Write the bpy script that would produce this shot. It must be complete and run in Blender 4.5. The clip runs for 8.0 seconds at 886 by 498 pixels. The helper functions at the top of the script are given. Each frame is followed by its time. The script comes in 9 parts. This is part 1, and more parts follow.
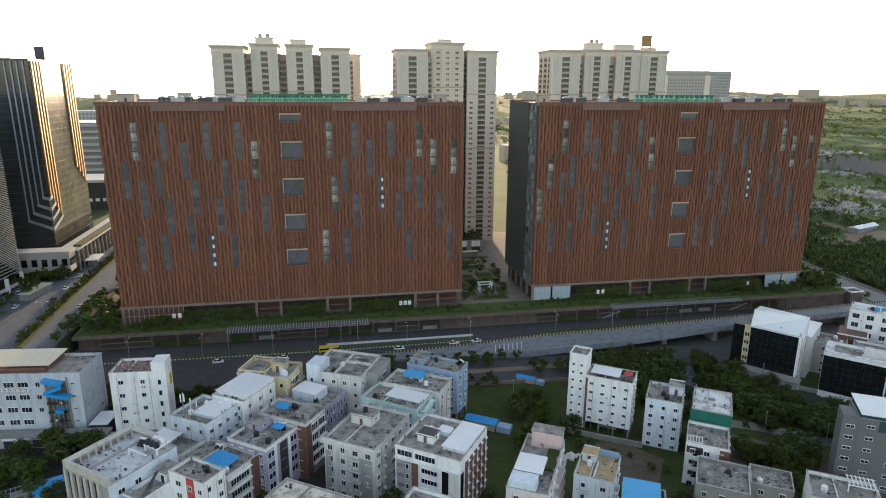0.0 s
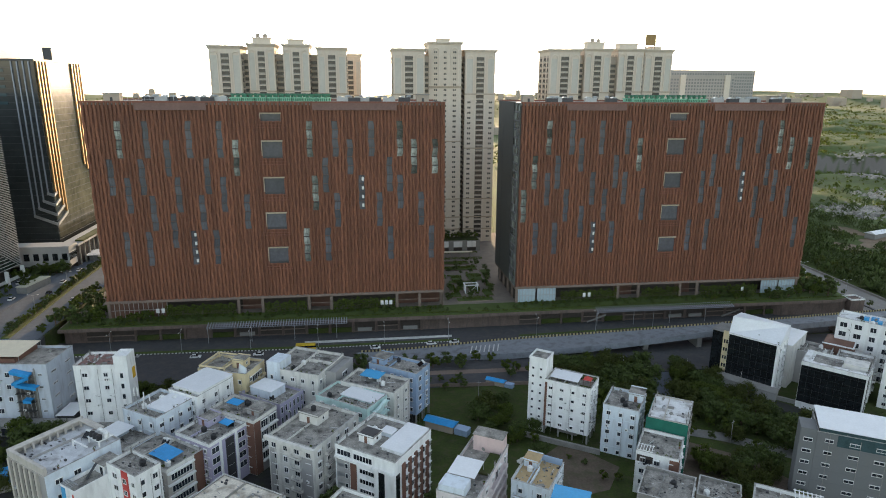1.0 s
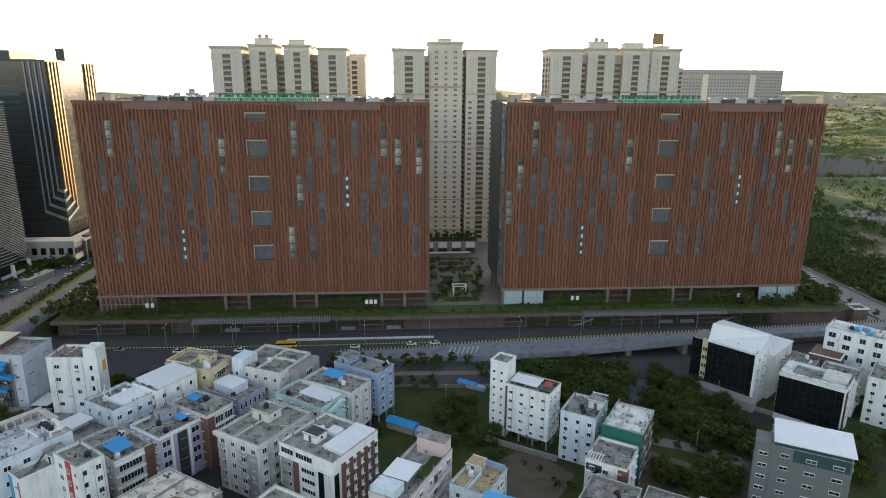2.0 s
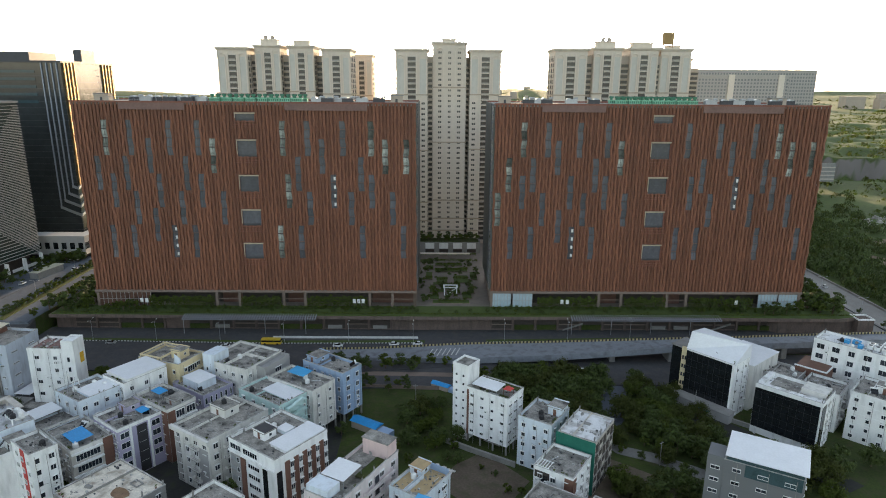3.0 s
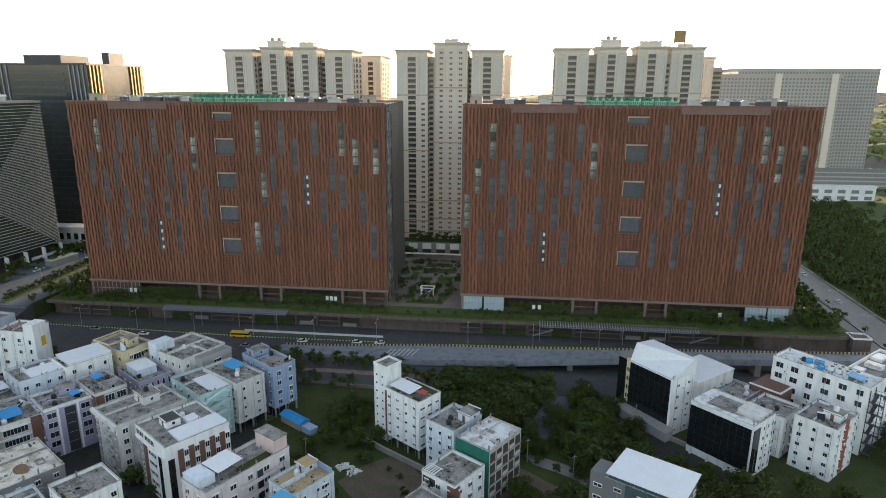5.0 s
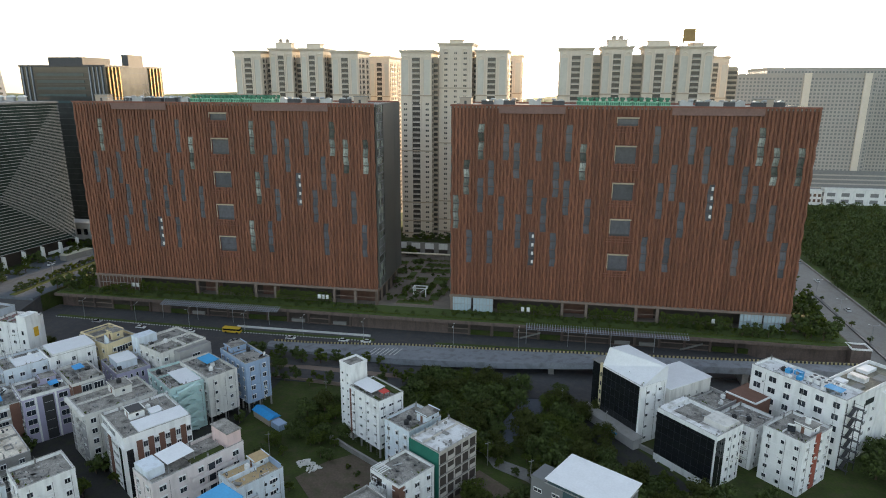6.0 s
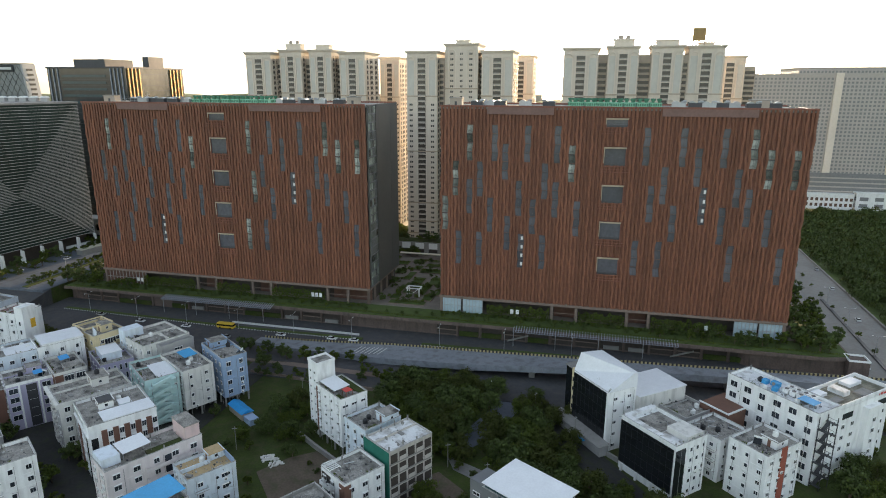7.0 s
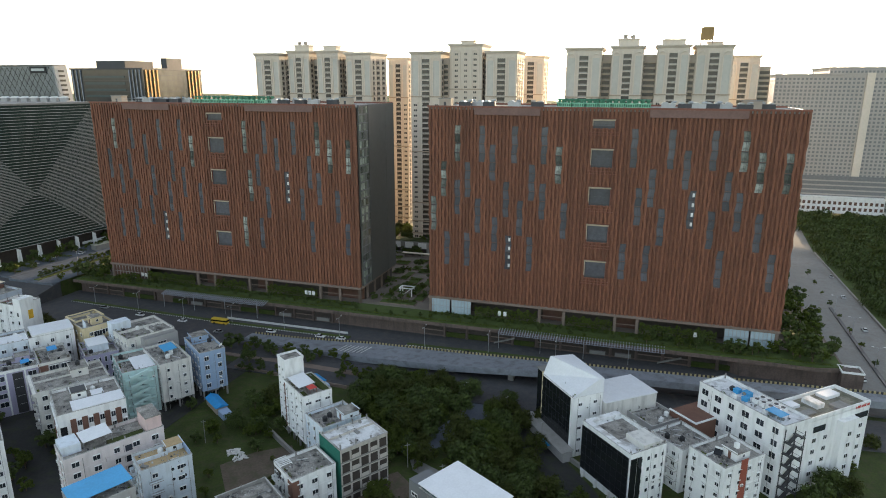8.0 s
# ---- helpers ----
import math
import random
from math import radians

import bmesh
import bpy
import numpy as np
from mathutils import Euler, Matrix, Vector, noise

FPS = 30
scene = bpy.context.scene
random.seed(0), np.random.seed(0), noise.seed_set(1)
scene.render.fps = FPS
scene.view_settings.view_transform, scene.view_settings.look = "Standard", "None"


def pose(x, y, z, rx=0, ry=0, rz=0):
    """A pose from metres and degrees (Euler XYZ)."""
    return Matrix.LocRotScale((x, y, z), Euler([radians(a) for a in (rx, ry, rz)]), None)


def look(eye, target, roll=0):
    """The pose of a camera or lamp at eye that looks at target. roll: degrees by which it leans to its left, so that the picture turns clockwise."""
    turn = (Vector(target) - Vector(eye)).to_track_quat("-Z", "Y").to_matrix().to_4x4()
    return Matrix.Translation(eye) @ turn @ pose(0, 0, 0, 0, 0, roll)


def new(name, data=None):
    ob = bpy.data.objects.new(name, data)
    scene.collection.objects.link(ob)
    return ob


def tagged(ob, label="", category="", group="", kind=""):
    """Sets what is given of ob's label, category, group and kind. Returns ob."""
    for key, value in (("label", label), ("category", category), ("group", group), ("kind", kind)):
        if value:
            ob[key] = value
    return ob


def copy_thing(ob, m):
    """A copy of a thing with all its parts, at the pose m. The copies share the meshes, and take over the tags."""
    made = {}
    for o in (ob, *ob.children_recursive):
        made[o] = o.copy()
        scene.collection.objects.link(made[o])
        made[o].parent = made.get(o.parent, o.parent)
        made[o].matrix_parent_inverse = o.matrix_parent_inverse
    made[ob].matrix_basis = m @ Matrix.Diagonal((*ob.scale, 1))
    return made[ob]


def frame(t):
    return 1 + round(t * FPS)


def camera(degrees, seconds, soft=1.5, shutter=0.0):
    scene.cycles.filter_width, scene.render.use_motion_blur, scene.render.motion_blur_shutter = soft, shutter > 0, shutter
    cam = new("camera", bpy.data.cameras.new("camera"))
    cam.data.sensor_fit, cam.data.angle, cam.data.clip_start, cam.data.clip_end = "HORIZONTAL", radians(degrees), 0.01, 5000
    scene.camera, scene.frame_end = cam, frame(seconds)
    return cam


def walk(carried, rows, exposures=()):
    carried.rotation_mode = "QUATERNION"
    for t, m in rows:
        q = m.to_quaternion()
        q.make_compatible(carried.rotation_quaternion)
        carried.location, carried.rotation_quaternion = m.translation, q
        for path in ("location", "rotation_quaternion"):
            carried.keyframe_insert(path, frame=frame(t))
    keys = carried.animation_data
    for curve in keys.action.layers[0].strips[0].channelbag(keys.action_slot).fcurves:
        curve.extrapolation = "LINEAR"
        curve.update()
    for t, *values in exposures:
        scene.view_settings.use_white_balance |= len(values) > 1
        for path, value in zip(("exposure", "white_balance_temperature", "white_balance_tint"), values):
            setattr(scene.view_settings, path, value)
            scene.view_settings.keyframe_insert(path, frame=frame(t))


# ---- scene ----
cam = camera(70.4, 8.0, soft=1.0)
EXPOSURE = 2.2
METRES, EYE, TILT, LEAN, TURN = 185.1, 108.6, 0.0, 0.0, -10.75
ROWS = [
    (0.0, 0.0, 0.0, 0.0, 0.08, -14.56, -0.3),
    (0.5, 0.0634, 0.0033, 0.0008, 1.58, -14.57, -0.32),
    (1.0, 0.1265, 0.0085, 0.0013, 3.2, -14.62, -0.34),
    (1.5, 0.1894, 0.0154, 0.0021, 4.86, -14.66, -0.35),
    (3.0, 0.3773, 0.0466, 0.0058, 10.29, -14.7, -0.4),
    (3.5, 0.4385, 0.0604, 0.0063, 12.1, -14.72, -0.39),
    (4.0, 0.5, 0.0759, 0.0066, 13.8, -14.72, -0.35),
    (4.5, 0.5608, 0.0931, 0.0071, 15.38, -14.72, -0.33),
    (6.0, 0.7374, 0.151, 0.0085, 20.77, -14.71, -0.19),
    (6.5, 0.7947, 0.1738, 0.0088, 22.64, -14.68, -0.15),
    (7.0, 0.8513, 0.1991, 0.0093, 24.57, -14.68, -0.13),
    (7.5, 0.9048, 0.2252, 0.0095, 26.28, -14.67, -0.1),
    (8.0, 0.959, 0.253, 0.0095, 28.16, -14.64, -0.1),
]
walk(cam, [(t, pose(0, 0, EYE, TILT, LEAN, TURN) @ pose(METRES * x, METRES * y, METRES * z, 90 + pitch, roll, yaw)) for t, x, y, z, yaw, pitch, roll in ROWS],
     exposures=[(0.0, EXPOSURE), (8.0, EXPOSURE)])

# ---- world and sun ----
SUN_AZ, SUN_EL = 5.8, 5.0          # degrees: from +y towards +x, above the horizon
world = bpy.data.worlds.new("sky")
scene.world = world
world.use_nodes = True
wn = world.node_tree
wn.nodes.clear()
sky = wn.nodes.new("ShaderNodeTexSky")
sky.sky_type, sky.sun_disc = "NISHITA", False
sky.sun_elevation, sky.sun_rotation = radians(SUN_EL), radians(SUN_AZ)
sky.altitude, sky.air_density, sky.dust_density, sky.ozone_density = 500, 1.0, 1.6, 1.5
bg = wn.nodes.new("ShaderNodeBackground")
bg.inputs["Strength"].default_value = 0.15
wout = wn.nodes.new("ShaderNodeOutputWorld")
haze = wn.nodes.new("ShaderNodeHueSaturation")      # milky evening haze takes the colour out of the sky
haze.inputs["Saturation"].default_value = 0.55
wn.links.new(sky.outputs[0], haze.inputs["Color"])
wn.links.new(haze.outputs[0], bg.inputs["Color"])
wn.links.new(bg.outputs[0], wout.inputs["Surface"])
sun = new("sun", bpy.data.lights.new("sun", "SUN"))
sun.data.energy, sun.data.angle, sun.data.color = 2.0, radians(0.6), (1.0, 0.72, 0.42)
_a, _e = radians(SUN_AZ), radians(SUN_EL)
SUN_DIR = Vector((math.sin(_a) * math.cos(_e), math.cos(_a) * math.cos(_e), math.sin(_e)))
sun.matrix_world = look(SUN_DIR * 900, (0, 0, 0))


# ---- materials ----
def mat(name, col, rough=0.8, metal=0.0, var=0.25, scale=0.6, fine=6.0, bump=0.0, dirt=None, dirt_amount=0.0, streak=False, spec=0.5, island=0.0, per_object=0.0):
    """Principled material with two scales of colour variation, optional stains and relief."""
    m = bpy.data.materials.new(name)
    m.use_nodes = True
    t = m.node_tree
    b = t.nodes["Principled BSDF"]
    b.inputs["Roughness"].default_value, b.inputs["Metallic"].default_value = rough, metal
    b.inputs["Specular IOR Level"].default_value = spec
    tc = t.nodes.new("ShaderNodeTexCoord")
    n1, n2 = t.nodes.new("ShaderNodeTexNoise"), t.nodes.new("ShaderNodeTexNoise")
    n1.inputs["Scale"].default_value, n2.inputs["Scale"].default_value = scale, fine
    n1.inputs["Detail"].default_value, n2.inputs["Detail"].default_value = 5, 3
    for n in (n1, n2):
        t.links.new(tc.outputs["Object"], n.inputs["Vector"])
    add = t.nodes.new("ShaderNodeMath")
    add.operation = "ADD"
    t.links.new(n1.outputs["Fac"], add.inputs[0])
    t.links.new(n2.outputs["Fac"], add.inputs[1])
    val = t.nodes.new("ShaderNodeMapRange")
    val.inputs["From Min"].default_value, val.inputs["From Max"].default_value = 0.6, 1.4
    val.inputs["To Min"].default_value, val.inputs["To Max"].default_value = 1 - var, 1 + var
    t.links.new(add.outputs[0], val.inputs["Value"])
    fac = val.outputs[0]
    if island or per_object:
        src = t.nodes.new("ShaderNodeObjectInfo") if per_object else t.nodes.new("ShaderNodeNewGeometry")
        r = t.nodes.new("ShaderNodeMapRange")
        amount = per_object or island
        r.inputs["To Min"].default_value, r.inputs["To Max"].default_value = 1 - amount, 1 + amount
        t.links.new(src.outputs["Random" if per_object else "Random Per Island"], r.inputs["Value"])
        mu = t.nodes.new("ShaderNodeMath")
        mu.operation = "MULTIPLY"
        t.links.new(fac, mu.inputs[0])
        t.links.new(r.outputs[0], mu.inputs[1])
        fac = mu.outputs[0]
    mul = t.nodes.new("ShaderNodeVectorMath")
    mul.operation = "SCALE"
    mul.inputs[0].default_value = col
    t.links.new(fac, mul.inputs["Scale"])
    out = mul.outputs[0]
    if dirt:
        nd = t.nodes.new("ShaderNodeTexNoise")
        nd.inputs["Scale"].default_value, nd.inputs["Detail"].default_value = 0.9, 6
        if streak:
            mp = t.nodes.new("ShaderNodeMapping")
            mp.inputs["Scale"].default_value = (0.7, 0.7, 0.16)
            t.links.new(tc.outputs["Object"], mp.inputs["Vector"])
            t.links.new(mp.outputs[0], nd.inputs["Vector"])
        else:
            nd.inputs["Scale"].default_value = 0.35
            t.links.new(tc.outputs["Object"], nd.inputs["Vector"])
        ramp = t.nodes.new("ShaderNodeMapRange")
        ramp.inputs["From Min"].default_value, ramp.inputs["From Max"].default_value = 0.48, 0.72
        ramp.inputs["To Max"].default_value = dirt_amount
        t.links.new(nd.outputs["Fac"], ramp.inputs["Value"])
        mx = t.nodes.new("ShaderNodeMix")
        mx.data_type = "RGBA"
        mx.inputs["B"].default_value = (*dirt, 1)
        t.links.new(ramp.outputs[0], mx.inputs["Factor"])
        t.links.new(out, mx.inputs["A"])
        out = mx.outputs["Result"]
    t.links.new(out, b.inputs["Base Color"])
    if bump:
        bp = t.nodes.new("ShaderNodeBump")
        bp.inputs["Strength"].default_value, bp.inputs["Distance"].default_value = bump, 0.1
        t.links.new(n2.outputs["Fac"], bp.inputs["Height"])
        t.links.new(bp.outputs[0], b.inputs["Normal"])
    return m


GRIME = (0.16, 0.15, 0.13)
M_COPING = mat("stained_coping", (0.44, 0.43, 0.41), 0.9, var=0.3, scale=0.4, fine=3.0, bump=0.2, dirt=(0.10, 0.09, 0.075), dirt_amount=0.8)


def paint(name, col, amount=0.45, var=0.06):
    return mat(name, col, 0.75, var=var, scale=0.25, fine=3.0, bump=0.1, dirt=GRIME, dirt_amount=amount * 0.5, streak=True)


M_TERRA = mat("terracotta_fin", (0.202, 0.080, 0.044), 0.65, var=0.25, scale=0.10, fine=1.5, per_object=0.2)
M_TERRA_BAND = mat("terracotta_panel", (0.215, 0.078, 0.050), 0.6, var=0.15, scale=0.2, fine=2.0)
M_GLASS = mat("dark_glass", (0.115, 0.058, 0.040), 0.3, var=0.3, scale=0.12, fine=0.5, spec=0.6)
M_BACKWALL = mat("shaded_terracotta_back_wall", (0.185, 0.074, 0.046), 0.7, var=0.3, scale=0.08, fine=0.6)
M_TOPBAND = mat("dull_mauve_brown_panel", (0.19, 0.105, 0.085), 0.55, var=0.2, scale=0.15, fine=1.2)
M_GLASS_BLUE = mat("blue_grey_glass", (0.105, 0.105, 0.118), 0.25, var=0.2, scale=0.2, fine=0.8, spec=0.7, per_object=0.25)
M_GLASS_LIT = mat("bright_lobby_glass", (0.45, 0.55, 0.6), 0.15, var=0.15, scale=0.4, fine=2.0, spec=0.7)
M_GREYGLASS = mat("grey_green_curtain_glass", (0.026, 0.040, 0.034), 0.12, var=0.2, scale=0.08, fine=0.4, spec=0.7)
M_BLACKGLASS = mat("black_mirror_glass", (0.012, 0.014, 0.016), 0.05, var=0.3, scale=0.2, fine=1.0, spec=0.5)
M_PANE = mat("window_pane", (0.03, 0.035, 0.045), 0.1, var=0.3, scale=0.5, fine=2.0, spec=0.6, per_object=0.5)
M_CONC = mat("grey_concrete", (0.26, 0.25, 0.235), 0.9, var=0.2, scale=0.3, fine=3.0, bump=0.3, dirt=GRIME, dirt_amount=0.5)
M_ROOF = mat("weathered_roof_screed", (0.29, 0.272, 0.245), 0.95, var=0.5, scale=0.4, fine=2.6, bump=0.4, dirt=(0.055, 0.05, 0.045), dirt_amount=0.95)
M_ROOF_RED = mat("faded_red_roof_screed", (0.27, 0.16, 0.14), 0.95, var=0.25, scale=0.3, fine=2.5, dirt=(0.12, 0.1, 0.09), dirt_amount=0.6)
M_ROOF_WHITE = mat("whitewashed_roof", (0.72, 0.72, 0.72), 0.9, var=0.15, scale=0.3, fine=2.5, dirt=(0.2, 0.17, 0.13), dirt_amount=0.8)
M_STONE = mat("beige_podium_stone", (0.20, 0.15, 0.122), 0.85, var=0.2, scale=0.3, fine=2.0, bump=0.1)
M_PODIUM = mat("dark_brown_podium_stone", (0.135, 0.098, 0.082), 0.85, var=0.25, scale=0.2, fine=1.6, bump=0.15, dirt=(0.05, 0.045, 0.035), dirt_amount=0.6, streak=True)
M_PAVE = mat("pale_paving", (0.200, 0.166, 0.140), 0.9, var=0.2, scale=0.25, fine=2.0, dirt=(0.14, 0.12, 0.1), dirt_amount=0.5)
M_ASPHALT = mat("asphalt", (0.060, 0.060, 0.064), 0.85, var=0.25, scale=0.05, fine=1.2, dirt=(0.10, 0.09, 0.08), dirt_amount=0.6)
M_DECK = mat("flyover_concrete_deck", (0.215, 0.23, 0.255), 0.85, var=0.15, scale=0.06, fine=1.5, dirt=(0.09, 0.09, 0.09), dirt_amount=0.6)
M_ROADPALE = mat("dusty_concrete_road", (0.20, 0.195, 0.185), 0.9, var=0.2, scale=0.05, fine=1.2, dirt=(0.17, 0.15, 0.13), dirt_amount=0.6)
M_ROADGREY = mat("dusty_grey_road", (0.120, 0.136, 0.160), 0.95, var=0.2, scale=0.05, fine=1.2, dirt=(0.095, 0.10, 0.11), dirt_amount=0.6, spec=0.15)
M_WHITE = paint("white_paint", (0.78, 0.78, 0.77), 0.35)
M_LINE = mat("road_line_paint", (0.58, 0.58, 0.56), 0.8, var=0.2)
M_YELLOW = mat("yellow_kerb_paint", (0.36, 0.30, 0.15), 0.8, var=0.2)
M_BLACK = mat("black_kerb_paint", (0.03, 0.03, 0.03), 0.8, var=0.3)
M_STEEL = mat("galvanised_steel", (0.42, 0.43, 0.44), 0.45, metal=0.7, var=0.15)
M_DARKMETAL = mat("dark_metal", (0.07, 0.07, 0.075), 0.5, metal=0.5, var=0.2)
M_BROWN = mat("brown_cladding", (0.17, 0.085, 0.06), 0.7, var=0.2)
M_REDP = mat("red_paint", (0.50, 0.06, 0.05), 0.7, var=0.2)
M_REDBROWN = mat("red_brown_stripe_paint", (0.30, 0.08, 0.05), 0.75, var=0.15)
M_BLUETARP = mat("blue_tarpaulin_sheet", (0.02, 0.28, 0.62), 0.5, var=0.15, scale=0.5, fine=2)
M_BLUESHEET = mat("blue_roof_sheet", (0.05, 0.33, 0.62), 0.45, var=0.12, scale=0.3, fine=2)
M_GREENNET = mat("green_safety_net", (0.015, 0.14, 0.10), 0.85, var=0.25, scale=0.4, fine=4, bump=0.4)
M_GREENMACH = mat("green_cooling_unit_paint", (0.27, 0.58, 0.40), 0.6, var=0.15)
M_GREENDARK = mat("dark_green_cooling_unit_paint", (0.06, 0.20, 0.12), 0.6, var=0.2)
M_SHEDROOF = mat("dull_beige_sheet", (0.46, 0.45, 0.36), 0.7, var=0.15, scale=0.3, fine=2)
M_TIN = mat("white_roof_sheet", (0.74, 0.75, 0.77), 0.45, var=0.08, scale=0.3, fine=2)
M_CANOPY = mat("grey_mullion_paint", (0.15, 0.15, 0.17), 0.6, var=0.25, scale=0.3, fine=2)
M_LATTICE = mat("blue_grey_painted_steel", (0.30, 0.32, 0.36), 0.5, metal=0.2, var=0.2)
M_TANKB = mat("black_tank_plastic", (0.02, 0.02, 0.022), 0.5)
M_TANKW = mat("white_tank_plastic", (0.75, 0.75, 0.73), 0.5)
M_BARK = mat("bark", (0.12, 0.085, 0.06), 0.95, var=0.3, scale=2, fine=8)
M_LEAF = mat("leaf_deep_green", (0.046, 0.068, 0.008), 0.8, var=0.2, island=0.3, per_object=0)
M_LEAF2 = mat("leaf_fresh_green", (0.080, 0.108, 0.012), 0.8, var=0.2, island=0.3)
M_LEAF3 = mat("leaf_dusty_olive", (0.065, 0.078, 0.012), 0.8, var=0.2, island=0.3)
M_GRASS = mat("rough_grass", (0.034, 0.052, 0.004), 0.95, var=0.5, scale=0.15, fine=1.5, bump=0.5, dirt=(0.062, 0.052, 0.022), dirt_amount=0.7)
M_FARSTONE = mat("beige_far_office_wall", (0.42, 0.38, 0.34), 0.8, var=0.1, scale=0.05, fine=0.5)
# lighter olive with broad patches paints sun glow on one tower face
M_OLIVEGLASS = mat("olive_reflective_glass", (0.12, 0.115, 0.085), 0.15, var=0.45, scale=0.06, fine=0.25, spec=0.7)
M_SCRUB = mat("scrub_ground", (0.058, 0.088, 0.014), 0.95, var=0.5, scale=0.02, fine=0.3, bump=0.6, dirt=(0.088, 0.098, 0.022), dirt_amount=0.6)
M_LAWN = mat("lawn", (0.060, 0.088, 0.016), 0.95, var=0.35, scale=0.3, fine=2.5, bump=0.4)
M_EARTH = mat("bare_earth", (0.115, 0.086, 0.062), 0.95, var=0.3, scale=0.2, fine=1.5, bump=0.4, dirt=(0.06, 0.07, 0.03), dirt_amount=0.7)
M_ROCK = mat("quarry_rock", (0.30, 0.28, 0.25), 0.9, var=0.35, scale=0.08, fine=0.6, bump=0.6, island=0.3)
M_FLANKGLASS = mat("grey_flank_glass", (0.15, 0.155, 0.14), 0.2, var=0.25, scale=0.08, fine=0.4, spec=0.6)
# strong tone change per pane paints bright reflections on the flank
M_FLANKPANE = mat("flank_pane_glass", (0.20, 0.22, 0.19), 0.12, var=0.5, scale=0.3, fine=1.0, spec=0.7, island=0.85)
M_FLANKPANEL = mat("smooth_grey_flank_panel", (0.07, 0.072, 0.068), 0.55, var=0.12, scale=0.05, fine=0.4)
M_ARCH = mat("grey_green_panel", (0.56, 0.53, 0.46), 0.7, var=0.1, scale=0.05, fine=0.5)
M_TRIMTAN = mat("tan_stone_trim", (0.42, 0.34, 0.25), 0.8, var=0.12, scale=0.05, fine=0.6)
M_TANRAIL = mat("dull_balcony_rail", (0.36, 0.32, 0.27), 0.6, var=0.15)
M_CREAM = mat("cream_render", (0.66, 0.575, 0.47), 0.8, var=0.08, scale=0.05, fine=0.6)
M_CREAM2 = mat("pale_stone_trim", (0.70, 0.615, 0.51), 0.8, var=0.08, scale=0.05, fine=0.6)
# shaded copy of the cream for tower recesses; plain tan on huts and sheds
M_CREAMSHADE = mat("tan_recess_render", (0.42, 0.35, 0.28), 0.85, var=0.1, scale=0.05, fine=0.6)
M_TWIN = mat("tower_window_glass", (0.075, 0.068, 0.06), 0.2, var=0.3, per_object=0)
M_OLDGOLD = mat("weathered_gold_panel", (0.30, 0.19, 0.07), 0.6, var=0.15)
M_FARGLASS = mat("far_office_glass", (0.20, 0.20, 0.20), 0.3, var=0.2)
M_FARGREYGLASS = mat("hazy_grey_glass", (0.17, 0.185, 0.19), 0.25, var=0.25, scale=0.04, fine=0.3, spec=0.6)
M_TEAL = mat("teal_grey_glass", (0.05, 0.085, 0.095), 0.12, var=0.3)
M_GOLD = mat("gold_anodised_strip", (0.42, 0.26, 0.11), 0.5, metal=0.8, var=0.1)
M_TOWERGLASS = mat("dark_tower_glass", (0.045, 0.05, 0.05), 0.06, var=0.3, scale=0.05, fine=0.3, spec=0.7)
M_GREYPANEL = mat("grey_office_panel", (0.40, 0.39, 0.38), 0.7, var=0.08, scale=0.05, fine=0.5)
M_CARW = mat("white_car_paint", (0.75, 0.75, 0.75), 0.25, var=0.03)
M_CARG = mat("silver_car_paint", (0.35, 0.36, 0.37), 0.3, metal=0.5, var=0.03)
M_CARD = mat("dark_car_paint", (0.05, 0.05, 0.055), 0.25, var=0.03)
M_BUSY = mat("yellow_bus_paint", (0.65, 0.45, 0.04), 0.4, var=0.05)
# dark brown that puts the shade of recesses and openings into the colour
M_SHADE = mat("shaded_brown_recess", (0.055, 0.043, 0.036), 0.8, var=0.3)
# grey paving, its colour lowered further for the deep shade between houses
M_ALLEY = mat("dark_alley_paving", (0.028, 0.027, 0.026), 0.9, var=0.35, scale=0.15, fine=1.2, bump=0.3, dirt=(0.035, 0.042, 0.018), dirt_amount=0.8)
M_LANE = mat("blue_grey_lane", (0.10, 0.115, 0.14), 0.8, var=0.2, scale=0.1, fine=1.0)
# pale mottled base colour paints patches of reflected sky
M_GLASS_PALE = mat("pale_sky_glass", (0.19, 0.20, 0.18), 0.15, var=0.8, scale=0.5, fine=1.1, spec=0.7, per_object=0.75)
M_PINK = paint("pink_render", (0.66, 0.50, 0.48), 0.4)
M_TYRE = mat("tyre_rubber", (0.02, 0.02, 0.02), 0.8)


# light passes through thin leaves
for _m in (M_LEAF2, M_LEAF3):
    _t = _m.node_tree
    _b = _t.nodes["Principled BSDF"]
    _tr, _add = _t.nodes.new("ShaderNodeBsdfTranslucent"), _t.nodes.new("ShaderNodeMixShader")
    _add.inputs[0].default_value = 0.42
    _t.links.new(_b.inputs["Base Color"].links[0].from_socket, _tr.inputs["Color"])
    _t.links.new(_b.outputs[0], _add.inputs[1])
    _t.links.new(_tr.outputs[0], _add.inputs[2])
    _t.links.new(_add.outputs[0], _t.nodes["Material Output"].inputs["Surface"])
# bare rock where the ground is steep
_t = M_SCRUB.node_tree
_b = _t.nodes["Principled BSDF"]
_src = _b.inputs["Base Color"].links[0].from_socket
_geo = _t.nodes.new("ShaderNodeNewGeometry")
_sep = _t.nodes.new("ShaderNodeSeparateXYZ")
_t.links.new(_geo.outputs["Normal"], _sep.inputs[0])
_steep = _t.nodes.new("ShaderNodeMapRange")
_steep.inputs["From Min"].default_value, _steep.inputs["From Max"].default_value = 0.92, 0.80
_t.links.new(_sep.outputs["Z"], _steep.inputs["Value"])
_mix = _t.nodes.new("ShaderNodeMix")
_mix.data_type = "RGBA"
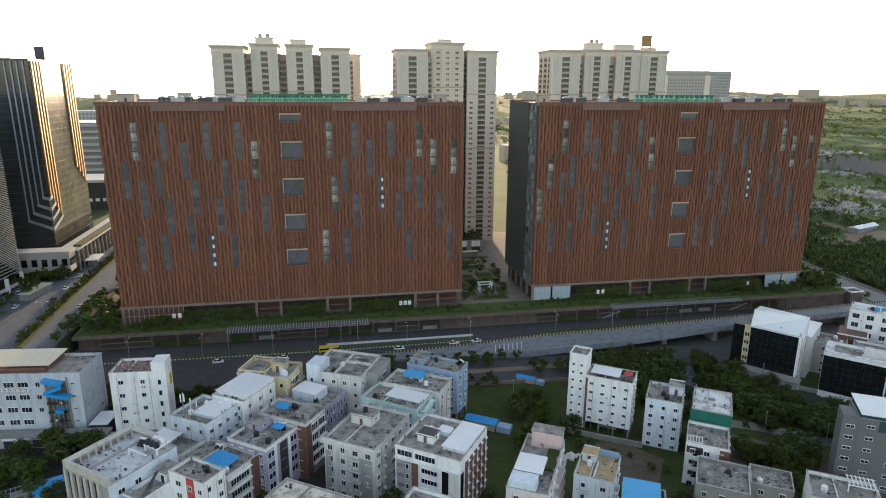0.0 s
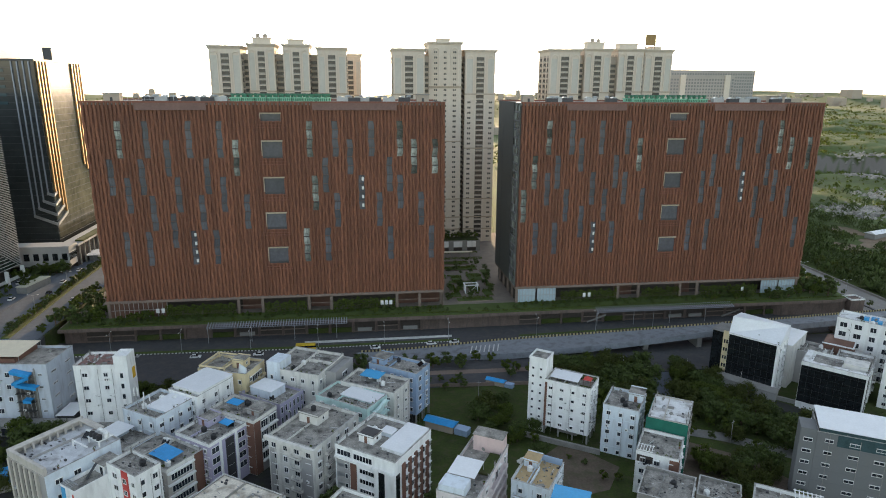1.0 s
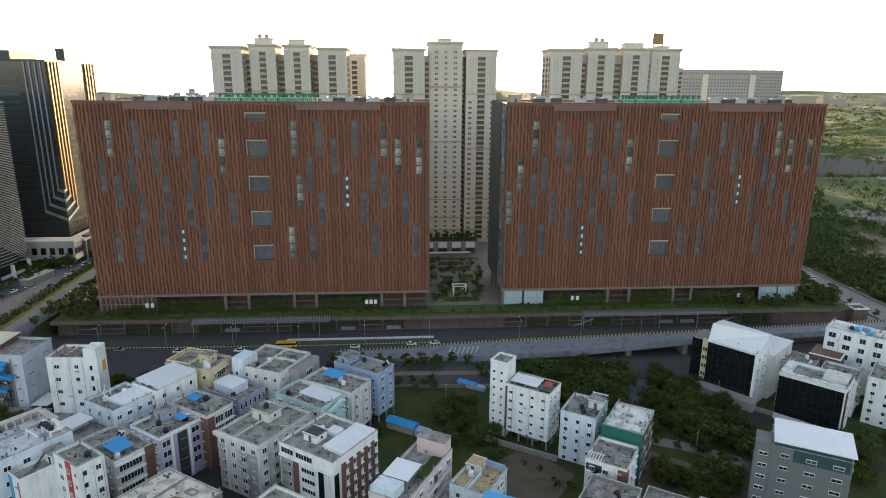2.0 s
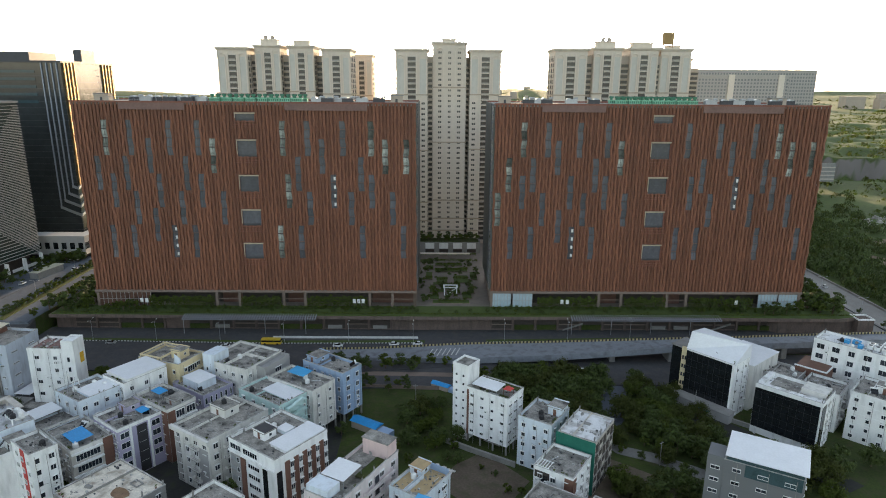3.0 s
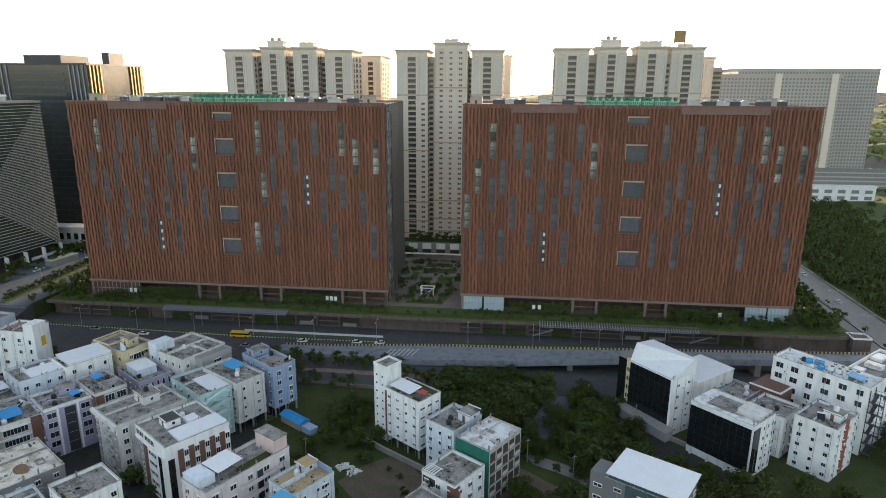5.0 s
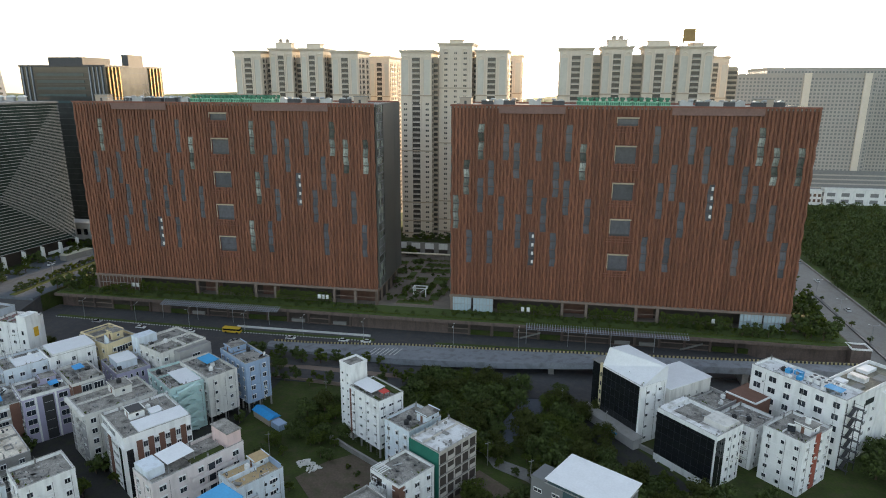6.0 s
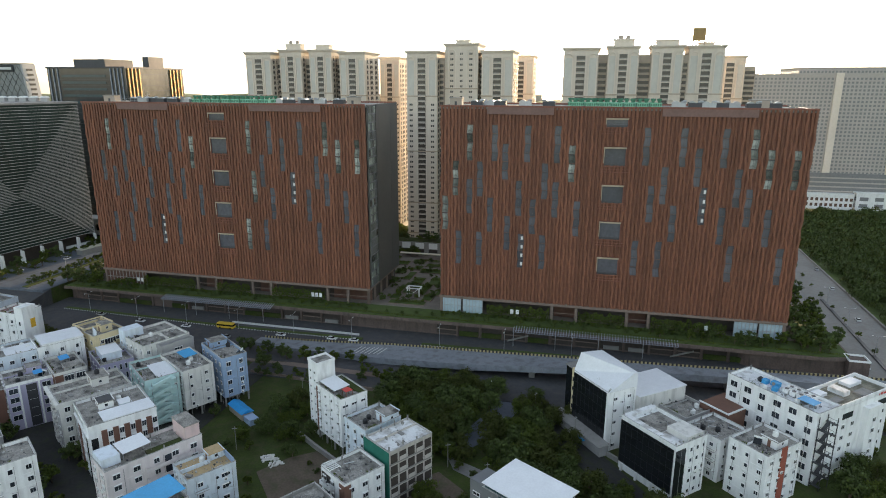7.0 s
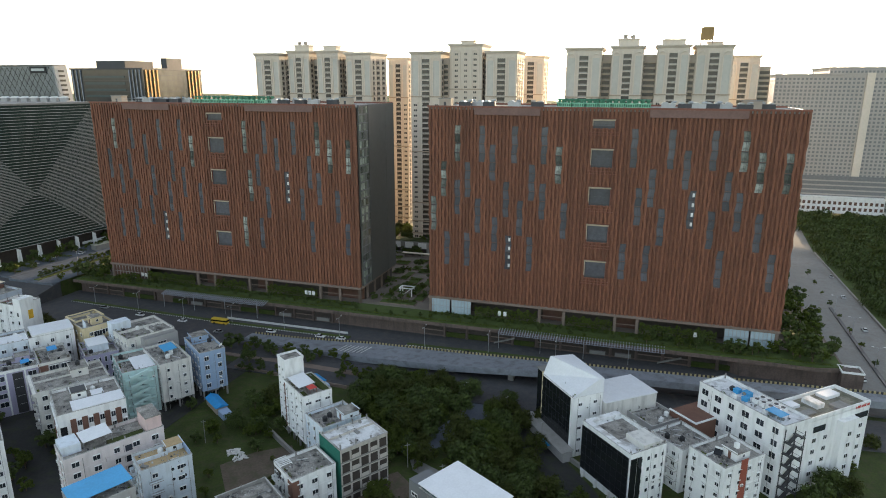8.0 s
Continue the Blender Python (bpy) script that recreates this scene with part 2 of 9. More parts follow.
_mix.inputs["B"].default_value = (0.17, 0.155, 0.14, 1)
_t.links.new(_steep.outputs[0], _mix.inputs["Factor"])
_t.links.new(_src, _mix.inputs["A"])
_t.links.new(_mix.outputs["Result"], _b.inputs["Base Color"])


# ---- builders ----
class Geo:
    """Collects vertices and faces for one mesh."""

    def __init__(self):
        self.v, self.f = [], []

    def box(self, x0, x1, y0, y1, z0, z1):
        n = len(self.v)
        self.v += [(x0, y0, z0), (x1, y0, z0), (x1, y1, z0), (x0, y1, z0), (x0, y0, z1), (x1, y0, z1), (x1, y1, z1), (x0, y1, z1)]
        self.f += [(n, n + 3, n + 2, n + 1), (n + 4, n + 5, n + 6, n + 7), (n, n + 1, n + 5, n + 4), (n + 1, n + 2, n + 6, n + 5), (n + 2, n + 3, n + 7, n + 6), (n + 3, n, n + 4, n + 7)]
        return self

    def ring(self, x0, x1, y0, y1, t, z0, z1):
        """A rectangular wall ring of thickness t, one closed piece."""
        n = len(self.v)
        for z in (z0, z1):
            for d in (0, t):
                self.v += [(x0 + d, y0 + d, z), (x1 - d, y0 + d, z), (x1 - d, y1 - d, z), (x0 + d, y1 - d, z)]
        for i in range(4):
            j = (i + 1) % 4
            self.f += [(n + i, n + j, n + 8 + j, n + 8 + i), (n + 4 + j, n + 4 + i, n + 12 + i, n + 12 + j), (n + 8 + i, n + 8 + j, n + 12 + j, n + 12 + i), (n + j, n + i, n + 4 + i, n + 4 + j)]
        return self

    def relief(self, xs, zs, depth):
        """A stepped panel on a wall: depth[row][column] is how far each cell stands out; None leaves it open to the wall."""
        ids = {}

        def at(x, y, z):
            key = (round(x, 4), round(y, 4), round(z, 4))
            if key not in ids:
                ids[key] = len(self.v)
                self.v.append(key)
            return ids[key]

        rows, cols = len(zs) - 1, len(xs) - 1
        d = lambda r, c: 0.002 if not (0 <= r < rows and 0 <= c < cols) or depth[r][c] is None else depth[r][c]
        for r in range(rows):
            for c in range(cols):
                a = d(r, c)
                x0, x1, z0, z1 = xs[c], xs[c + 1], zs[r], zs[r + 1]
                if depth[r][c] is not None:
                    self.f.append((at(x0, -a, z0), at(x1, -a, z0), at(x1, -a, z1), at(x0, -a, z1)))
                for b, p, q in ((d(r, c + 1), (x1, z0), (x1, z1)), (d(r, c - 1), (x0, z1), (x0, z0)), (d(r + 1, c), (x1, z1), (x0, z1)), (d(r - 1, c), (x0, z0), (x1, z0))):
                    if b < a:
                        self.f.append((at(p[0], -a, p[1]), at(p[0], -b, p[1]), at(q[0], -b, q[1]), at(q[0], -a, q[1])))
        return self

    def prism(self, poly, z0, z1):
        n, k = len(self.v), len(poly)
        self.v += [(x, y, z0) for x, y in poly] + [(x, y, z1) for x, y in poly]
        self.f += [tuple(range(n + k - 1, n - 1, -1)), tuple(range(n + k, n + 2 * k))]
        self.f += [(n + i, n + (i + 1) % k, n + k + (i + 1) % k, n + k + i) for i in range(k)]
        return self

    def rod(self, a, b, r, r2=None, k=6):
        a, b = Vector(a), Vector(b)
        q = (b - a).to_track_quat("Z", "Y")
        n = len(self.v)
        for c, rr in ((a, r), (b, r if r2 is None else r2)):
            self.v += [tuple(c + q @ Vector((rr * math.cos(6.2832 * i / k), rr * math.sin(6.2832 * i / k), 0))) for i in range(k)]
        self.f += [tuple(range(n + k - 1, n - 1, -1)), tuple(range(n + k, n + 2 * k))]
        self.f += [(n + i, n + (i + 1) % k, n + k + (i + 1) % k, n + k + i) for i in range(k)]
        return self

    def loft(self, rings):
        """Joins rings of equal length into a closed skin."""
        n, k = len(self.v), len(rings[0])
        for r in rings:
            self.v += [tuple(p) for p in r]
        for j in range(len(rings) - 1):
            o = n + j * k
            self.f += [(o + i, o + (i + 1) % k, o + k + (i + 1) % k, o + k + i) for i in range(k)]
        o = n + (len(rings) - 1) * k
        self.f += [tuple(range(n + k - 1, n - 1, -1)), tuple(range(o, o + k))]
        return self

    def strip(self, left, right):
        n, k = len(self.v), len(left)
        self.v += [tuple(p) for p in left] + [tuple(p) for p in right]
        self.f += [(n + i, n + k + i, n + k + i + 1, n + i + 1) for i in range(k - 1)]
        return self

    def mesh(self, name, material, smooth=False):
        me = bpy.data.meshes.new(name)
        me.from_pydata(self.v, [], self.f)
        me.materials.append(material)
        if smooth:
            me.polygons.foreach_set("use_smooth", [True] * len(me.polygons))
        me.update()
        return me


def put(name, geo, material, parent=None, label="", m=None, smooth=False):
    """One mesh object under a thing, a part or nothing. geo: a Geo or ready mesh data."""
    me = geo.mesh(name, material, smooth) if isinstance(geo, Geo) else geo
    ob = new(name, me)
    if parent:
        ob.parent = parent
    if m is not None:
        ob.matrix_basis = m
    if label:
        ob["label"] = label
    return ob


def thing(name, m, label, category, group="", kind=""):
    ob = new(name)
    ob.empty_display_size = 0.5
    ob.matrix_basis = m
    return tagged(ob, label, category, group, kind)


def setting(name, geo, material, label, category, smooth=False):
    return tagged(put(name, geo, material, smooth=smooth), label, category, kind="structure")


CACHE = {}


def shared(key, make):
    if key not in CACHE:
        CACHE[key] = make()
    return CACHE[key]


# ---- ground and roads ----
def ramp_z(x):
    """Height of the flyover's deck along its line."""
    return 0.6 + 6.4 * min(1.0, max(0.0, (x - 40) / 130)) ** 1.2


def terrain_z(x, y):
    """Height of the ground sheet: level in the town, quarry hills of rock and scrub beyond the east avenue."""
    z, d = 0.0, math.hypot(x, y)
    if x > 310 and y > 100:
        e = min(1.0, (x - 310) / 150)
        z += e * 9 * (0.7 + noise.noise(Vector((x / 130, y / 130, 0.3))))
        rim = 908 + 60 * noise.noise(Vector((x / 150, y / 150, 7.0))) + 16 * noise.noise(Vector((x / 24, y / 24, 2.0)))
        z += (26 + 6 * noise.noise(Vector((x / 40, y / 40, 9.0)))) * e * max(0.0, min(1.0, (d - rim) / 20)) * max(0.0, min(1.0, (x - 470) / 60))
    far = max(0.0, min(1.0, (d - 1500) / 1800))
    z += far * 60 * max(0.0, noise.noise(Vector((x / 900, y / 900, 4.0))) + 0.35)
    return z


def grid_lines(lo, hi, dense_lo, dense_hi, step, far_step):
    a = list(np.arange(lo, dense_lo, far_step)) + list(np.arange(dense_lo, dense_hi, step)) + list(np.arange(dense_hi, hi + 1, far_step))
    return a


g = Geo()
gx = grid_lines(-4600, 4600, -300, 1100, 9, 200)
gy = grid_lines(-3000, 4800, -100, 1300, 9, 200)
for y in gy:
    for x in gx:
        g.v.append((x, y, terrain_z(x, y)))
for j in range(len(gy) - 1):
    for i in range(len(gx) - 1):
        k = j * len(gx) + i
        g.f.append((k, k + 1, k + len(gx) + 1, k + len(gx)))
setting("ground", g, M_SCRUB, "uneven ground of rough grass and bare earth", "ground", True)

# town lots: grass and bare earth under the houses
setting("ground_grass", Geo().prism([(-400, -90), (300, -90), (300, 246), (260, 262), (-400, 262)], -0.5, 0.05), M_GRASS, "dark rough grass between the town lots", "ground")
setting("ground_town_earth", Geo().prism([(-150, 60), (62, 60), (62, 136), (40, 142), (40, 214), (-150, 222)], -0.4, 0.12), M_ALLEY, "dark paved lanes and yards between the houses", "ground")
setting("ground_plot_earth", Geo().prism([(70, 151), (76, 160), (85, 167), (97, 152), (90, 142), (80, 140)], -0.4, 0.10), M_EARTH, "bare brown earth of an empty plot", "ground")

# main road at street level
setting("road_main", Geo().prism([(-420, 226), (40, 221), (140, 236), (330, 246), (330, 262), (262, 266), (120, 267), (-420, 267)], -0.5, 0.6), M_ASPHALT, "wide dark asphalt road before the red offices", "road")
setting("road_service", Geo().prism([(30, 208), (200, 212), (330, 226), (330, 240), (140, 238), (30, 226)], -0.5, 0.45), M_ASPHALT, "asphalt service road beside the flyover", "road")

# flyover: deck, far kerb in yellow and black, near parapet
def deck_far(x):
    return np.interp(x, [-20, 20, 80, 110, 140, 170, 200, 230, 260, 330], [241, 242.3, 244.5, 242.8, 241.2, 239.5, 241.5, 244, 246.3, 251])


def deck_near(x):
    return np.interp(x, [-20, 30, 83, 118, 149, 170, 240, 330], [240.5, 233, 228.3, 227.6, 229, 230, 236, 244])


xs = [float(x) for x in np.arange(20, 331, 6)]
rings = [[(x, deck_near(x), ramp_z(x) - min(1.5, ramp_z(x) - 0.3)), (x, deck_far(x), ramp_z(x) - min(1.5, ramp_z(x) - 0.3)), (x, deck_far(x), ramp_z(x) + 0.08), (x, deck_near(x), ramp_z(x) + 0.08)] for x in xs]
flyover = thing("flyover", pose(0, 0, 0), "pale concrete flyover rising from the road on piers", "flyover", kind="structure")
put("deck", Geo().loft(rings), M_DECK, flyover)
for side, fn in (("near", deck_near), ("far", deck_far)):
    o = 0.02 if side == "near" else -0.37
    rr = [[(x, fn(x) + o, ramp_z(x) + 0.08), (x, fn(x) + o + 0.35, ramp_z(x) + 0.08), (x, fn(x) + o + 0.3, ramp_z(x) + 1.0), (x, fn(x) + o + 0.05, ramp_z(x) + 1.0)] for x in xs]
    if side == "near":
        put("parapet", Geo().loft(rr), M_DECK, flyover)
for k in range(9):
    x = 118 + 24.0 * k
    y = (deck_near(x) + deck_far(x)) / 2
    put("pier", Geo().box(-1.1, 1.1, -3.5, 3.5, 0, ramp_z(x) - 1.6), M_CONC, flyover, m=pose(x, float(y), 0.2))
for material, first in ((M_YELLOW, 0), (M_BLACK, 1)):
    ks = Geo()
    for x in np.arange(22 + 0.75 * first, 326, 1.5):
        x = float(x)
        y0, y1, z0_, z1_ = float(deck_far(x)), float(deck_far(x + 0.74)), ramp_z(x) + 0.02, ramp_z(x + 0.74) + 0.02
        ks.loft([[(x, y0 - 0.27, z0_), (x + 0.74, y1 - 0.27, z1_), (x + 0.74, y1 + 0.2, z1_), (x, y0 + 0.2, z0_)], [(x, y0 - 0.2, z0_ + 0.85), (x + 0.74, y1 - 0.2, z1_ + 0.85), (x + 0.74, y1 + 0.13, z1_ + 0.85), (x, y0 + 0.13, z0_ + 0.85)]])
    tagged(put("flyover_kerb", ks, material), "yellow and black striped concrete kerb along the flyover", "kerb", kind="stuff")

# planted median with black and white kerb
def median_y(x):
    return np.interp(x, [-90, 0, 60, 75, 90, 160, 300], [252.5, 249.8, 250.5, 251, 251.5, 254.5, 261])


for a, b, nm in ((-95, 66, "median"), (92, 165, "median_east")):
    mx = [float(v) for v in np.arange(a, b, 5)]
    setting(nm, Geo().loft([[(v, median_y(v) - 0.9, 0.5), (v, median_y(v) + 1.3, 0.5), (v, median_y(v) + 1.3, 0.95), (v, median_y(v) - 0.9, 0.95)] for v in mx]), M_LAWN, "narrow planted road median with grass", "median")
    for material, first in ((M_LINE, 0), (M_BLACK, 1)):
        ks = Geo()
        for x in np.arange(a + 0.7 * first, b - 5, 1.4):
            x = float(x)
            y0, y1 = float(median_y(x)) - 1.2, float(median_y(x + 0.7)) - 1.2
            ks.prism([(x, y0), (x + 0.69, y1), (x + 0.69, y1 + 0.28), (x, y0 + 0.28)], 0.6, 0.88)
        tagged(put("kerb", ks, material), "black and white striped kerb stones of the median", "kerb", kind="stuff")
setting("road_barrier", Geo().box(-2, 62, 254.5, 254.9, 0.6, 1.5), M_LINE, "long white painted road barrier", "barrier")
# hatching at the foot of the flyover
hatch = thing("road_marking", pose(0, 0, 0), "white slanted hatching painted on the road", "road marking", kind="structure")
for k in range(7):
    x = 70 + 1.9 * k
    put("stripe", Geo().prism([(0, 0), (0.45, 0), (2.4, 7), (1.95, 7)], 0, 0.02), M_LINE, hatch, m=pose(x - 3.5, 233.6, ramp_z(x) + 0.10))

# avenue on the left flank and avenue on the right flank
setting("ground_west_terrace", Geo().loft([[(x, 256, -0.5), (x, 256, 8.7), (x, 720, 8.7), (x, 720, -0.5)] for x in (-420, -106.4)]), M_GRASS, "raised ground level with the podium, of rough grass", "ground")
setting("road_west_ramp", Geo().loft([[(x, 221, -0.5), (x, 221, 0.55), (x, 238, 4.4), (x, 256.4, 8.72), (x, 256.4, -0.5)] for x in (-420, -106.4)]), M_ASPHALT, "asphalt junction climbing to the avenue", "road")
setting("road_west", Geo().prism([(-137.5, 252), (-107, 252), (-107, 440), (-112, 700), (-150, 700), (-139, 440)], 7.4, 8.9), M_ROADGREY, "dusty grey avenue with a planted median", "road")
setting("median_west", Geo().prism([(-121.8, 254), (-118.6, 254), (-121.4, 330), (-126.5, 640), (-130, 640), (-124.6, 330)], 8.5, 9.3), M_LAWN, "median strip planted with small trees", "median")
setting("road_east", Geo().prism([(258, 250), (294, 250), (300, 480), (322, 700), (300, 700), (266, 480)], -0.5, 0.7), M_ROADPALE, "dusty pale avenue on the flank of the offices", "road")
setting("median_east_avenue", Geo().prism([(277.4, 262), (278.8, 262), (281.9, 360), (280.5, 360)], 0.5, 1.2), M_DARKMETAL, "dark kerbed median with railings", "median")
setting("footpath_wall", Geo().prism([(294.5, 250), (295.3, 250), (300.6, 480), (299.8, 480)], 0, 1.6), M_CONC, "long low concrete boundary wall", "wall")

# ---- podium and the two red office blocks ----
POD_Z = 8.5
setting("podium_deck", Geo().prism([(-104, 262), (-104, 420), (262, 420), (262, 262), (252, 259.5), (120, 261.0), (66, 260.5), (-80, 262)], 7.1, POD_Z), M_PODIUM, "brown stone edge of the podium deck", "podium")
setting("podium", Geo().prism([(-103.5, 266.4), (-103.5, 419.5), (261.5, 419.5), (261.5, 262.5), (226, 262.3), (222, 265.4), (120, 265.4), (66, 264.9), (-80, 266.4)], 0.3, 7.09), M_PODIUM, "brown stone podium carrying both office blocks", "podium")
setting("podium_paving", Geo().box(-103, 261, 274, 419, POD_Z + 0.005, POD_Z + 0.06), M_PAVE, "pale stone paving of the podium deck", "paving")
setting("podium_hedge_bed", Geo().prism([(-103, 262.6), (-80, 262.6), (66, 261.2), (120, 261.6), (252, 260.2), (261, 262.6), (261, 273.8), (-103, 273.8)], POD_Z - 0.2, POD_Z + 0.35), M_LAWN, "grass verge along the podium's edge", "lawn")

FLOORS, FH, FZ0, FY = 22, 3.873, 16.5, 273.0
FIN = 1.54
LEFT_SLOTS = [(15, 2), (26, 2), (34, 2), (20, 4), (8, 2), (38, 4), (5, 6), (13, 6), (30, 6), (9, 8), (22, 8), (34, 8), (15, 10), (28, 10), (40, 10), (20, 12), (7, 14), (13, 14), (25, 14),
              (31, 14), (58, 2), (65, 2), (75, 2), (83, 2), (69, 4), (87, 4), (93, 4), (62, 6), (80, 6), (59, 8), (72, 8), (83, 8), (65, 10), (77, 10), (89, 10), (56, 14), (62, 14), (80, 14), (92, 14)]
RIGHT_SLOTS = [(8, 2), (15, 2), (1, 10), (4, 6), (8, 8), (11, 6), (5, 14), (11, 14), (18, 4), (24, 2), (32, 2), (29, 6), (32, 8), (36, 4), (14, 10), (22, 8), (26, 10), (19, 12), (23, 14), (29, 14), (38, 10),
               (64, 2), (55, 2), (74, 2), (81, 2), (68, 4), (85, 4), (91, 4), (60, 6), (78, 6), (57, 8), (70, 8), (81, 8), (63, 10), (75, 10), (86, 10), (54, 14), (60, 14), (78, 14), (90, 14)]


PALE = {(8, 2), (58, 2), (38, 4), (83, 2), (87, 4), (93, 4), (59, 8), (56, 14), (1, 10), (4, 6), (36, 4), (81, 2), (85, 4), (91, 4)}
DASHED = {(25, 14), (72, 8), (23, 14), (70, 8)}


def office_block(x0, x1, sq, slots, doors, label):
    """Office block behind zig-zag terracotta fins, with square loggias and slots of glass."""
    root = thing("office_building", pose(x0, FY, 0), label, "office building", "pair of red office blocks")
    w, top, depth = x1 - x0, FZ0 + FLOORS * FH, 44.0
    s0 = sq - x0
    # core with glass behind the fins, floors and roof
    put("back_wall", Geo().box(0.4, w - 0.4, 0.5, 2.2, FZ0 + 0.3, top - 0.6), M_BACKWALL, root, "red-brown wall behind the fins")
    put("body", Geo().box(0.5, w - 0.5, 2.25, depth, FZ0 + 0.3, top - 1.4), M_DARKMETAL, root)
    put("soffit_beam", Geo().box(-0.3, w + 0.3, -0.5, depth, FZ0 - 0.8, FZ0 + 0.28), M_STONE, root, "pale stone beam under the fins")
    put("roof", Geo().box(-0.2, w + 0.2, 0.2, depth + 0.2, top - 1.35, top - 0.55), M_CONC, root, "flat concrete roof")
    for nm, b in (("parapet", (-0.3, w + 0.3, -0.35, 0.15)), ("parapet", (-0.3, w + 0.3, depth - 0.3, depth + 0.2))):
        put(nm, Geo().box(*b, top - 0.5, top + 0.25), M_TERRA_BAND, root)
    # side curtain walls with mullions
    for sx, d in ((-0.25, 0.35), (w - 0.1, w + 0.5)):
        put("side_glazing", Geo().box(sx, d, 2.3, depth, FZ0 + 0.3, top - 0.2), M_FLANKGLASS, root, "grey glass flank wall")
        mg = Geo()
        ox = sx - 0.12 if sx < 0 else d
        for k in range(FLOORS + 1):
            mg.box(ox, ox + 0.12, 2.3, depth, FZ0 + 0.3 + k * (FLOORS * FH - 0.8) / FLOORS, FZ0 + 0.5 + k * (FLOORS * FH - 0.8) / FLOORS)
        for k in range(28):
            yy = 2.5 + k * (depth - 2.6) / 27
            mg.box(ox, ox + 0.1, yy - 0.06, yy + 0.06, FZ0 + 0.3, top - 0.2)
        put("mullion_grid", mg, M_CANOPY, root)
        # random pale panes paint glass reflections near the corner
        fp, pr = Geo(), random.Random(int(w * 10) + (1 if sx < 0 else 2))
        for k in range(FLOORS):
            for q in range(4):
                if pr.random() < 0.7:
                    fp.box(ox + 0.02, ox + 0.09, 2.9 + q * 2.4, 4.9 + q * 2.4, FZ0 + 0.8 + k * (FLOORS * FH - 0.8) / FLOORS, FZ0 + 3.7 + k * (FLOORS * FH - 0.8) / FLOORS)
        tagged(put("flank_pane", fp, M_FLANKPANE, root, "flank panes catching the sky"), kind="stuff")
        px = (sx - 0.3, sx - 0.14) if sx < 0 else (d + 0.14, d + 0.3)
        put("flank_panel", Geo().box(*px, 12.5, 33.0, FZ0 + 0.3, top - 0.1), M_FLANKPANEL, root, "smooth grey flank panel")
        put("flank_panel", Geo().box(*px, 33.2, 43.9, FZ0 + 0.3, top - 0.1), M_FLANKPANEL, root, "smooth grey flank panel")
    # square loggias
    openings = []
    for k in range(4):
        ztop = 85.5 - 15.46 * k
        openings.append((s0, s0 + 8.3, ztop - 7.3, ztop))
    openings.append((s0, s0 + 8.3, 93.7, 97.0))
    for a, b, z0, z1 in openings:
        put("loggia_glass", Geo().box(a, b, 0.3, 0.49, z0, z1), M_GLASS_BLUE, root, "blue-grey loggia glass")
        fr = Geo().box(a - 0.25, b + 0.25, -0.45, 0.9, z1, z1 + 0.35).box(a - 0.25, b + 0.25, -0.45, 0.9, z0 - 0.35, z0)
        fr.box(a - 0.25, a, -0.35, 0.9, z0, z1).box(b, b + 0.25, -0.35, 0.9, z0, z1)
        put("loggia_frame", fr, M_TERRA_BAND, root)
        put("loggia_lintel", Geo().box(a - 0.3, b + 0.3, -0.62, -0.46, z1 - 0.25, z1 + 0.35), M_TRIMTAN, root, "pale tan lintel")
        put("loggia_jamb", Geo().box(a - 0.3, a + 0.02, -0.6, -0.36, z0 + 1.2, z1 - 0.26), M_TRIMTAN, root, "pale tan jamb")
        put("loggia_rail", Geo().box(a, b, 0.0, 0.06, z0 + 0.1, z0 + 1.1).box(a, b, 0.2, 0.27, (z0 + z1) / 2 - 0.05, (z0 + z1) / 2 + 0.05), M_DARKMETAL, root)
        for dz in (-1.6, -2.7):
            put("ledge", Geo().box(a - 1.5, b + 1.5, -0.5, -0.1, z0 + dz, z0 + dz + 0.3), M_TERRA_BAND, root)
    # slots of glass, one fin wide and four floors high
    pane_box = lambda: Geo().box(-1.35, 1.35, 0.33, 0.49, -FH + 0.28, -0.12)
    slot = shared("slot_pane", lambda: pane_box().mesh("pane", M_GLASS_BLUE))
    # pale panes carry the sky's reflection in their colour
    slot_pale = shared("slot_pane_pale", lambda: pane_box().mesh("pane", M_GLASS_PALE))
    # small white plates paint the lit dashes seen in some slots
    blind = shared("blind", lambda: Geo().box(-0.45, 0.45, 0.2, 0.31, 0, 1.5).mesh("blind", M_TANKW))
    bar = shared("slot_bar", lambda: Geo().box(-1.35, 1.35, 0.2, 0.32, -FH - 0.16, -FH + 0.16).box(-1.35, 1.35, 0.2, 0.32, -2 * FH - 0.16, -2 * FH + 0.16).box(-1.35, 1.35, 0.2, 0.32, -3 * FH - 0.16, -3 * FH + 0.16).box(-0.05, 0.05, 0.22, 0.32, -4 * FH + 0.3, -0.3).mesh("slot_window", M_DARKMETAL))
    taken = {}
    for col, row in slots:
        zz = FZ0 + (FLOORS - row) * FH
        pale_ = (col, row) in PALE
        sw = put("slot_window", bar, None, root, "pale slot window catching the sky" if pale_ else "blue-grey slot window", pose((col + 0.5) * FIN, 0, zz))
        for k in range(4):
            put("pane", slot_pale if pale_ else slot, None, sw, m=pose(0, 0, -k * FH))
        if (col, row) in DASHED:
            for k in range(4):
                put("blind", blind, None, sw, "small white blind", pose(0.5, 0, -k * FH - 2.6))
        for r in range(row, row + 4):
            taken.setdefault(col, set()).add(FLOORS - 1 - r)
    # fins: one zig-zag blade per column, broken at slots and loggias
    n = int(w / FIN)
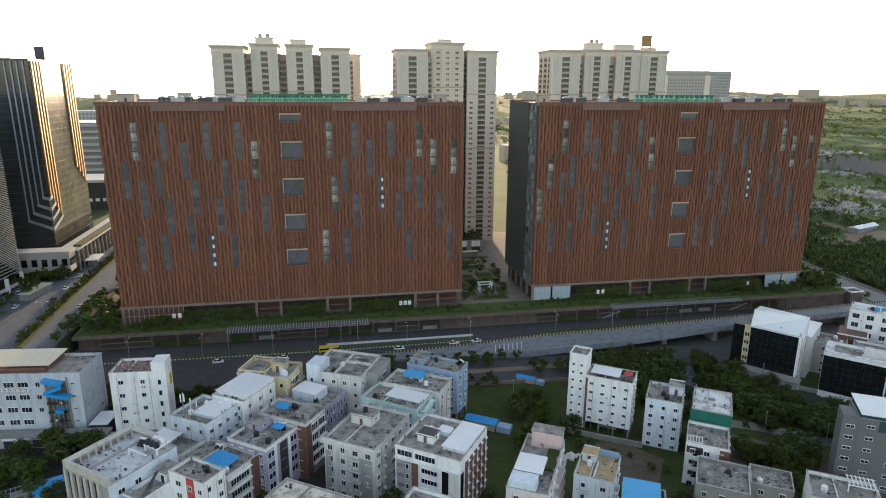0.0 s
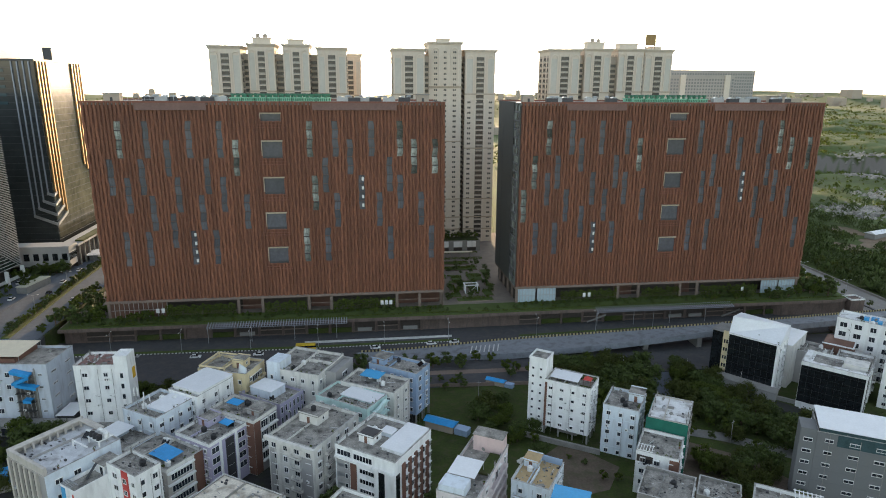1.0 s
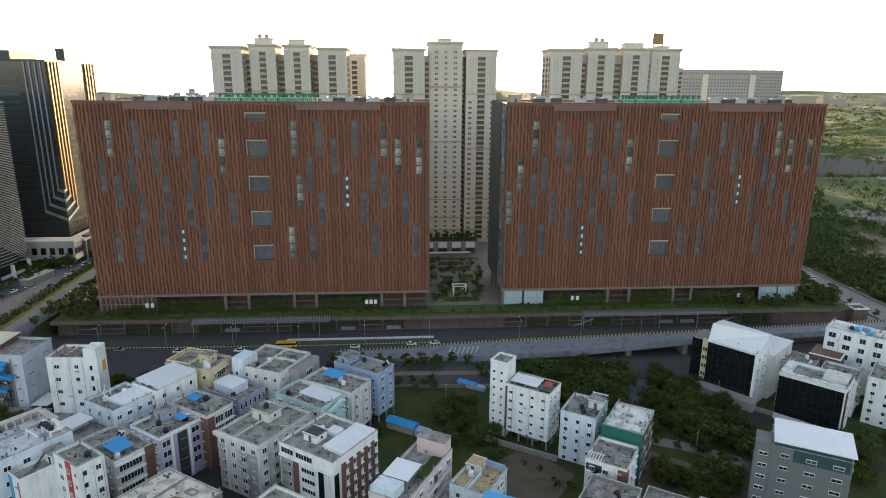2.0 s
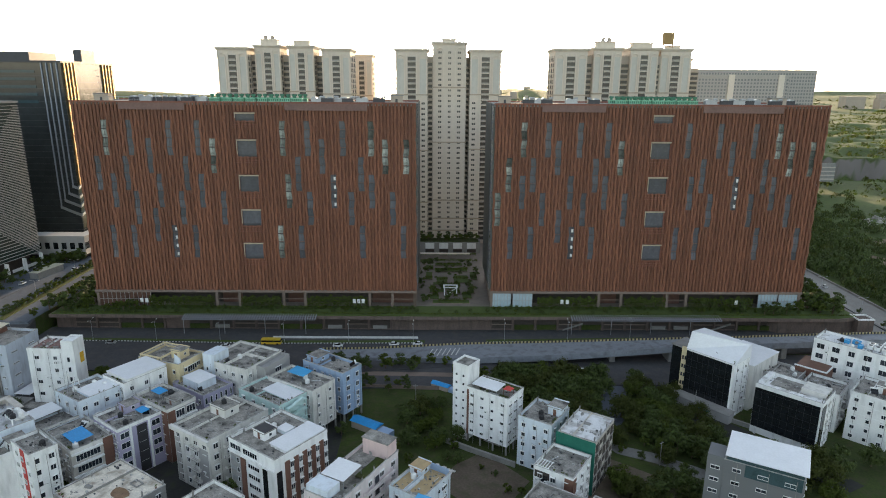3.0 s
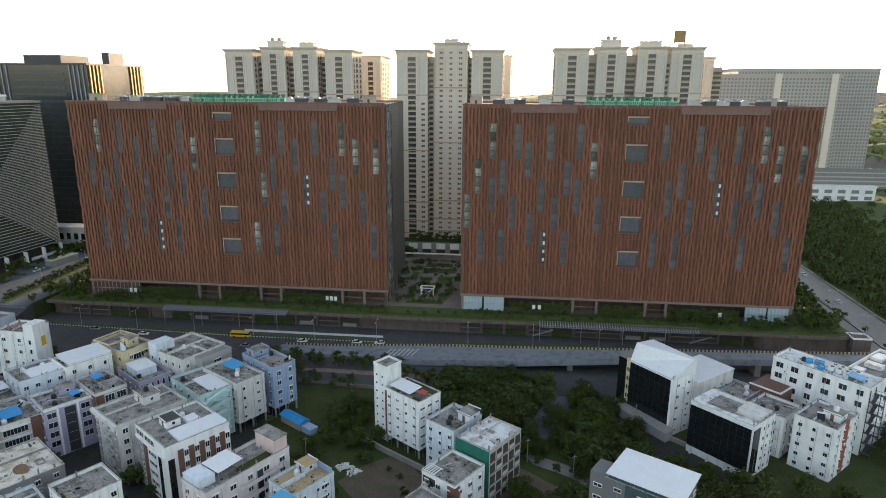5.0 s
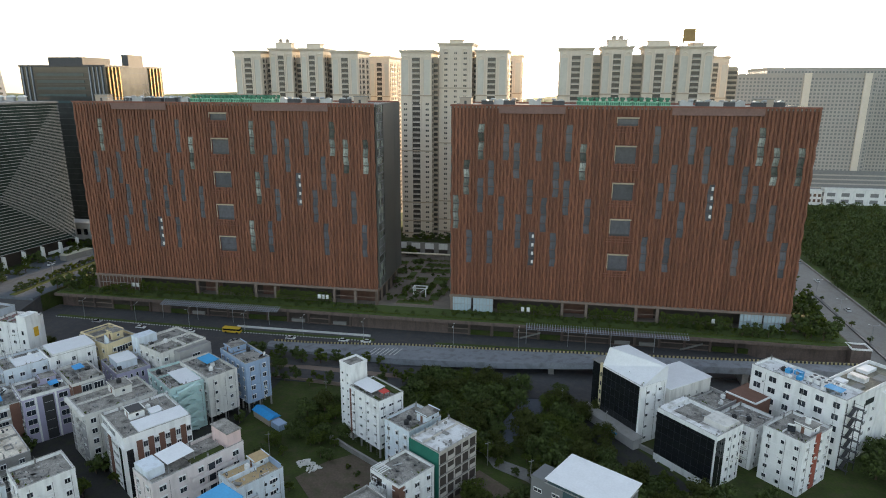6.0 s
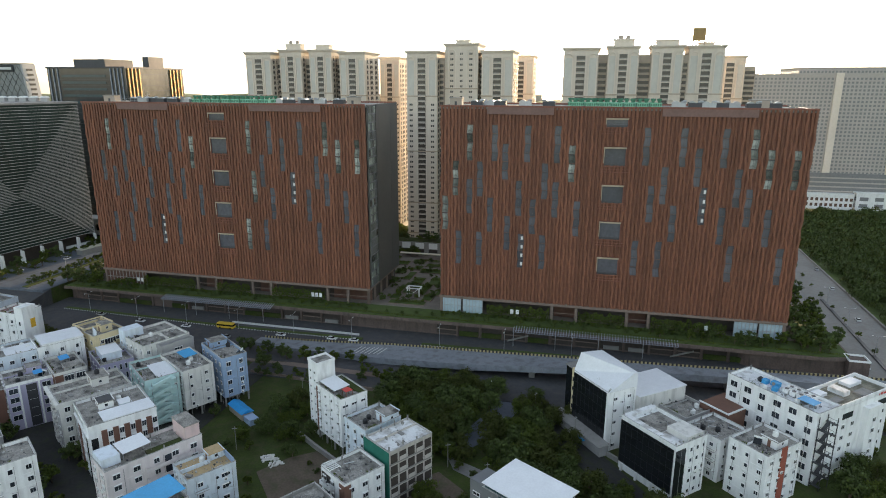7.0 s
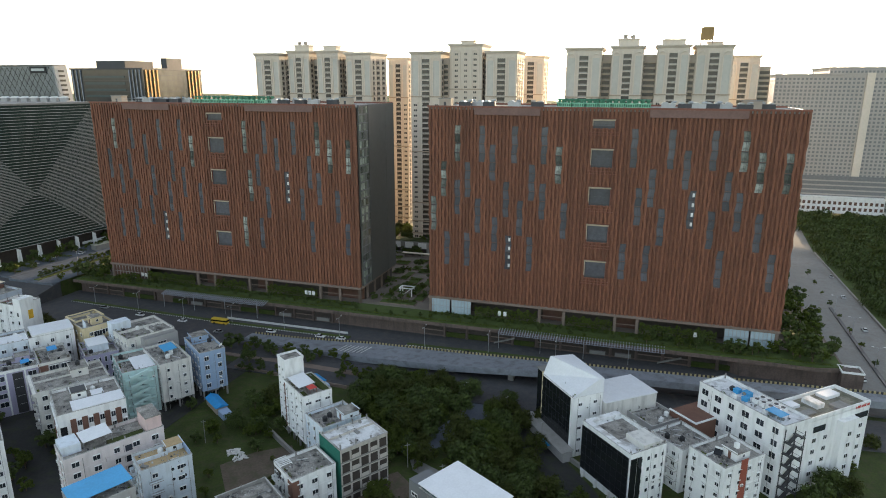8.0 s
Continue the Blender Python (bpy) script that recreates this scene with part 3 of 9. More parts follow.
    for c in range(n + 1):
        xc = (c + 0.5) * FIN if c < n else w - 0.25
        gaps = set(taken.get(c, ()))
        for a, b, z0, z1 in openings:
            if a - 0.5 < xc < b + 0.5:
                gaps |= {k for k in range(FLOORS) if FZ0 + (k + 0.5) * FH > z0 - 0.6 and FZ0 + (k + 0.5) * FH < z1 + 0.6}
        node = []
        for k in range(FLOORS + 1):
            x = xc + (0.0 if k >= FLOORS - 1 else 0.21 * (1 if (k + c) % 2 else -1) + 0.09 * math.sin(0.9 * k + 2.37 * c))
            near = {k - 1, k}
            x += 0.2 * bool(near & taken.get(c - 1, set())) - 0.2 * bool(near & taken.get(c + 1, set()))
            node.append(x)
        k = 0
        while k < FLOORS:
            if k in gaps:
                k += 1
                continue
            e = k
            while e < FLOORS and e not in gaps:
                e += 1
            t = 0.5
            rings = []
            for j in range(k, e + 1):
                x, z = node[j], FZ0 + j * FH + (0.02 if j == k else 0) - (0.02 if j == e else 0)
                rings.append([(x - t, -0.16, z), (x - 0.1, -0.42, z), (x + t, -0.1, z), (x + t - 0.1, 0.42, z), (x - t + 0.05, 0.3, z)])
            put("fin", Geo().loft(rings), M_TERRA, root)
            k = e
    for a, b in ((0.14, 0.33), (0.62, 0.86)):
        put("top_band", Geo().box(a * w, b * w, -0.6, -0.45, top - 3.4, top - 0.5), M_TOPBAND, root, "brown panel band under the parapet")
    # ground floor: columns, lobby glass, planted walls
    col = shared("column", lambda: Geo().box(-0.6, 0.6, -0.5, 0.5, 0, FZ0 - 0.8 - POD_Z).mesh("column", M_STONE))
    # the lobby's shade is put into this wall's dark colour
    put("lobby_wall", Geo().box(1, w - 1, 7.0, depth - 2, POD_Z + 0.06, FZ0 - 0.8), M_SHADE, root, "dark recessed lobby wall")
    for cy in (9.0, 18.0, 27.0, 36.0):
        for cx in (0.7, w - 0.7):
            put("column", col, None, root, m=pose(cx, cy, POD_Z + 0.36))
    for a, b in doors:
        a, b = a - x0, b - x0
        bays = max(1, round((b - a) / 9.5))
        for i in range(bays + 1):
            put("column", col, None, root, m=pose(a + (b - a) * i / bays, 0.5, POD_Z + 0.36))
        put("lobby_glass", Geo().box(a + 0.6, b - 0.6, 6.6, 6.95, POD_Z + 0.1, FZ0 - 2), M_GLASS, root, "dark lobby glazing")
        put("rail", Geo().box(a, b, 0.9, 1.05, POD_Z + 3.6, POD_Z + 3.9), M_STONE, root)
    for cx in (0.7, w - 0.7):
        put("column", col, None, root, m=pose(cx, 0.5, POD_Z + 0.36))
    return root


office_block(-87.5, 60.6, -17.2, LEFT_SLOTS, ((-32, -21.5), (-1, 9), (39, 60)), "long red-brown office block behind zig-zag terracotta fins")
office_block(95.0, 240.6, 164.2, RIGHT_SLOTS, ((146, 156.5), (178, 187)), "long red-brown office block beside a planted court")


def lobby_windows(x0, w, n, y, z0, z1, material, label):
    r = thing("lobby_window", pose(x0, y, 0), label, "window", kind="structure")
    put("glass", Geo().box(0, w, 0.1, 0.3, z0, z1), material, r)
    fr = Geo()
    for k in range(n + 1):
        fr.box(w * k / n - 0.12, w * k / n + 0.12, -0.05, 0.1, z0, z1)
    fr.box(0, w, -0.05, 0.1, z1 - 0.2, z1).box(0, w, -0.05, 0.1, (z0 + z1) / 2 - 0.1, (z0 + z1) / 2 + 0.1)
    put("frame", fr, M_STEEL, r)


lobby_windows(95.6, 9.2, 6, 273.3, POD_Z + 0.2, 15.6, M_GLASS_LIT, "tall pale blue lobby glazing under the fins")
lobby_windows(105.8, 9.0, 6, 273.3, POD_Z + 0.2, 15.6, M_GLASS_LIT, "tall pale blue lobby glazing under the fins")
lobby_windows(221.0, 8.8, 6, 273.3, POD_Z + 0.2, 15.6, M_GLASS_LIT, "tall pale blue lobby glazing under the fins")
lobby_windows(230.6, 9.0, 6, 273.3, POD_Z + 0.2, 15.6, M_GLASS_LIT, "tall pale blue lobby glazing under the fins")
lobby_windows(-86.6, 24.0, 12, 273.3, POD_Z + 0.2, 15.6, M_GLASS, "dark lobby glazing between slim columns")


# ---- roof plant on the office blocks ----
ROOF_Z = FZ0 + FLOORS * FH - 0.55


def cooling_tower():
    r = thing("cooling_tower", pose(0, 0, 0), "green rooftop cooling unit with two round fans", "cooling unit", "green cooling units on the roof")
    put("casing", Geo().box(-2.2, 2.2, -1.5, 1.5, 0.6, 2.0), M_GREENMACH, r)
    sl = Geo()
    for k in range(5):
        sl.box(-2.1 + 0.88 * k, -1.5 + 0.88 * k, -1.56, -1.51, 0.8, 1.8)
    put("louvre", sl, M_GREENDARK, r, "dark green intake louvre")
    put("top_plate", Geo().box(-2.45, 2.45, -1.75, 1.75, 2.01, 2.2), M_GREENMACH, r)
    put("skid", Geo().box(-2.4, 2.4, -1.7, -1.4, 0, 0.58).box(-2.4, 2.4, 1.4, 1.7, 0, 0.58), M_STEEL, r)
    for x in (-1.2, 1.2):
        f = put("fan_shroud", Geo().rod((x, 0, 2.21), (x, 0, 3.0), 0.55, 0.62, 12).rod((x, 0, 3.0), (x, 0, 3.75), 0.95, 1.0, 14), M_GREENDARK, r, "dark green fan shroud")
        put("fan", Geo().box(x - 0.8, x + 0.8, -0.1, 0.1, 3.76, 3.82).box(x - 0.1, x + 0.1, -0.8, 0.8, 3.83, 3.88), M_DARKMETAL, f)
    return r


def air_handler(material, label):
    r = thing("air_handler", pose(0, 0, 0), label, "roof unit", "grey plant units on the roof")
    put("casing", Geo().box(-2.6, 2.6, -1.3, 1.3, 0.4, 2.3), material, r)
    put("plinth", Geo().box(-2.7, 2.7, -1.4, 1.4, 0, 0.39), M_CONC, r)
    put("hood", Geo().loft([[(-2.3 + 1.15 * (1 - math.cos(math.pi * k / 8)) if k else -2.3, y, 2.31 + 0.6 * math.sin(math.pi * k / 8)) for k in range(9)] for y in (-1.2, 1.2)]), M_STEEL, r, "curved pale hood")
    put("duct", Geo().rod((1.4, 0, 2.3), (1.4, 0, 3.0), 0.5, 0.5, 8).rod((1.4, 0, 2.8), (2.9, 0, 2.8), 0.42, 0.42, 8), M_STEEL, r)
    return r


def place(proto, spots):
    """The first spot takes the prototype, the rest take copies."""
    first = True
    for m in spots:
        if first:
            proto.matrix_basis, first = m, False
        else:
            copy_thing(proto, m)


rnd = random.Random(5)
place(cooling_tower(), [pose(x, 281 + rnd.uniform(-1, 1), ROOF_Z) for x in np.arange(-28, 12, 5.2)] + [pose(x, 287, ROOF_Z) for x in np.arange(-27, 10, 5.2)]
      + [pose(x, 281 + rnd.uniform(-1, 1), ROOF_Z) for x in np.arange(152, 188, 5.2)] + [pose(x, 287, ROOF_Z) for x in np.arange(150, 186, 5.2)])
place(air_handler(M_DARKMETAL, "dark grey rooftop air handler with ducts"), [pose(x, 279 + rnd.uniform(-2, 6), ROOF_Z, 0, 0, rnd.choice((0, 180))) for x in (-63, -55, -47, -39, 22, 31, 44, 110, 119, 140, 198, 208, 219, 228)])
place(air_handler(M_STEEL, "pale metal rooftop air handler with ducts"), [pose(x, 281 + rnd.uniform(-2, 5), ROOF_Z, 0, 0, rnd.choice((0, 180))) for x in (-58, -43, -34, 17, 27, 37, 114, 130, 192, 203, 213)])
for bx, s in ((-78, 3.2), (222, 3.4), (52, 2.6), (100, 2.6)):
    r = thing("lift_machine_room", pose(bx, 283, ROOF_Z), "small rendered machine room on the roof", "roof hut", "machine rooms on the roof")
    put("wall", Geo().box(-s, s, -2, 2, 0, 3.4), M_CREAMSHADE, r)
    put("roof", Geo().box(-s - 0.3, s + 0.3, -2.3, 2.3, 3.41, 3.75), M_CONC, r)
    put("door", Geo().box(-0.5, 0.5, -2.06, -2.0, 0.02, 2.1), M_DARKMETAL, r)

gt = thing("roof_railing", pose(-76, 275.5, ROOF_Z), "thin steel roof railing with a mast", "railing")
for k in range(9):
    put("post", shared("rlpost", lambda: Geo().rod((0, 0, 0), (0, 0, 2.4), 0.06).mesh("post", M_STEEL)), None, gt, m=pose(4 + 2.2 * k, 0, 0))
put("rail", Geo().rod((3, 0, 2.4), (22.5, 0, 2.4), 0.07), M_STEEL, gt)
put("rail", Geo().rod((3, 0, 1.3), (22.5, 0, 1.3), 0.05), M_STEEL, gt)
put("mast", Geo().rod((24, 1, 0), (24, 1, 5.6), 0.12, 0.05), M_STEEL, gt)
put("mast_arm", Geo().rod((22.6, 1, 3.6), (25.4, 1, 4.4), 0.06), M_STEEL, gt)


# ---- towers and offices behind ----
def tower_bay(root, x, y, w, d, z0, z1, style="balcony"):
    """One projecting bay with string courses, arched panels, a cornice and warm flanks full of windows."""
    b = put("bay", Geo().box(-w / 2, w / 2, 0, d, z0, z1), M_CREAM, root, m=pose(x, y, 0))
    fl = 3.2
    n = int((z1 - 5.0 - z0) / fl)
    dark, slabs, small, ledge, rails, deep, shaft = (Geo() for _ in range(7))
    sw = w * 0.25
    if style == "balcony":
        dark.box(-sw / 2, sw / 2, -0.12, -0.02, z1 - 3.8 - n * fl, z1 - 4.0)
        for sx in (-1, 1):
            put("pilaster", Geo().box(sx * sw * 0.62 - 0.35, sx * sw * 0.62 + 0.35, -0.45, -0.02, z0, z1 - 2.5), M_CREAM2, b, "pale pilaster")
    for k in range(n):
        z = z1 - 4.0 - (k + 1) * fl
        if style == "balcony":
            slabs.box(-sw / 2, sw / 2, -0.9, -0.14, z, z + 0.3)
            rails.box(-sw / 2, sw / 2, -0.9, -0.84, z + 0.31, z + 1.15)
            for sx in (-1, 1):
                c = sx * w * 0.36
                if k > 7:
                    small.box(c - 1.0, c - 0.1, -0.1, -0.02, z + 1.0, z + 2.2).box(c + 0.1, c + 1.0, -0.1, -0.02, z + 1.0, z + 2.2)
                    ledge.box(c - 1.4, c + 1.4, -0.35, -0.02, z + 0.55, z + 0.8)
        else:
            for c, hw in ((-w * 0.29, 0.95), (0, 0.8), (w * 0.29, 0.95)):
                small.box(c - hw, c - 0.12, -0.1, -0.02, z + 1.0, z + 2.2).box(c + 0.12, c + hw, -0.1, -0.02, z + 1.0, z + 2.2)
                ledge.box(c - hw - 0.4, c + hw + 0.4, -0.4, -0.02, z + 0.5, z + 0.8)
        for yy, hw in ((d * 0.17, 1.1), (d * 0.44, 2.3), (d * 0.78, 2.0)):
            for sx in (-1, 1):
                deep.box(sx * w / 2 - 0.1, sx * w / 2 + 0.1, yy - hw, yy + hw, z + 0.45, z + 2.5)
                ledge.box(sx * w / 2 - 0.6, sx * w / 2 + 0.6, yy - hw - 0.1, yy + hw + 0.1, z - 0.05, z + 0.2)
                rails.box(sx * (w / 2 + 0.55) - 0.03, sx * (w / 2 + 0.55) + 0.03, yy - hw, yy + hw, z + 0.21, z + 1.0)
    # nearly flush strips: the recess shade is only in their colour
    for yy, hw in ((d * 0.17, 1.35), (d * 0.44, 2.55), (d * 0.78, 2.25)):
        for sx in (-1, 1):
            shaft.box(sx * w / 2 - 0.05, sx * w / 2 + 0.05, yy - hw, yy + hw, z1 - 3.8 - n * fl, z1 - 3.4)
    # flat dark panels paint the shade inside the flank balconies
    tagged(put("flank_opening", deep, M_SHADE, b, "dark flank balcony openings"), kind="stuff")
    tagged(put("flank_recess", shaft, M_CREAMSHADE, b, "tan flank recesses"), kind="stuff")
    tagged(put("balcony_rail", rails, M_TANRAIL, b), kind="stuff")
    if dark.v:
        put("balcony_strip", dark, M_TWIN, b, "dark balcony recess")
        tagged(put("balcony_slab", slabs, M_CREAM2, b), kind="stuff")
    tagged(put("small_window", small, M_TWIN, b), kind="stuff")
    tagged(put("window_ledge", ledge, M_CREAM2, b), kind="stuff")
    for z in (z0 + 9, z0 + 17, z0 + 29, z1 - 60, z1 - 26.5):
        put("string_course", Geo().box(-w / 2 - 0.5, w / 2 + 0.5, -0.5, d * 0.98, z, z + 0.7), M_TRIMTAN, b, "tan string course")
    put("cornice", Geo().loft([[(-w / 2 - p, -p, z1 + h), (w / 2 + p, -p, z1 + h), (w / 2 + p, d + p, z1 + h), (-w / 2 - p, d + p, z1 + h)] for p, h in ((0.1, -1.4), (0.5, -0.9), (1.1, -0.1), (1.1, 0.5))]), M_CREAM2, b)
    # tall arched panels beside the strip
    for sx in (-1, 1):
        c, hw = sx * w * (0.35 if style == "balcony" else 0.29), w * 0.115
        zt, zb = z1 - 3.0 - hw, z1 - 25.6
        pts = [(c + hw * math.cos(math.pi * i / 10), zt + hw * math.sin(math.pi * i / 10)) for i in range(11)]
        arch = Geo()
        for (xa, za), (xb, zb_) in zip(pts, pts[1:]):
            arch.rod((xa, -0.22, za), (xb, -0.22, zb_), 0.32, 0.32, 5)
        for e in (-1, 1):
            arch.box(c + e * hw - 0.28, c + e * hw + 0.28, -0.5, -0.02, zb, zt)
        put("arch_frame", arch, M_CREAM2, b, "pale arched frame")
        if style == "balcony":
            put("arch_panel", Geo().box(c - hw + 0.3, c + hw - 0.3, -0.08, -0.01, zb, zt), M_ARCH, b, "grey-green glazed panel")
    if style == "balcony":
        for sx in (-1, 1):
            c = sx * w * 0.42
            for z in (z1 - 31.0, z0 + 24):
                ring_ = [(c * 0.5 + 1.8 * math.cos(math.pi * i / 8), z + 1.8 * math.sin(math.pi * i / 8)) for i in range(9)]
                fan = Geo()
                for (xa, za), (xb, zb_) in zip(ring_, ring_[1:]):
                    fan.rod((xa, -0.2, za), (xb, -0.2, zb_), 0.25, 0.25, 5)
                put("arch_hood", fan, M_CREAM2, b)
    return b


def tower(label, bays, links):
    """A row of bays joined by recessed links, coloured darker for shade."""
    root = thing("apartment_tower", pose(0, 0, 0), label, "apartment tower", "cream apartment towers")
    for bay in bays:
        tower_bay(root, *bay)
    for x0, x1, y0, y1, z0, z1 in links:
        l = put("link", Geo().box(x0, x1, y0, y1, z0, z1), M_CREAMSHADE, root, "tan recessed link")
        wn_, sl_ = Geo(), Geo()
        for k in range(int((z1 - z0 - 5) / 3.2)):
            z = z0 + 3 + k * 3.2
            wn_.box(x0 + 0.4, x1 - 0.4, y0 - 0.12, y0 - 0.02, z + 0.6, z + 2.4)
            sl_.box(x0, x1, y0 - 0.5, y0 - 0.02, z + 2.5, z + 2.9)
        tagged(put("link_window", wn_, M_TWIN, l), kind="stuff")
        tagged(put("link_slab", sl_, M_TRIMTAN, l), kind="stuff")
    return root


tower("cream apartment tower with arched panels and balcony strips",
      [(-50.2, 380, 17.4, 22, 8, 129.4), (-31, 386, 15, 20, 8, 131.0), (-11.5, 388, 15, 20, 8, 131.0), (8.9, 390, 17, 26, 8, 129.6)],
      [(-41.4, -38.5, 388, 402, 8, 126), (-23.5, -19, 392, 404, 8, 126), (-4, 0.3, 396, 410, 8, 126)])
tower("cream apartment tower standing back from the front row",
      [(19.3, 432, 14, 20, 8, 128.0), (10.5, 486, 15, 20, 8, 129.4)], [(12, 18, 452, 480, 8, 125)])
tower("cream apartment tower rising behind the court",
      [(54.5, 388, 19, 24, 8, 129.5), (77.4, 396, 20.4, 22, 8, 134, "plain"), (99.5, 396, 19, 24, 8, 129.7)],
      [(64, 67.2, 394, 410, 8, 126), (87.6, 90, 402, 416, 8, 126)])
tower("cream apartment tower in a second row", [(104.5, 470, 18, 24, 8, 130.0)], [(86, 95.4, 476, 490, 8, 125)])
tower("cream apartment tower with a gold sign on its roof",
      [(149, 382, 19, 24, 8, 130), (172, 388, 17, 20, 8, 131), (196, 394, 17, 20, 8, 131.5), (217.5, 400, 19, 24, 8, 131.5)],
      [(158.5, 163.5, 390, 406, 8, 127), (180.5, 187.5, 396, 410, 8, 127), (204.5, 208, 400, 414, 8, 127)])
tower("cream apartment tower further back behind the sign", [(240, 455, 18, 22, 8, 128)], [(249, 256, 459, 470, 8, 122)])
# roof rooms of the towers
for x, y, z, s, h in ((-31, 394, 131.505, 5, 3.0), (-12, 396, 131.505, 4.5, 2.4), (77, 404, 134.505, 4, 1.6), (172, 396, 131.505, 5.5, 3.4), (196, 402, 132.005, 6, 2.6), (218, 410, 132.005, 4, 1.4)):
    r = thing("roof_room", pose(x, y, z), "cream roof room on an apartment tower", "roof hut", "roof rooms of the towers")
    put("wall", Geo().box(-s, s, -3, 3, 0, h), M_CREAM, r)
    put("cap", Geo().box(-s - 0.5, s + 0.5, -3.5, 3.5, h + 0.01, h + 0.6), M_CREAM2, r)
for x, y, z, s in ((-33, 392, 135.11, 1.1), (-29, 393, 135.11, 1.2), (170, 394, 135.51, 1.2), (174, 395, 135.51, 1.2)):
    r = thing("water_tank", pose(x, y, z), "round roof water tank", "water tank")
    put("drum", Geo().rod((0, 0, 0), (0, 0, 1.8), s, s, 12), M_CREAMSHADE, r)
    put("lid", Geo().rod((0, 0, 1.8), (0, 0, 2.1), s, 0.3, 12), M_CREAM2, r)
crown = thing("roof_sign", pose(213, 404, 132.005), "tall square gold-framed roof sign structure", "roof sign")
put("panel", Geo().box(-3.4, 3.4, -0.4, 0.4, 2.5, 9.5), M_OLDGOLD, crown)
for x in (-3, 3):
    put("post", Geo().box(x - 0.3, x + 0.3, -0.3, 0.3, 0, 2.49), M_CREAMSHADE, crown)


def office_slab(name, label, x0, x1, y0, y1, z0, z1, wall, glass, nx, nz, ny=8, band=0.45, category="office building"):
    """Plain office slab with a grid of windows on the front and both flanks."""
    root = thing(name, pose(0, 0, 0), label, category)
    put("wall", Geo().box(x0, x1, y0, y1, z0, z1), wall, root)
    w, h = (x1 - x0) / nx, (z1 - z0 - 3) / nz
    win, side = Geo(), Geo()
    for k in range(nz):
        z = z0 + 1.5 + k * h
        for i in range(nx):
            a = x0 + i * w
            win.box(a + w * 0.22, a + w * 0.78, y0 - 0.1, y0 - 0.01, z + h * 0.25, z + h * 0.8)
        for i in range(ny):
            v = (y1 - y0) / ny
            a = y0 + i * v
            side.box(x0 - 0.1, x0 - 0.01, a + v * 0.22, a + v * 0.78, z + h * 0.25, z + h * 0.8)
            side.box(x1 + 0.01, x1 + 0.1, a + v * 0.22, a + v * 0.78, z + h * 0.25, z + h * 0.8)
    tagged(put("window", win, glass, root), kind="stuff")
    tagged(put("side_window", side, glass, root), kind="stuff")
    put("roof_edge", Geo().box(x0 - 0.6, x1 + 0.6, y0 - 0.6, y1 + 0.6, z1 + 0.01, z1 + 1.2), wall, root)
    return root


# dark tower with gold strips
dt = thing("office_tower", pose(-1.5, 3.0, 0), "black glass office tower with gold vertical strips", "office tower")
put("glass", Geo().box(-216, -152, 382, 444, 3, 120.5), M_TOWERGLASS, dt)
for k in range(30):
    z = 8 + k * 3.75
    put("floor_line", shared("dtline", lambda: Geo().box(-216.1, -151.9, 381.9, 444.1, -0.12, 0.12).mesh("floor_line", M_DARKMETAL)), None, dt, m=pose(0, 0, z))
# lighter sheet over the upper flank: the glow is in its colour
put("side_glass", Geo().box(-151.98, -151.94, 383, 443.5, 20, 120.3), M_OLIVEGLASS, dt, "olive reflecting glass flank")
strip = shared("goldstrip", lambda: Geo().box(0, 0.7, -0.6, 0.6, 0, 1).mesh("gold_strip", M_GOLD))
for k in range(4):
    y, zl = 384.2 + 3.6 * k, 46 - 4.4 * k
    o = put("gold_strip", strip, None, dt, "gold strip", pose(-151.69, y, zl))
    o.scale = (1, 1, 120.4 - zl)
    put("chevron", Geo().loft([[(-151.69, y + 0.75, zl), (-150.8, y + 0.75, zl), (-150.8, y + 0.75, zl + 1.6), (-151.69, y + 0.75, zl + 1.6)], [(-151.69, 381.3, zl - 1.2 - 1.3 * k), (-150.8, 381.3, zl - 1.2 - 1.3 * k), (-150.8, 381.3, zl + 0.4 - 1.3 * k), (-151.69, 381.3, zl + 0.4 - 1.3 * k)]]), M_STEEL, dt, "pale chevron strip")
    o = put("gold_strip", strip, None, dt, "gold strip", pose(-151.69, 428.5 + 3.9 * k, 58 - 3.4 * k))
    o.scale = (1, 1, 120.4 - 58 + 3.4 * k)
fstrip = shared("greystrip", lambda: Geo().box(-0.32, 0.32, -0.6, 0, 0, 1).mesh("steel_strip", M_LATTICE))
for k in range(4):
    x, zl = -154.4 - 3.0 * k, 46 - 4.4 * k
    o = put("steel_strip", fstrip, None, dt, "pale steel strip", pose(x, 381.85, zl))
    o.scale = (1, 1, 120.4 - zl)
    put("chevron", Geo().loft([[(x - 0.45, 381.1, zl), (x - 0.45, 381.84, zl), (x - 0.45, 381.84, zl + 1.6), (x - 0.45, 381.1, zl + 1.6)], [(-151.7, 381.1, zl - 1.2 - 1.3 * k), (-151.7, 381.84, zl - 1.2 - 1.3 * k), (-151.7, 381.84, zl + 0.4 - 1.3 * k), (-151.7, 381.1, zl + 0.4 - 1.3 * k)]]), M_STEEL, dt, "pale chevron strip")
for x in (-214, -210.5, -207):
    o = put("steel_strip", fstrip, None, dt, "pale steel strip", pose(x, 381.85, 60))
    o.scale = (1, 1, 60.4)
for k in range(5):
    put("window_band", shared("dtband", lambda: Geo().box(-204, -168, 381.7, 381.88, 0, 1.6).mesh("window_band", M_TEAL)), None, dt, "blue-grey window band", pose(0, 0, 97 + 4.4 * k))
put("roof_edge", Geo().box(-216.6, -151.4, 381.4, 444.6, 120.51, 121.6), M_DARKMETAL, dt)
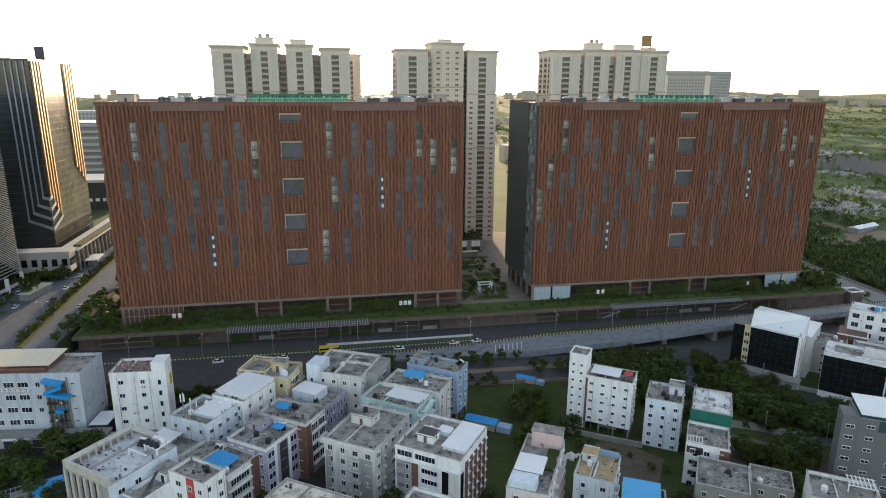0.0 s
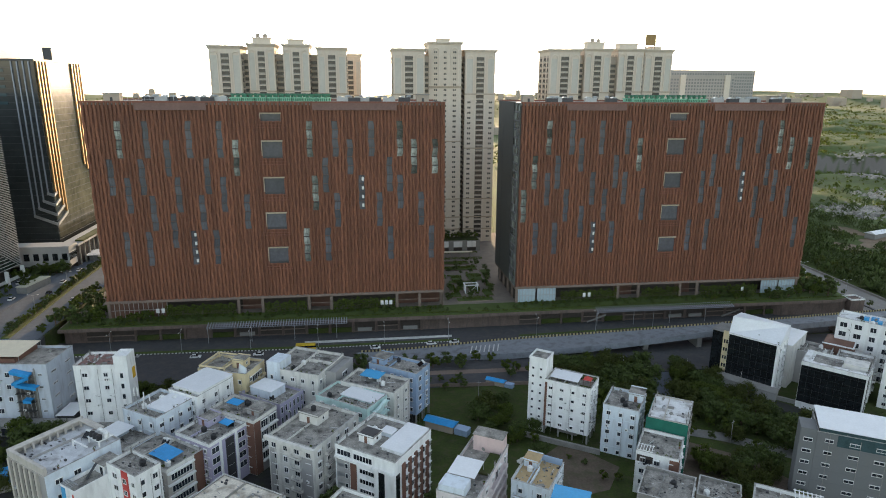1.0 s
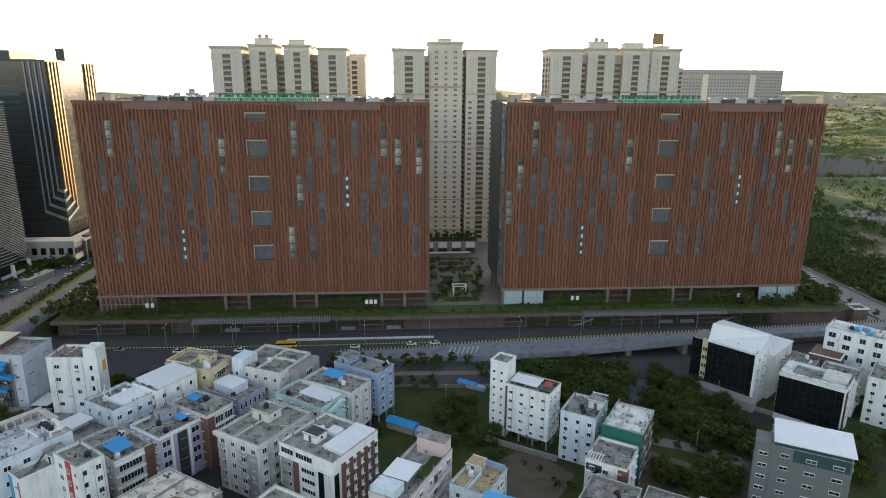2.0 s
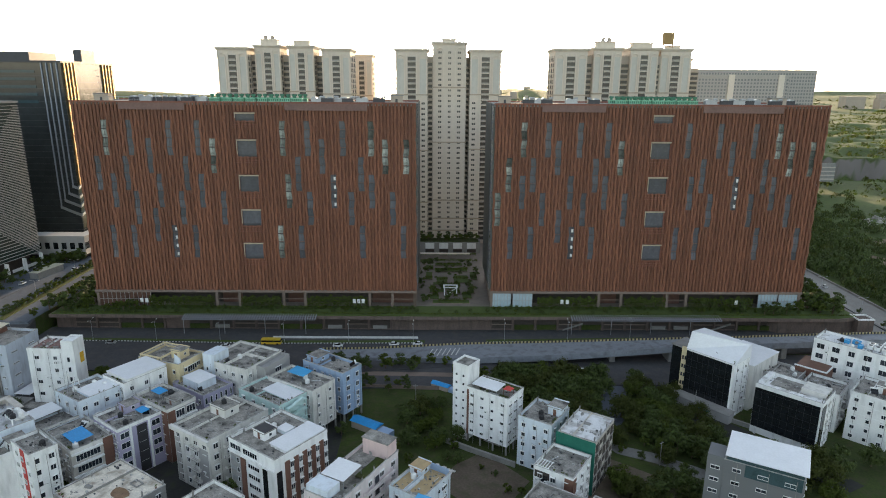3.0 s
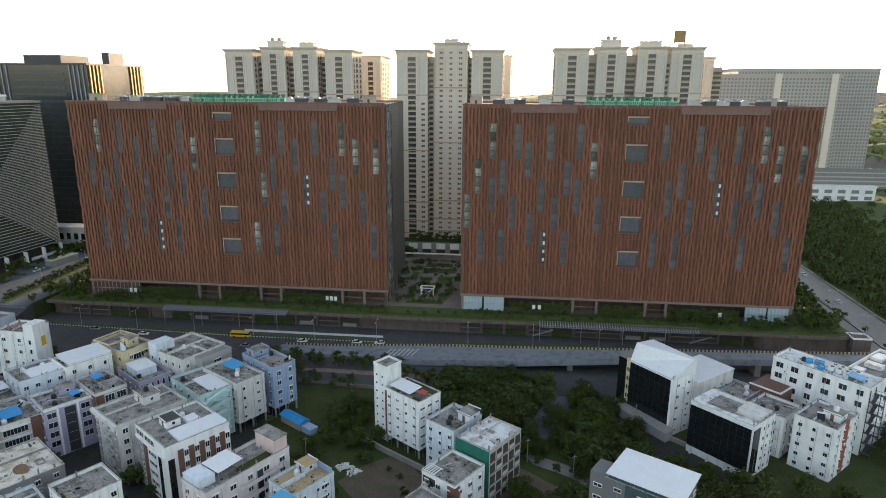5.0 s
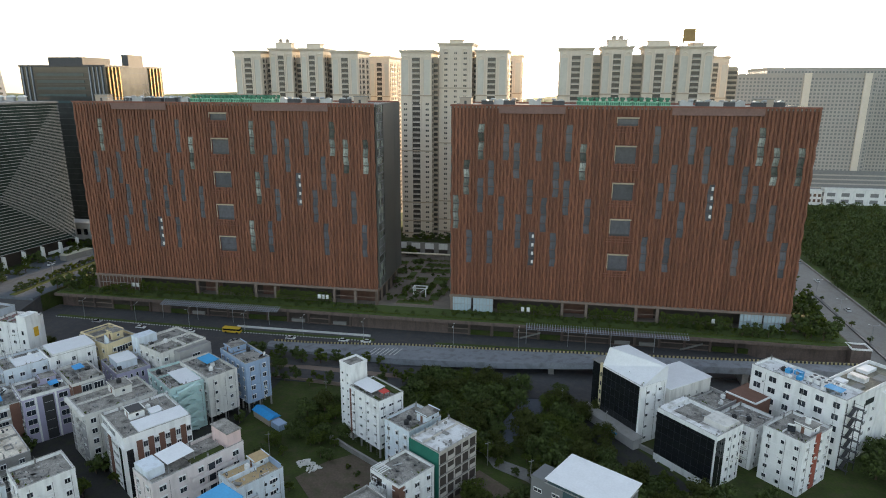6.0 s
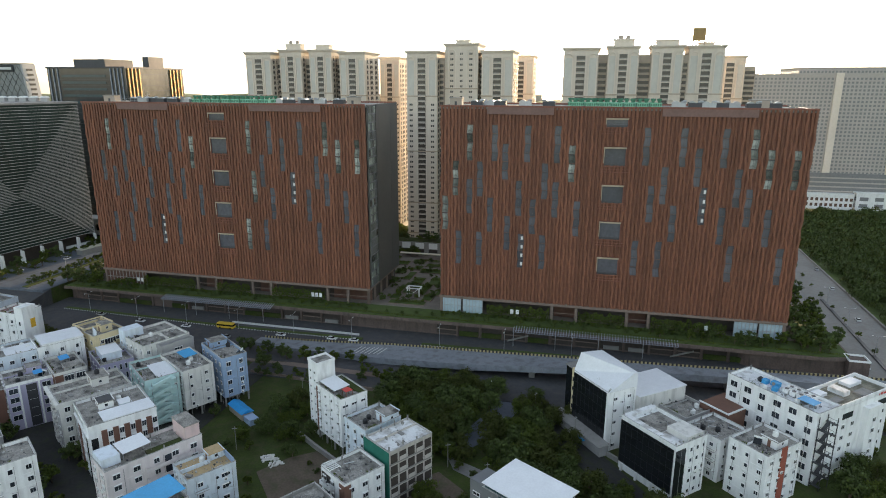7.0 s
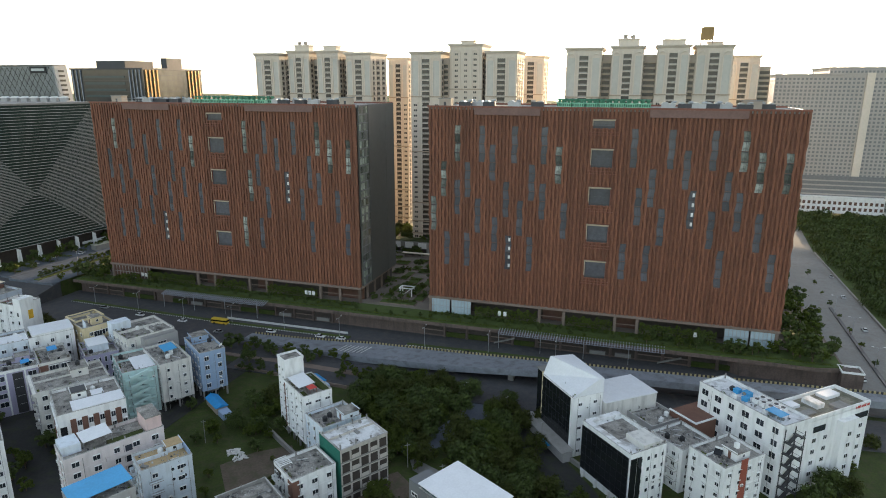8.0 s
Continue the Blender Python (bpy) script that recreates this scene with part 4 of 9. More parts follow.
put("plant_room", Geo().box(-158, -153, 408, 424, 121.61, 129), M_DARKMETAL, dt, "dark plant room")
put("plant_room", Geo().box(-202, -176, 392, 420, 121.61, 127), M_DARKMETAL, dt, "dark plant room")

# curtain-walled office with horizontal louvres
lv = thing("office_building", pose(0, 0, 0), "glass office with dense horizontal louvres on a corner", "office building")


def lv_ring(z, grow=0.0):
    return [(-168 + grow, 232 - grow, z), (-153.5 + grow, 339 + grow, z), (-240, 354, z), (-258, 232, z)]


put("glass", Geo().loft([lv_ring(17), lv_ring(98.6)]), M_GREYGLASS, lv)
for k in range(48):
    z = 17.2 + k * 1.70
    put("louvre", Geo().loft([lv_ring(z, 0.5), lv_ring(z + 0.2, 0.5)]), M_GREYPANEL, lv)
fine = Geo()
for k in range(47):
    z = 18.05 + k * 1.70
    reach = abs(z - 47.0)
    ya, yb = (294 - reach * 0.76, 294 + reach * 0.86) if z > 47 else (294 - reach * 1.45, 294 + reach * 1.45)
    p, q = lv_ring(z, 0.55)[0], lv_ring(z, 0.55)[1]
    at = lambda y: p[0] + (q[0] - p[0]) * (y - p[1]) / (q[1] - p[1])
    for y0, y1 in ((p[1], min(ya, q[1])), (max(yb, p[1]), q[1])):
        if y1 - y0 > 0.5:
            fine.loft([[(at(y0) - 0.5, y0, z), (at(y0), y0, z), (at(y1), y1, z), (at(y1) - 0.5, y1, z)], [(at(y0) - 0.5, y0, z + 0.2), (at(y0), y0, z + 0.2), (at(y1), y1, z + 0.2), (at(y1) - 0.5, y1, z + 0.2)]])
tagged(put("fine_louvre", fine, M_GREYPANEL, lv, "denser louvres forming a large cross"), kind="stuff")
put("roof", Geo().loft([lv_ring(98.61, 0.8), lv_ring(99.6, 0.8)]), M_CONC, lv)
put("base", Geo().loft([[(-172, 234, z), (-158, 337, z), (-238, 350, z), (-255, 234, z)] for z in (8.5, 16.99)]), M_SHADE, lv)
pylon = thing("pylon_row", pose(0, 0, 0), "row of white pylons along the office's foot", "pylons")
for y in (338.5, 326.5, 314.5, 302.5, 290.5, 278.5, 266.5):
    put("pylon", shared("pylon", lambda: Geo().loft([[(-0.8, -1.0, 0), (0.8, -1.0, 0), (0.8, 1.0, 0), (-0.8, 1.0, 0)], [(-0.6, -0.8, 8.0), (0.6, -0.8, 8.0), (0.6, 0.8, 7.3), (-0.6, 0.8, 7.3)]]).mesh("pylon", M_WHITE)), None, pylon, m=pose(-152.8 - (338.5 - y) * 0.1355, y, 8.9))
put("fence", Geo().loft([[(-155.9, 318, z), (-155.6, 318, z), (-153.2, 337.5, z), (-153.5, 337.5, z)] for z in (10.6, 12.2)]), M_LINE, pylon, "white fence rail")
lvu = None
for k in range(8):
    m = pose(-214 + 5.9 * k, 321.5 + 2.0 * k, 99.61, 0, 0, 19)
    if lvu is None:
        lvu = thing("roof_unit", m, "white roof unit with a curved hood", "roof unit", "units on the louvred office")
        put("body", Geo().box(-1.9, 1.9, -1.5, 1.5, 0, 2.2), M_GREYPANEL, lvu)
        put("hood", Geo().loft([[(-2.2 * math.cos(math.pi * q / 8), y, 2.21 + 1.1 * math.sin(math.pi * q / 8)) for q in range(9)] for y in (-1.8, 1.8)]), M_WHITE, lvu, "curved white hood")
    else:
        copy_thing(lvu, m)
# far glass office with a diamond grid
dg = thing("office_building", pose(0, 0, 0), "distant grey glass office with a diamond grid and a dark sign", "office building")
DG_TOP, DG_X = 126.5, -336.4


def dg_edge(z):
    return DG_X + (DG_TOP - z) * 0.10


put("glass", Geo().loft([[(-440, 476, z), (dg_edge(z), 476, z), (dg_edge(z), 490, z), (-440, 490, z)] for z in (3, DG_TOP)]), M_FARGREYGLASS, dg)
put("flank", Geo().loft([[(dg_edge(z) + 0.01, 476, z), (dg_edge(z) + 1.2, 476.6, z), (dg_edge(z) + 1.2, 490, z), (dg_edge(z) + 0.01, 490, z)] for z in (3, DG_TOP + 0.4)]), M_GREYPANEL, dg, "pale stone flank")
for k in range(7):
    put("flank_window", Geo().box(dg_edge(96 + 4.2 * k) + 0.8, dg_edge(96 + 4.2 * k) + 1.6, 480, 486, 96 + 4.2 * k, 97.8 + 4.2 * k), M_TWIN, dg)
for k in range(18):
    for way in (-1, 1):
        top = -430 + 6.4 * k
        a, b = Vector((top, 475.9, DG_TOP - 1)), Vector((top + way * 36, 475.9, 72))
        f = min(1.0, (dg_edge(72) - top) / 36) if way > 0 else 1.0
        if f > 0.05 and top < DG_X - 1:
            put("grid_rib", Geo().rod(a, a + (b - a) * f, 0.22, 0.22, 4), M_DARKMETAL, dg)
        if way < 0 and top >= DG_X - 1:
            f0 = (top - DG_X) / 33 + 0.03
            put("grid_rib", Geo().rod(a + (b - a) * f0, b, 0.22, 0.22, 4), M_DARKMETAL, dg)
put("roof_edge", Geo().box(-440.5, DG_X + 0.3, 475.4, 490.5, DG_TOP + 0.41, DG_TOP + 1.2), M_CONC, dg)
sgn = put("sign_panel", Geo().box(-363, -343.5, 475.0, 475.6, 120.4, 126.0), M_BLACK, dg, "dark sign panel with a pale bar")
put("sign_bar", Geo().box(-361, -345.5, 474.9, 474.99, 122.2, 124.4), M_LINE, sgn)
office_slab("office_building", "low pale parking block beside the avenue", -178, -134.5, 351, 360, 12.0, 22.0, M_GREYPANEL, M_BLACKGLASS, 9, 1)
put("undercroft", Geo().box(-176, -136, 352.5, 359.5, 8.6, 11.99), M_SHADE, bpy.data.objects["office_tower"], "dark undercroft")
# buildings along the west avenue behind the black tower
wing = thing("avenue_wing", pose(0, 0, 0), "low wing with a pale roof and dark columns beside the avenue", "building")
put("roof", Geo().box(-144, -133.5, 361, 470, 20.6, 21.6), M_GREYPANEL, wing)
put("shade", Geo().box(-143, -135.5, 362, 469, 8.6, 20.59), M_SHADE, wing, "dark recessed wall")
for k in range(17):
    put("column", shared("wcol", lambda: Geo().box(-0.35, 0.35, -0.35, 0.35, 0, 11.65).mesh("column", M_CONC)), None, wing, m=pose(-134.3, 364 + 6.4 * k, 8.9))
put("roof_garden", Geo().box(-138, -133.8, 368, 468, 21.61, 22.6), M_GRASS, wing, "planted roof strip")
kiosk = thing("kiosk", pose(-131.5, 378, 8.9, 0, 0, 4), "small pavilion with a flat pale roof beside the avenue", "kiosk")
put("wall", Geo().box(-2.4, 2.4, -5, 5, 0, 3.4), M_FARGLASS, kiosk)
put("roof", Geo().box(-3.4, 3.4, -7, 7, 3.41, 3.9), M_TIN, kiosk, "flat pale roof")
lowb = thing("office_building", pose(0, 0, 0), "low dark glass office with small white signs", "office building")
put("glass", Geo().box(-205, -168, 552, 590, 0.5, 31), M_TOWERGLASS, lowb)
put("roof_edge", Geo().box(-206, -167, 551, 591, 31.01, 33), M_GREYPANEL, lowb)
for k in range(4):
    put("sign_bar", Geo().box(-196 + 5.5 * k, -193 + 5.5 * k, 551.7, 551.95, 15.5, 18), M_LINE, lowb, "small white sign bar")
pk = thing("parking_deck", pose(0, 0, 0), "open multi-storey parking deck in the haze", "parking deck")
put("core", Geo().box(-288, -212, 792, 840, 1, 66), M_FARGLASS, pk)
for k in range(9):
    put("deck_slab", shared("pkslab", lambda: Geo().box(-290, -210, 789, 791.9, 0, 2.6).mesh("deck_slab", M_GREYPANEL)), None, pk, m=pose(0, 0, 4 + 7.2 * k))
office_slab("office_building", "hazy grey office block beyond the avenue", -470, -405, 1310, 1360, 2, 58, M_GREYPANEL, M_FARGLASS, 10, 8)
shd = thing("shed", pose(-140.2, 322, 8.95, 0, 0, 80), "long low shed with a pale roof beside the avenue", "shed")
put("wall", Geo().box(-9, 9, -2.6, 2.6, 0, 3.2), M_CONC, shd)
put("roof", Geo().box(-9.4, 9.4, -2.7, 2.7, 3.21, 3.5), M_SHEDROOF, shd, "dull beige sheet roof")
# far right offices
office_slab("office_building", "broad grey office block with rows of square windows", 345, 482, 700, 770, 18, 126, M_FARSTONE, M_FARGLASS, 44, 30)
fb = office_slab("office_building", "grey office wing with rows of square windows", 290, 420, 640, 690, 18, 119, M_FARSTONE, M_FARGLASS, 40, 30)
for x in (362, 412):
    put("pilaster", Geo().box(x - 3, x + 3, 638.6, 639.95, 18, 121), M_CREAM2, fb, "pale pilaster")
office_slab("office_building", "low white office with a window band", 322, 386, 632, 638, 2, 15, M_WHITE, M_GLASS, 16, 2)
office_slab("office_building", "white low block beside the window band", 387, 460, 630, 637, 2, 17, M_WHITE, M_FARGLASS, 6, 2)
dk = thing("parking_deck", pose(0, 0, 0), "dark open parking deck under the grey offices", "parking deck")
for k in range(4):
    put("deck_slab", Geo().box(292, 480, 638.2, 638.55, 17 + 4 * k, 18.2 + 4 * k), M_FARSTONE, dk)
put("shade", Geo().box(292, 480, 638.56, 639.0, 15, 34), M_FARGLASS, dk)
# distant town
rnd = random.Random(11)
town = Geo()
for k in range(260):
    a, d = rnd.uniform(-0.9, 1.0), rnd.uniform(900, 3600)
    x, y = d * math.sin(a) + 60, d * math.cos(a)
    if a > 0.3 and d < 2200:
        continue
    w, h = rnd.uniform(8, 30), rnd.uniform(6, 28) * (1.4 if d > 1800 else 1)
    town.box(x - w, x + w, y - w * 0.6, y + w * 0.6, terrain_z(x, y) - 3, terrain_z(x, y) + h)
tagged(put("distant_town", town, M_CREAMSHADE), "pale hazy blocks of the distant town", "distant buildings", kind="stuff")


# ---- houses of the near quarter ----
def window_meshes(w, h, shade):
    def frame_():
        n = 1 if w < 1.0 else max(2, int(w / 0.9 + 0.3))
        xs = [-w / 2 - 0.08]
        for k in range(n):
            xs += [-w / 2 + w * k / n + (0.03 if k else 0), -w / 2 + w * (k + 1) / n - (0.03 if k < n - 1 else 0)]
        xs.append(w / 2 + 0.08)
        zs = [-0.08, 0, h, h + 0.08]
        rows = [[0.14] * (2 * n + 1), [0.1 if c % 2 == 0 else None for c in range(2 * n + 1)], [0.1] * (2 * n + 1)]
        if shade:
            zs.append(h + 0.2)
            rows.append([shade] * (2 * n + 1))
        return Geo().relief(xs, zs, rows).mesh("window", M_WHITE)

    fr = shared(("wf", w, h, shade), frame_)
    pa = shared(("wp", w, h), lambda: Geo().box(-w / 2, w / 2, -0.03, -0.002, 0, h).mesh("pane", M_PANE))
    return fr, pa


def add_window(root, m, w, h, shade=0.45):
    fr, pa = window_meshes(w, h, shade)
    o = put("window", fr, None, root, m=m)
    put("pane", pa, None, o)
    return o


def windows(root, L, W, face, ss, zs, w, h, shade=0.0):
    for s in ss:
        for z in zs:
            add_window(root, face_pose(L, W, face, s, z), w, h, shade)


def face_pose(L, W, face, s, z):
    """Pose on a wall: s runs along it, the local -y points outwards."""
    if face == "A":
        return pose(s, -W / 2, z)
    if face == "B":
        return pose(L / 2, s, z, 0, 0, 90)
    if face == "C":
        return pose(-L / 2, -s, z, 0, 0, -90)
    return pose(-s, W / 2, z, 0, 0, 180)


AC = None


def ac_unit():
    r = thing("air_conditioner", pose(0, 0, 0), "small white outdoor air conditioner on a wall bracket", "air conditioner", "air conditioners on the house walls")
    put("casing", Geo().box(-0.45, 0.45, -0.55, -0.12, 0, 0.62).box(-0.4, 0.4, -0.12, -0.002, 0.02, 0.08), M_TANKW, r)
    put("fan_grille", Geo().rod((-0.1, -0.56, 0.31), (-0.1, -0.59, 0.31), 0.24, 0.24, 10), M_DARKMETAL, r)
    return r


def tank(material, r_=0.75, h=1.5, label="black plastic roof water tank", m=None):
    r = thing("water_tank", m or pose(0, 0, 0), label, "water tank", "roof water tanks")
    ring = lambda rr, z: [(rr * math.cos(math.pi * i / 7), rr * math.sin(math.pi * i / 7), z) for i in range(14)]
    put("drum", Geo().loft([ring(r_, 0), ring(r_, h * 0.3), ring(r_ * 0.96, h * 0.32), ring(r_, h * 0.36), ring(r_, h * 0.75), ring(r_ * 0.6, h * 0.93)]), material, r)
    put("lid", Geo().loft([ring(r_ * 0.32, h * 0.93), ring(r_ * 0.3, h * 1.05)]), material, r)
    return r


HOUSES = {}
DISH, HEATER = [], []


def dish():
    r = thing("satellite_dish", pose(0, 0, 0), "small grey satellite dish on a roof", "satellite dish", "satellite dishes on the roofs")
    ring = lambda rr, z: [(rr * math.cos(math.pi * i / 6), -0.25 - z * 0.8, 1.1 + rr * math.sin(math.pi * i / 6) + z * 0.5) for i in range(12)]
    put("reflector", Geo().loft([ring(0.12, 0.0), ring(0.4, 0.1), ring(0.55, 0.25), ring(0.5, 0.24), ring(0.1, 0.05)]), M_CONC, r)
    put("mount", Geo().rod((0, 0, 0), (0, 0, 1.1), 0.05).rod((0, 0, 1.05), (0, -0.25, 1.1), 0.04).rod((0, -0.3, 0.7), (0, -0.9, 1.3), 0.025), M_STEEL, r)
    return r


def solar_heater():
    r = thing("solar_heater", pose(0, 0, 0), "tilted solar water heater with a white drum", "solar heater", "solar heaters on the roofs")
    put("collector", Geo().loft([[(-1.0, -0.9, 0.3), (1.0, -0.9, 0.3), (1.0, 0.7, 1.3), (-1.0, 0.7, 1.3)], [(-1.0, -0.95, 0.38), (1.0, -0.95, 0.38), (1.0, 0.65, 1.38), (-1.0, 0.65, 1.38)]]), M_BLACKGLASS, r)
    put("drum", Geo().rod((-1.1, 0.95, 1.5), (1.1, 0.95, 1.5), 0.3, 0.3, 10), M_TANKW, r)
    put("frame", Geo().rod((-0.9, 0.9, 0), (-0.9, 0.9, 1.3), 0.04).rod((0.9, 0.9, 0), (0.9, 0.9, 1.3), 0.04).rod((-0.9, -0.9, 0), (-0.9, -0.9, 0.35), 0.04).rod((0.9, -0.9, 0), (0.9, -0.9, 0.35), 0.04), M_STEEL, r)
    return r


def dress_house(root, P, L, W, H, fh, floors, wall, trim, win, head, stilts, has_balcony, seed):
    """Weathered everyday parts: column stubs, balconies, window ledges, dishes, heaters and pot plants."""
    rnd = random.Random(seed * 7 + 1000)
    clear = lambda x, y: not (head and abs(x - head[0]) < head[2] / 2 + 0.9 and abs(y - head[1]) < head[3] / 2 + 0.9)
    stubs = Geo()
    for sx in (-1, 1):
        for i in range(max(2, int(W / 4.5)) + 1):
            if rnd.random() < 0.55:
                y = -W / 2 + 0.3 + (W - 0.6) * i / max(2, int(W / 4.5))
                x, h = sx * (L / 2 - 0.45), rnd.uniform(0.9, 1.9)
                stubs.box(x - 0.16, x + 0.16, y - 0.16, y + 0.16, H + 0.13, H + h)
                for dx, dy in ((-0.1, -0.1), (0.1, 0.1), (0.1, -0.1)):
                    stubs.rod((x + dx, y + dy, H + h), (x + dx * 1.4, y + dy * 1.4, H + h + rnd.uniform(0.3, 0.8)), 0.02, 0.02, 4)
    if stubs.v and seed % 4 != 1:
        tagged(put("column_stub", stubs, M_CONC, root, "bare column stubs with rods"), kind="stuff")
    coping = Geo().ring(-L / 2 - 0.1, L / 2 + 0.1, -W / 2 - 0.1, W / 2 + 0.1, 0.36, 0, 0.07)
    put("coping", coping, M_COPING, root, "weathered parapet coping", pose(0, 0, root["parapet_top"]))
    lo = 1 if stilts else 0
    for face in win:
        span = L if face in "AD" else W
        sill = Geo()
        for k in range(lo, floors):
            sill.box(-span / 2 + 0.05, span / 2 - 0.05, -0.06, -0.004, k * fh - 0.05, k * fh + 0.07)
        put("floor_line", sill, trim, root, "raised floor line", face_pose(L, W, face, 0, 0))
        if not has_balcony and seed % 3 != 1 and seed not in (2, 5, 6, 11, 32, 33, 35) and span > 8:
            n = win[face][0]
            i = rnd.randrange(n)
            s_ = -span / 2 + span * (i + 0.5) / n
            bl = min(3.4, span / n)
            for k in range(max(1, lo), floors):
                b = put("balcony", Geo().box(-bl / 2, bl / 2, -1.1, -0.005, -0.1, 0.08), M_COPING, root, m=face_pose(L, W, face, s_, k * fh))
                rl = Geo().box(-bl / 2, bl / 2, -1.1, -1.02, 0.85, 0.95).box(-bl / 2, bl / 2, -1.1, -1.02, 0.081, 0.5)
                put("balustrade", rl.box(-bl / 2, -bl / 2 + 0.08, -1.01, -0.005, 0.085, 0.95).box(bl / 2 - 0.08, bl / 2, -1.01, -0.005, 0.085, 0.95), trim, b)
        pipes = Geo()
        for q in (0.07, 0.41):
            pipes.rod((span * q, -0.12, 0.3), (span * q, -0.12, H - 0.4), 0.05, 0.05, 5).rod((span * q, -0.12, H * 0.55), (span * q - 1.6, -0.1, H * 0.57), 0.04, 0.04, 5)
        tagged(put("waste_pipe", pipes, M_CONC, root, "grey waste pipes", face_pose(L, W, face, 0, 0)), kind="stuff")
    free = [(x, y) for x, y in ((rnd.uniform(-L * 0.38, L * 0.38), rnd.uniform(-W * 0.38, W * 0.38)) for _ in range(12)) if clear(x, y)]
    for bag, make, n in ((DISH, dish, 1 + seed % 2), (HEATER, solar_heater, 1 if seed % 5 == 0 else 0)):
        for _ in range(n):
            if free:
                x, y = free.pop()
                m = P @ pose(x, y, H + 0.125, 0, 0, rnd.uniform(-40, 60))
                if not bag:
                    bag.append(make())
                    bag[0].matrix_basis = m
                else:
                    copy_thing(bag[0], m)
    pots, leaves = Geo(), Geo()
    for k in range(rnd.randrange(3, 9) if seed % 3 else 0):
        x, y = (rnd.uniform(-L * 0.42, L * 0.42), -W / 2 + 0.7) if rnd.random() < 0.6 else (L / 2 - 0.7, rnd.uniform(-W * 0.42, W * 0.42))
        if not clear(x, y):
            continue
        pots.rod((x, y, H + 0.125), (x, y, H + 0.5), 0.18, 0.25, 8)
        for _l in range(30):
            d = Vector((rnd.gauss(0, 1), rnd.gauss(0, 1), rnd.gauss(0.5, 0.8))).normalized()
            p, u = Vector((x, y, H + 0.95)) + d * rnd.uniform(0.15, 0.55), d.orthogonal().normalized() * 0.14
            w_, n_ = d.cross(u).normalized() * 0.09, len(leaves.v)
            leaves.v += [tuple(p - u), tuple(p + w_), tuple(p + u), tuple(p - w_)]
            leaves.f.append((n_, n_ + 1, n_ + 2, n_ + 3))
    if pots.v:
        o = tagged(put("potted_plants", pots, M_BROWN, m=P), "clay pots with green plants along a roof parapet", "pot plants", kind="stuff")
        put("foliage", leaves, M_LEAF2, o, "green leaves")


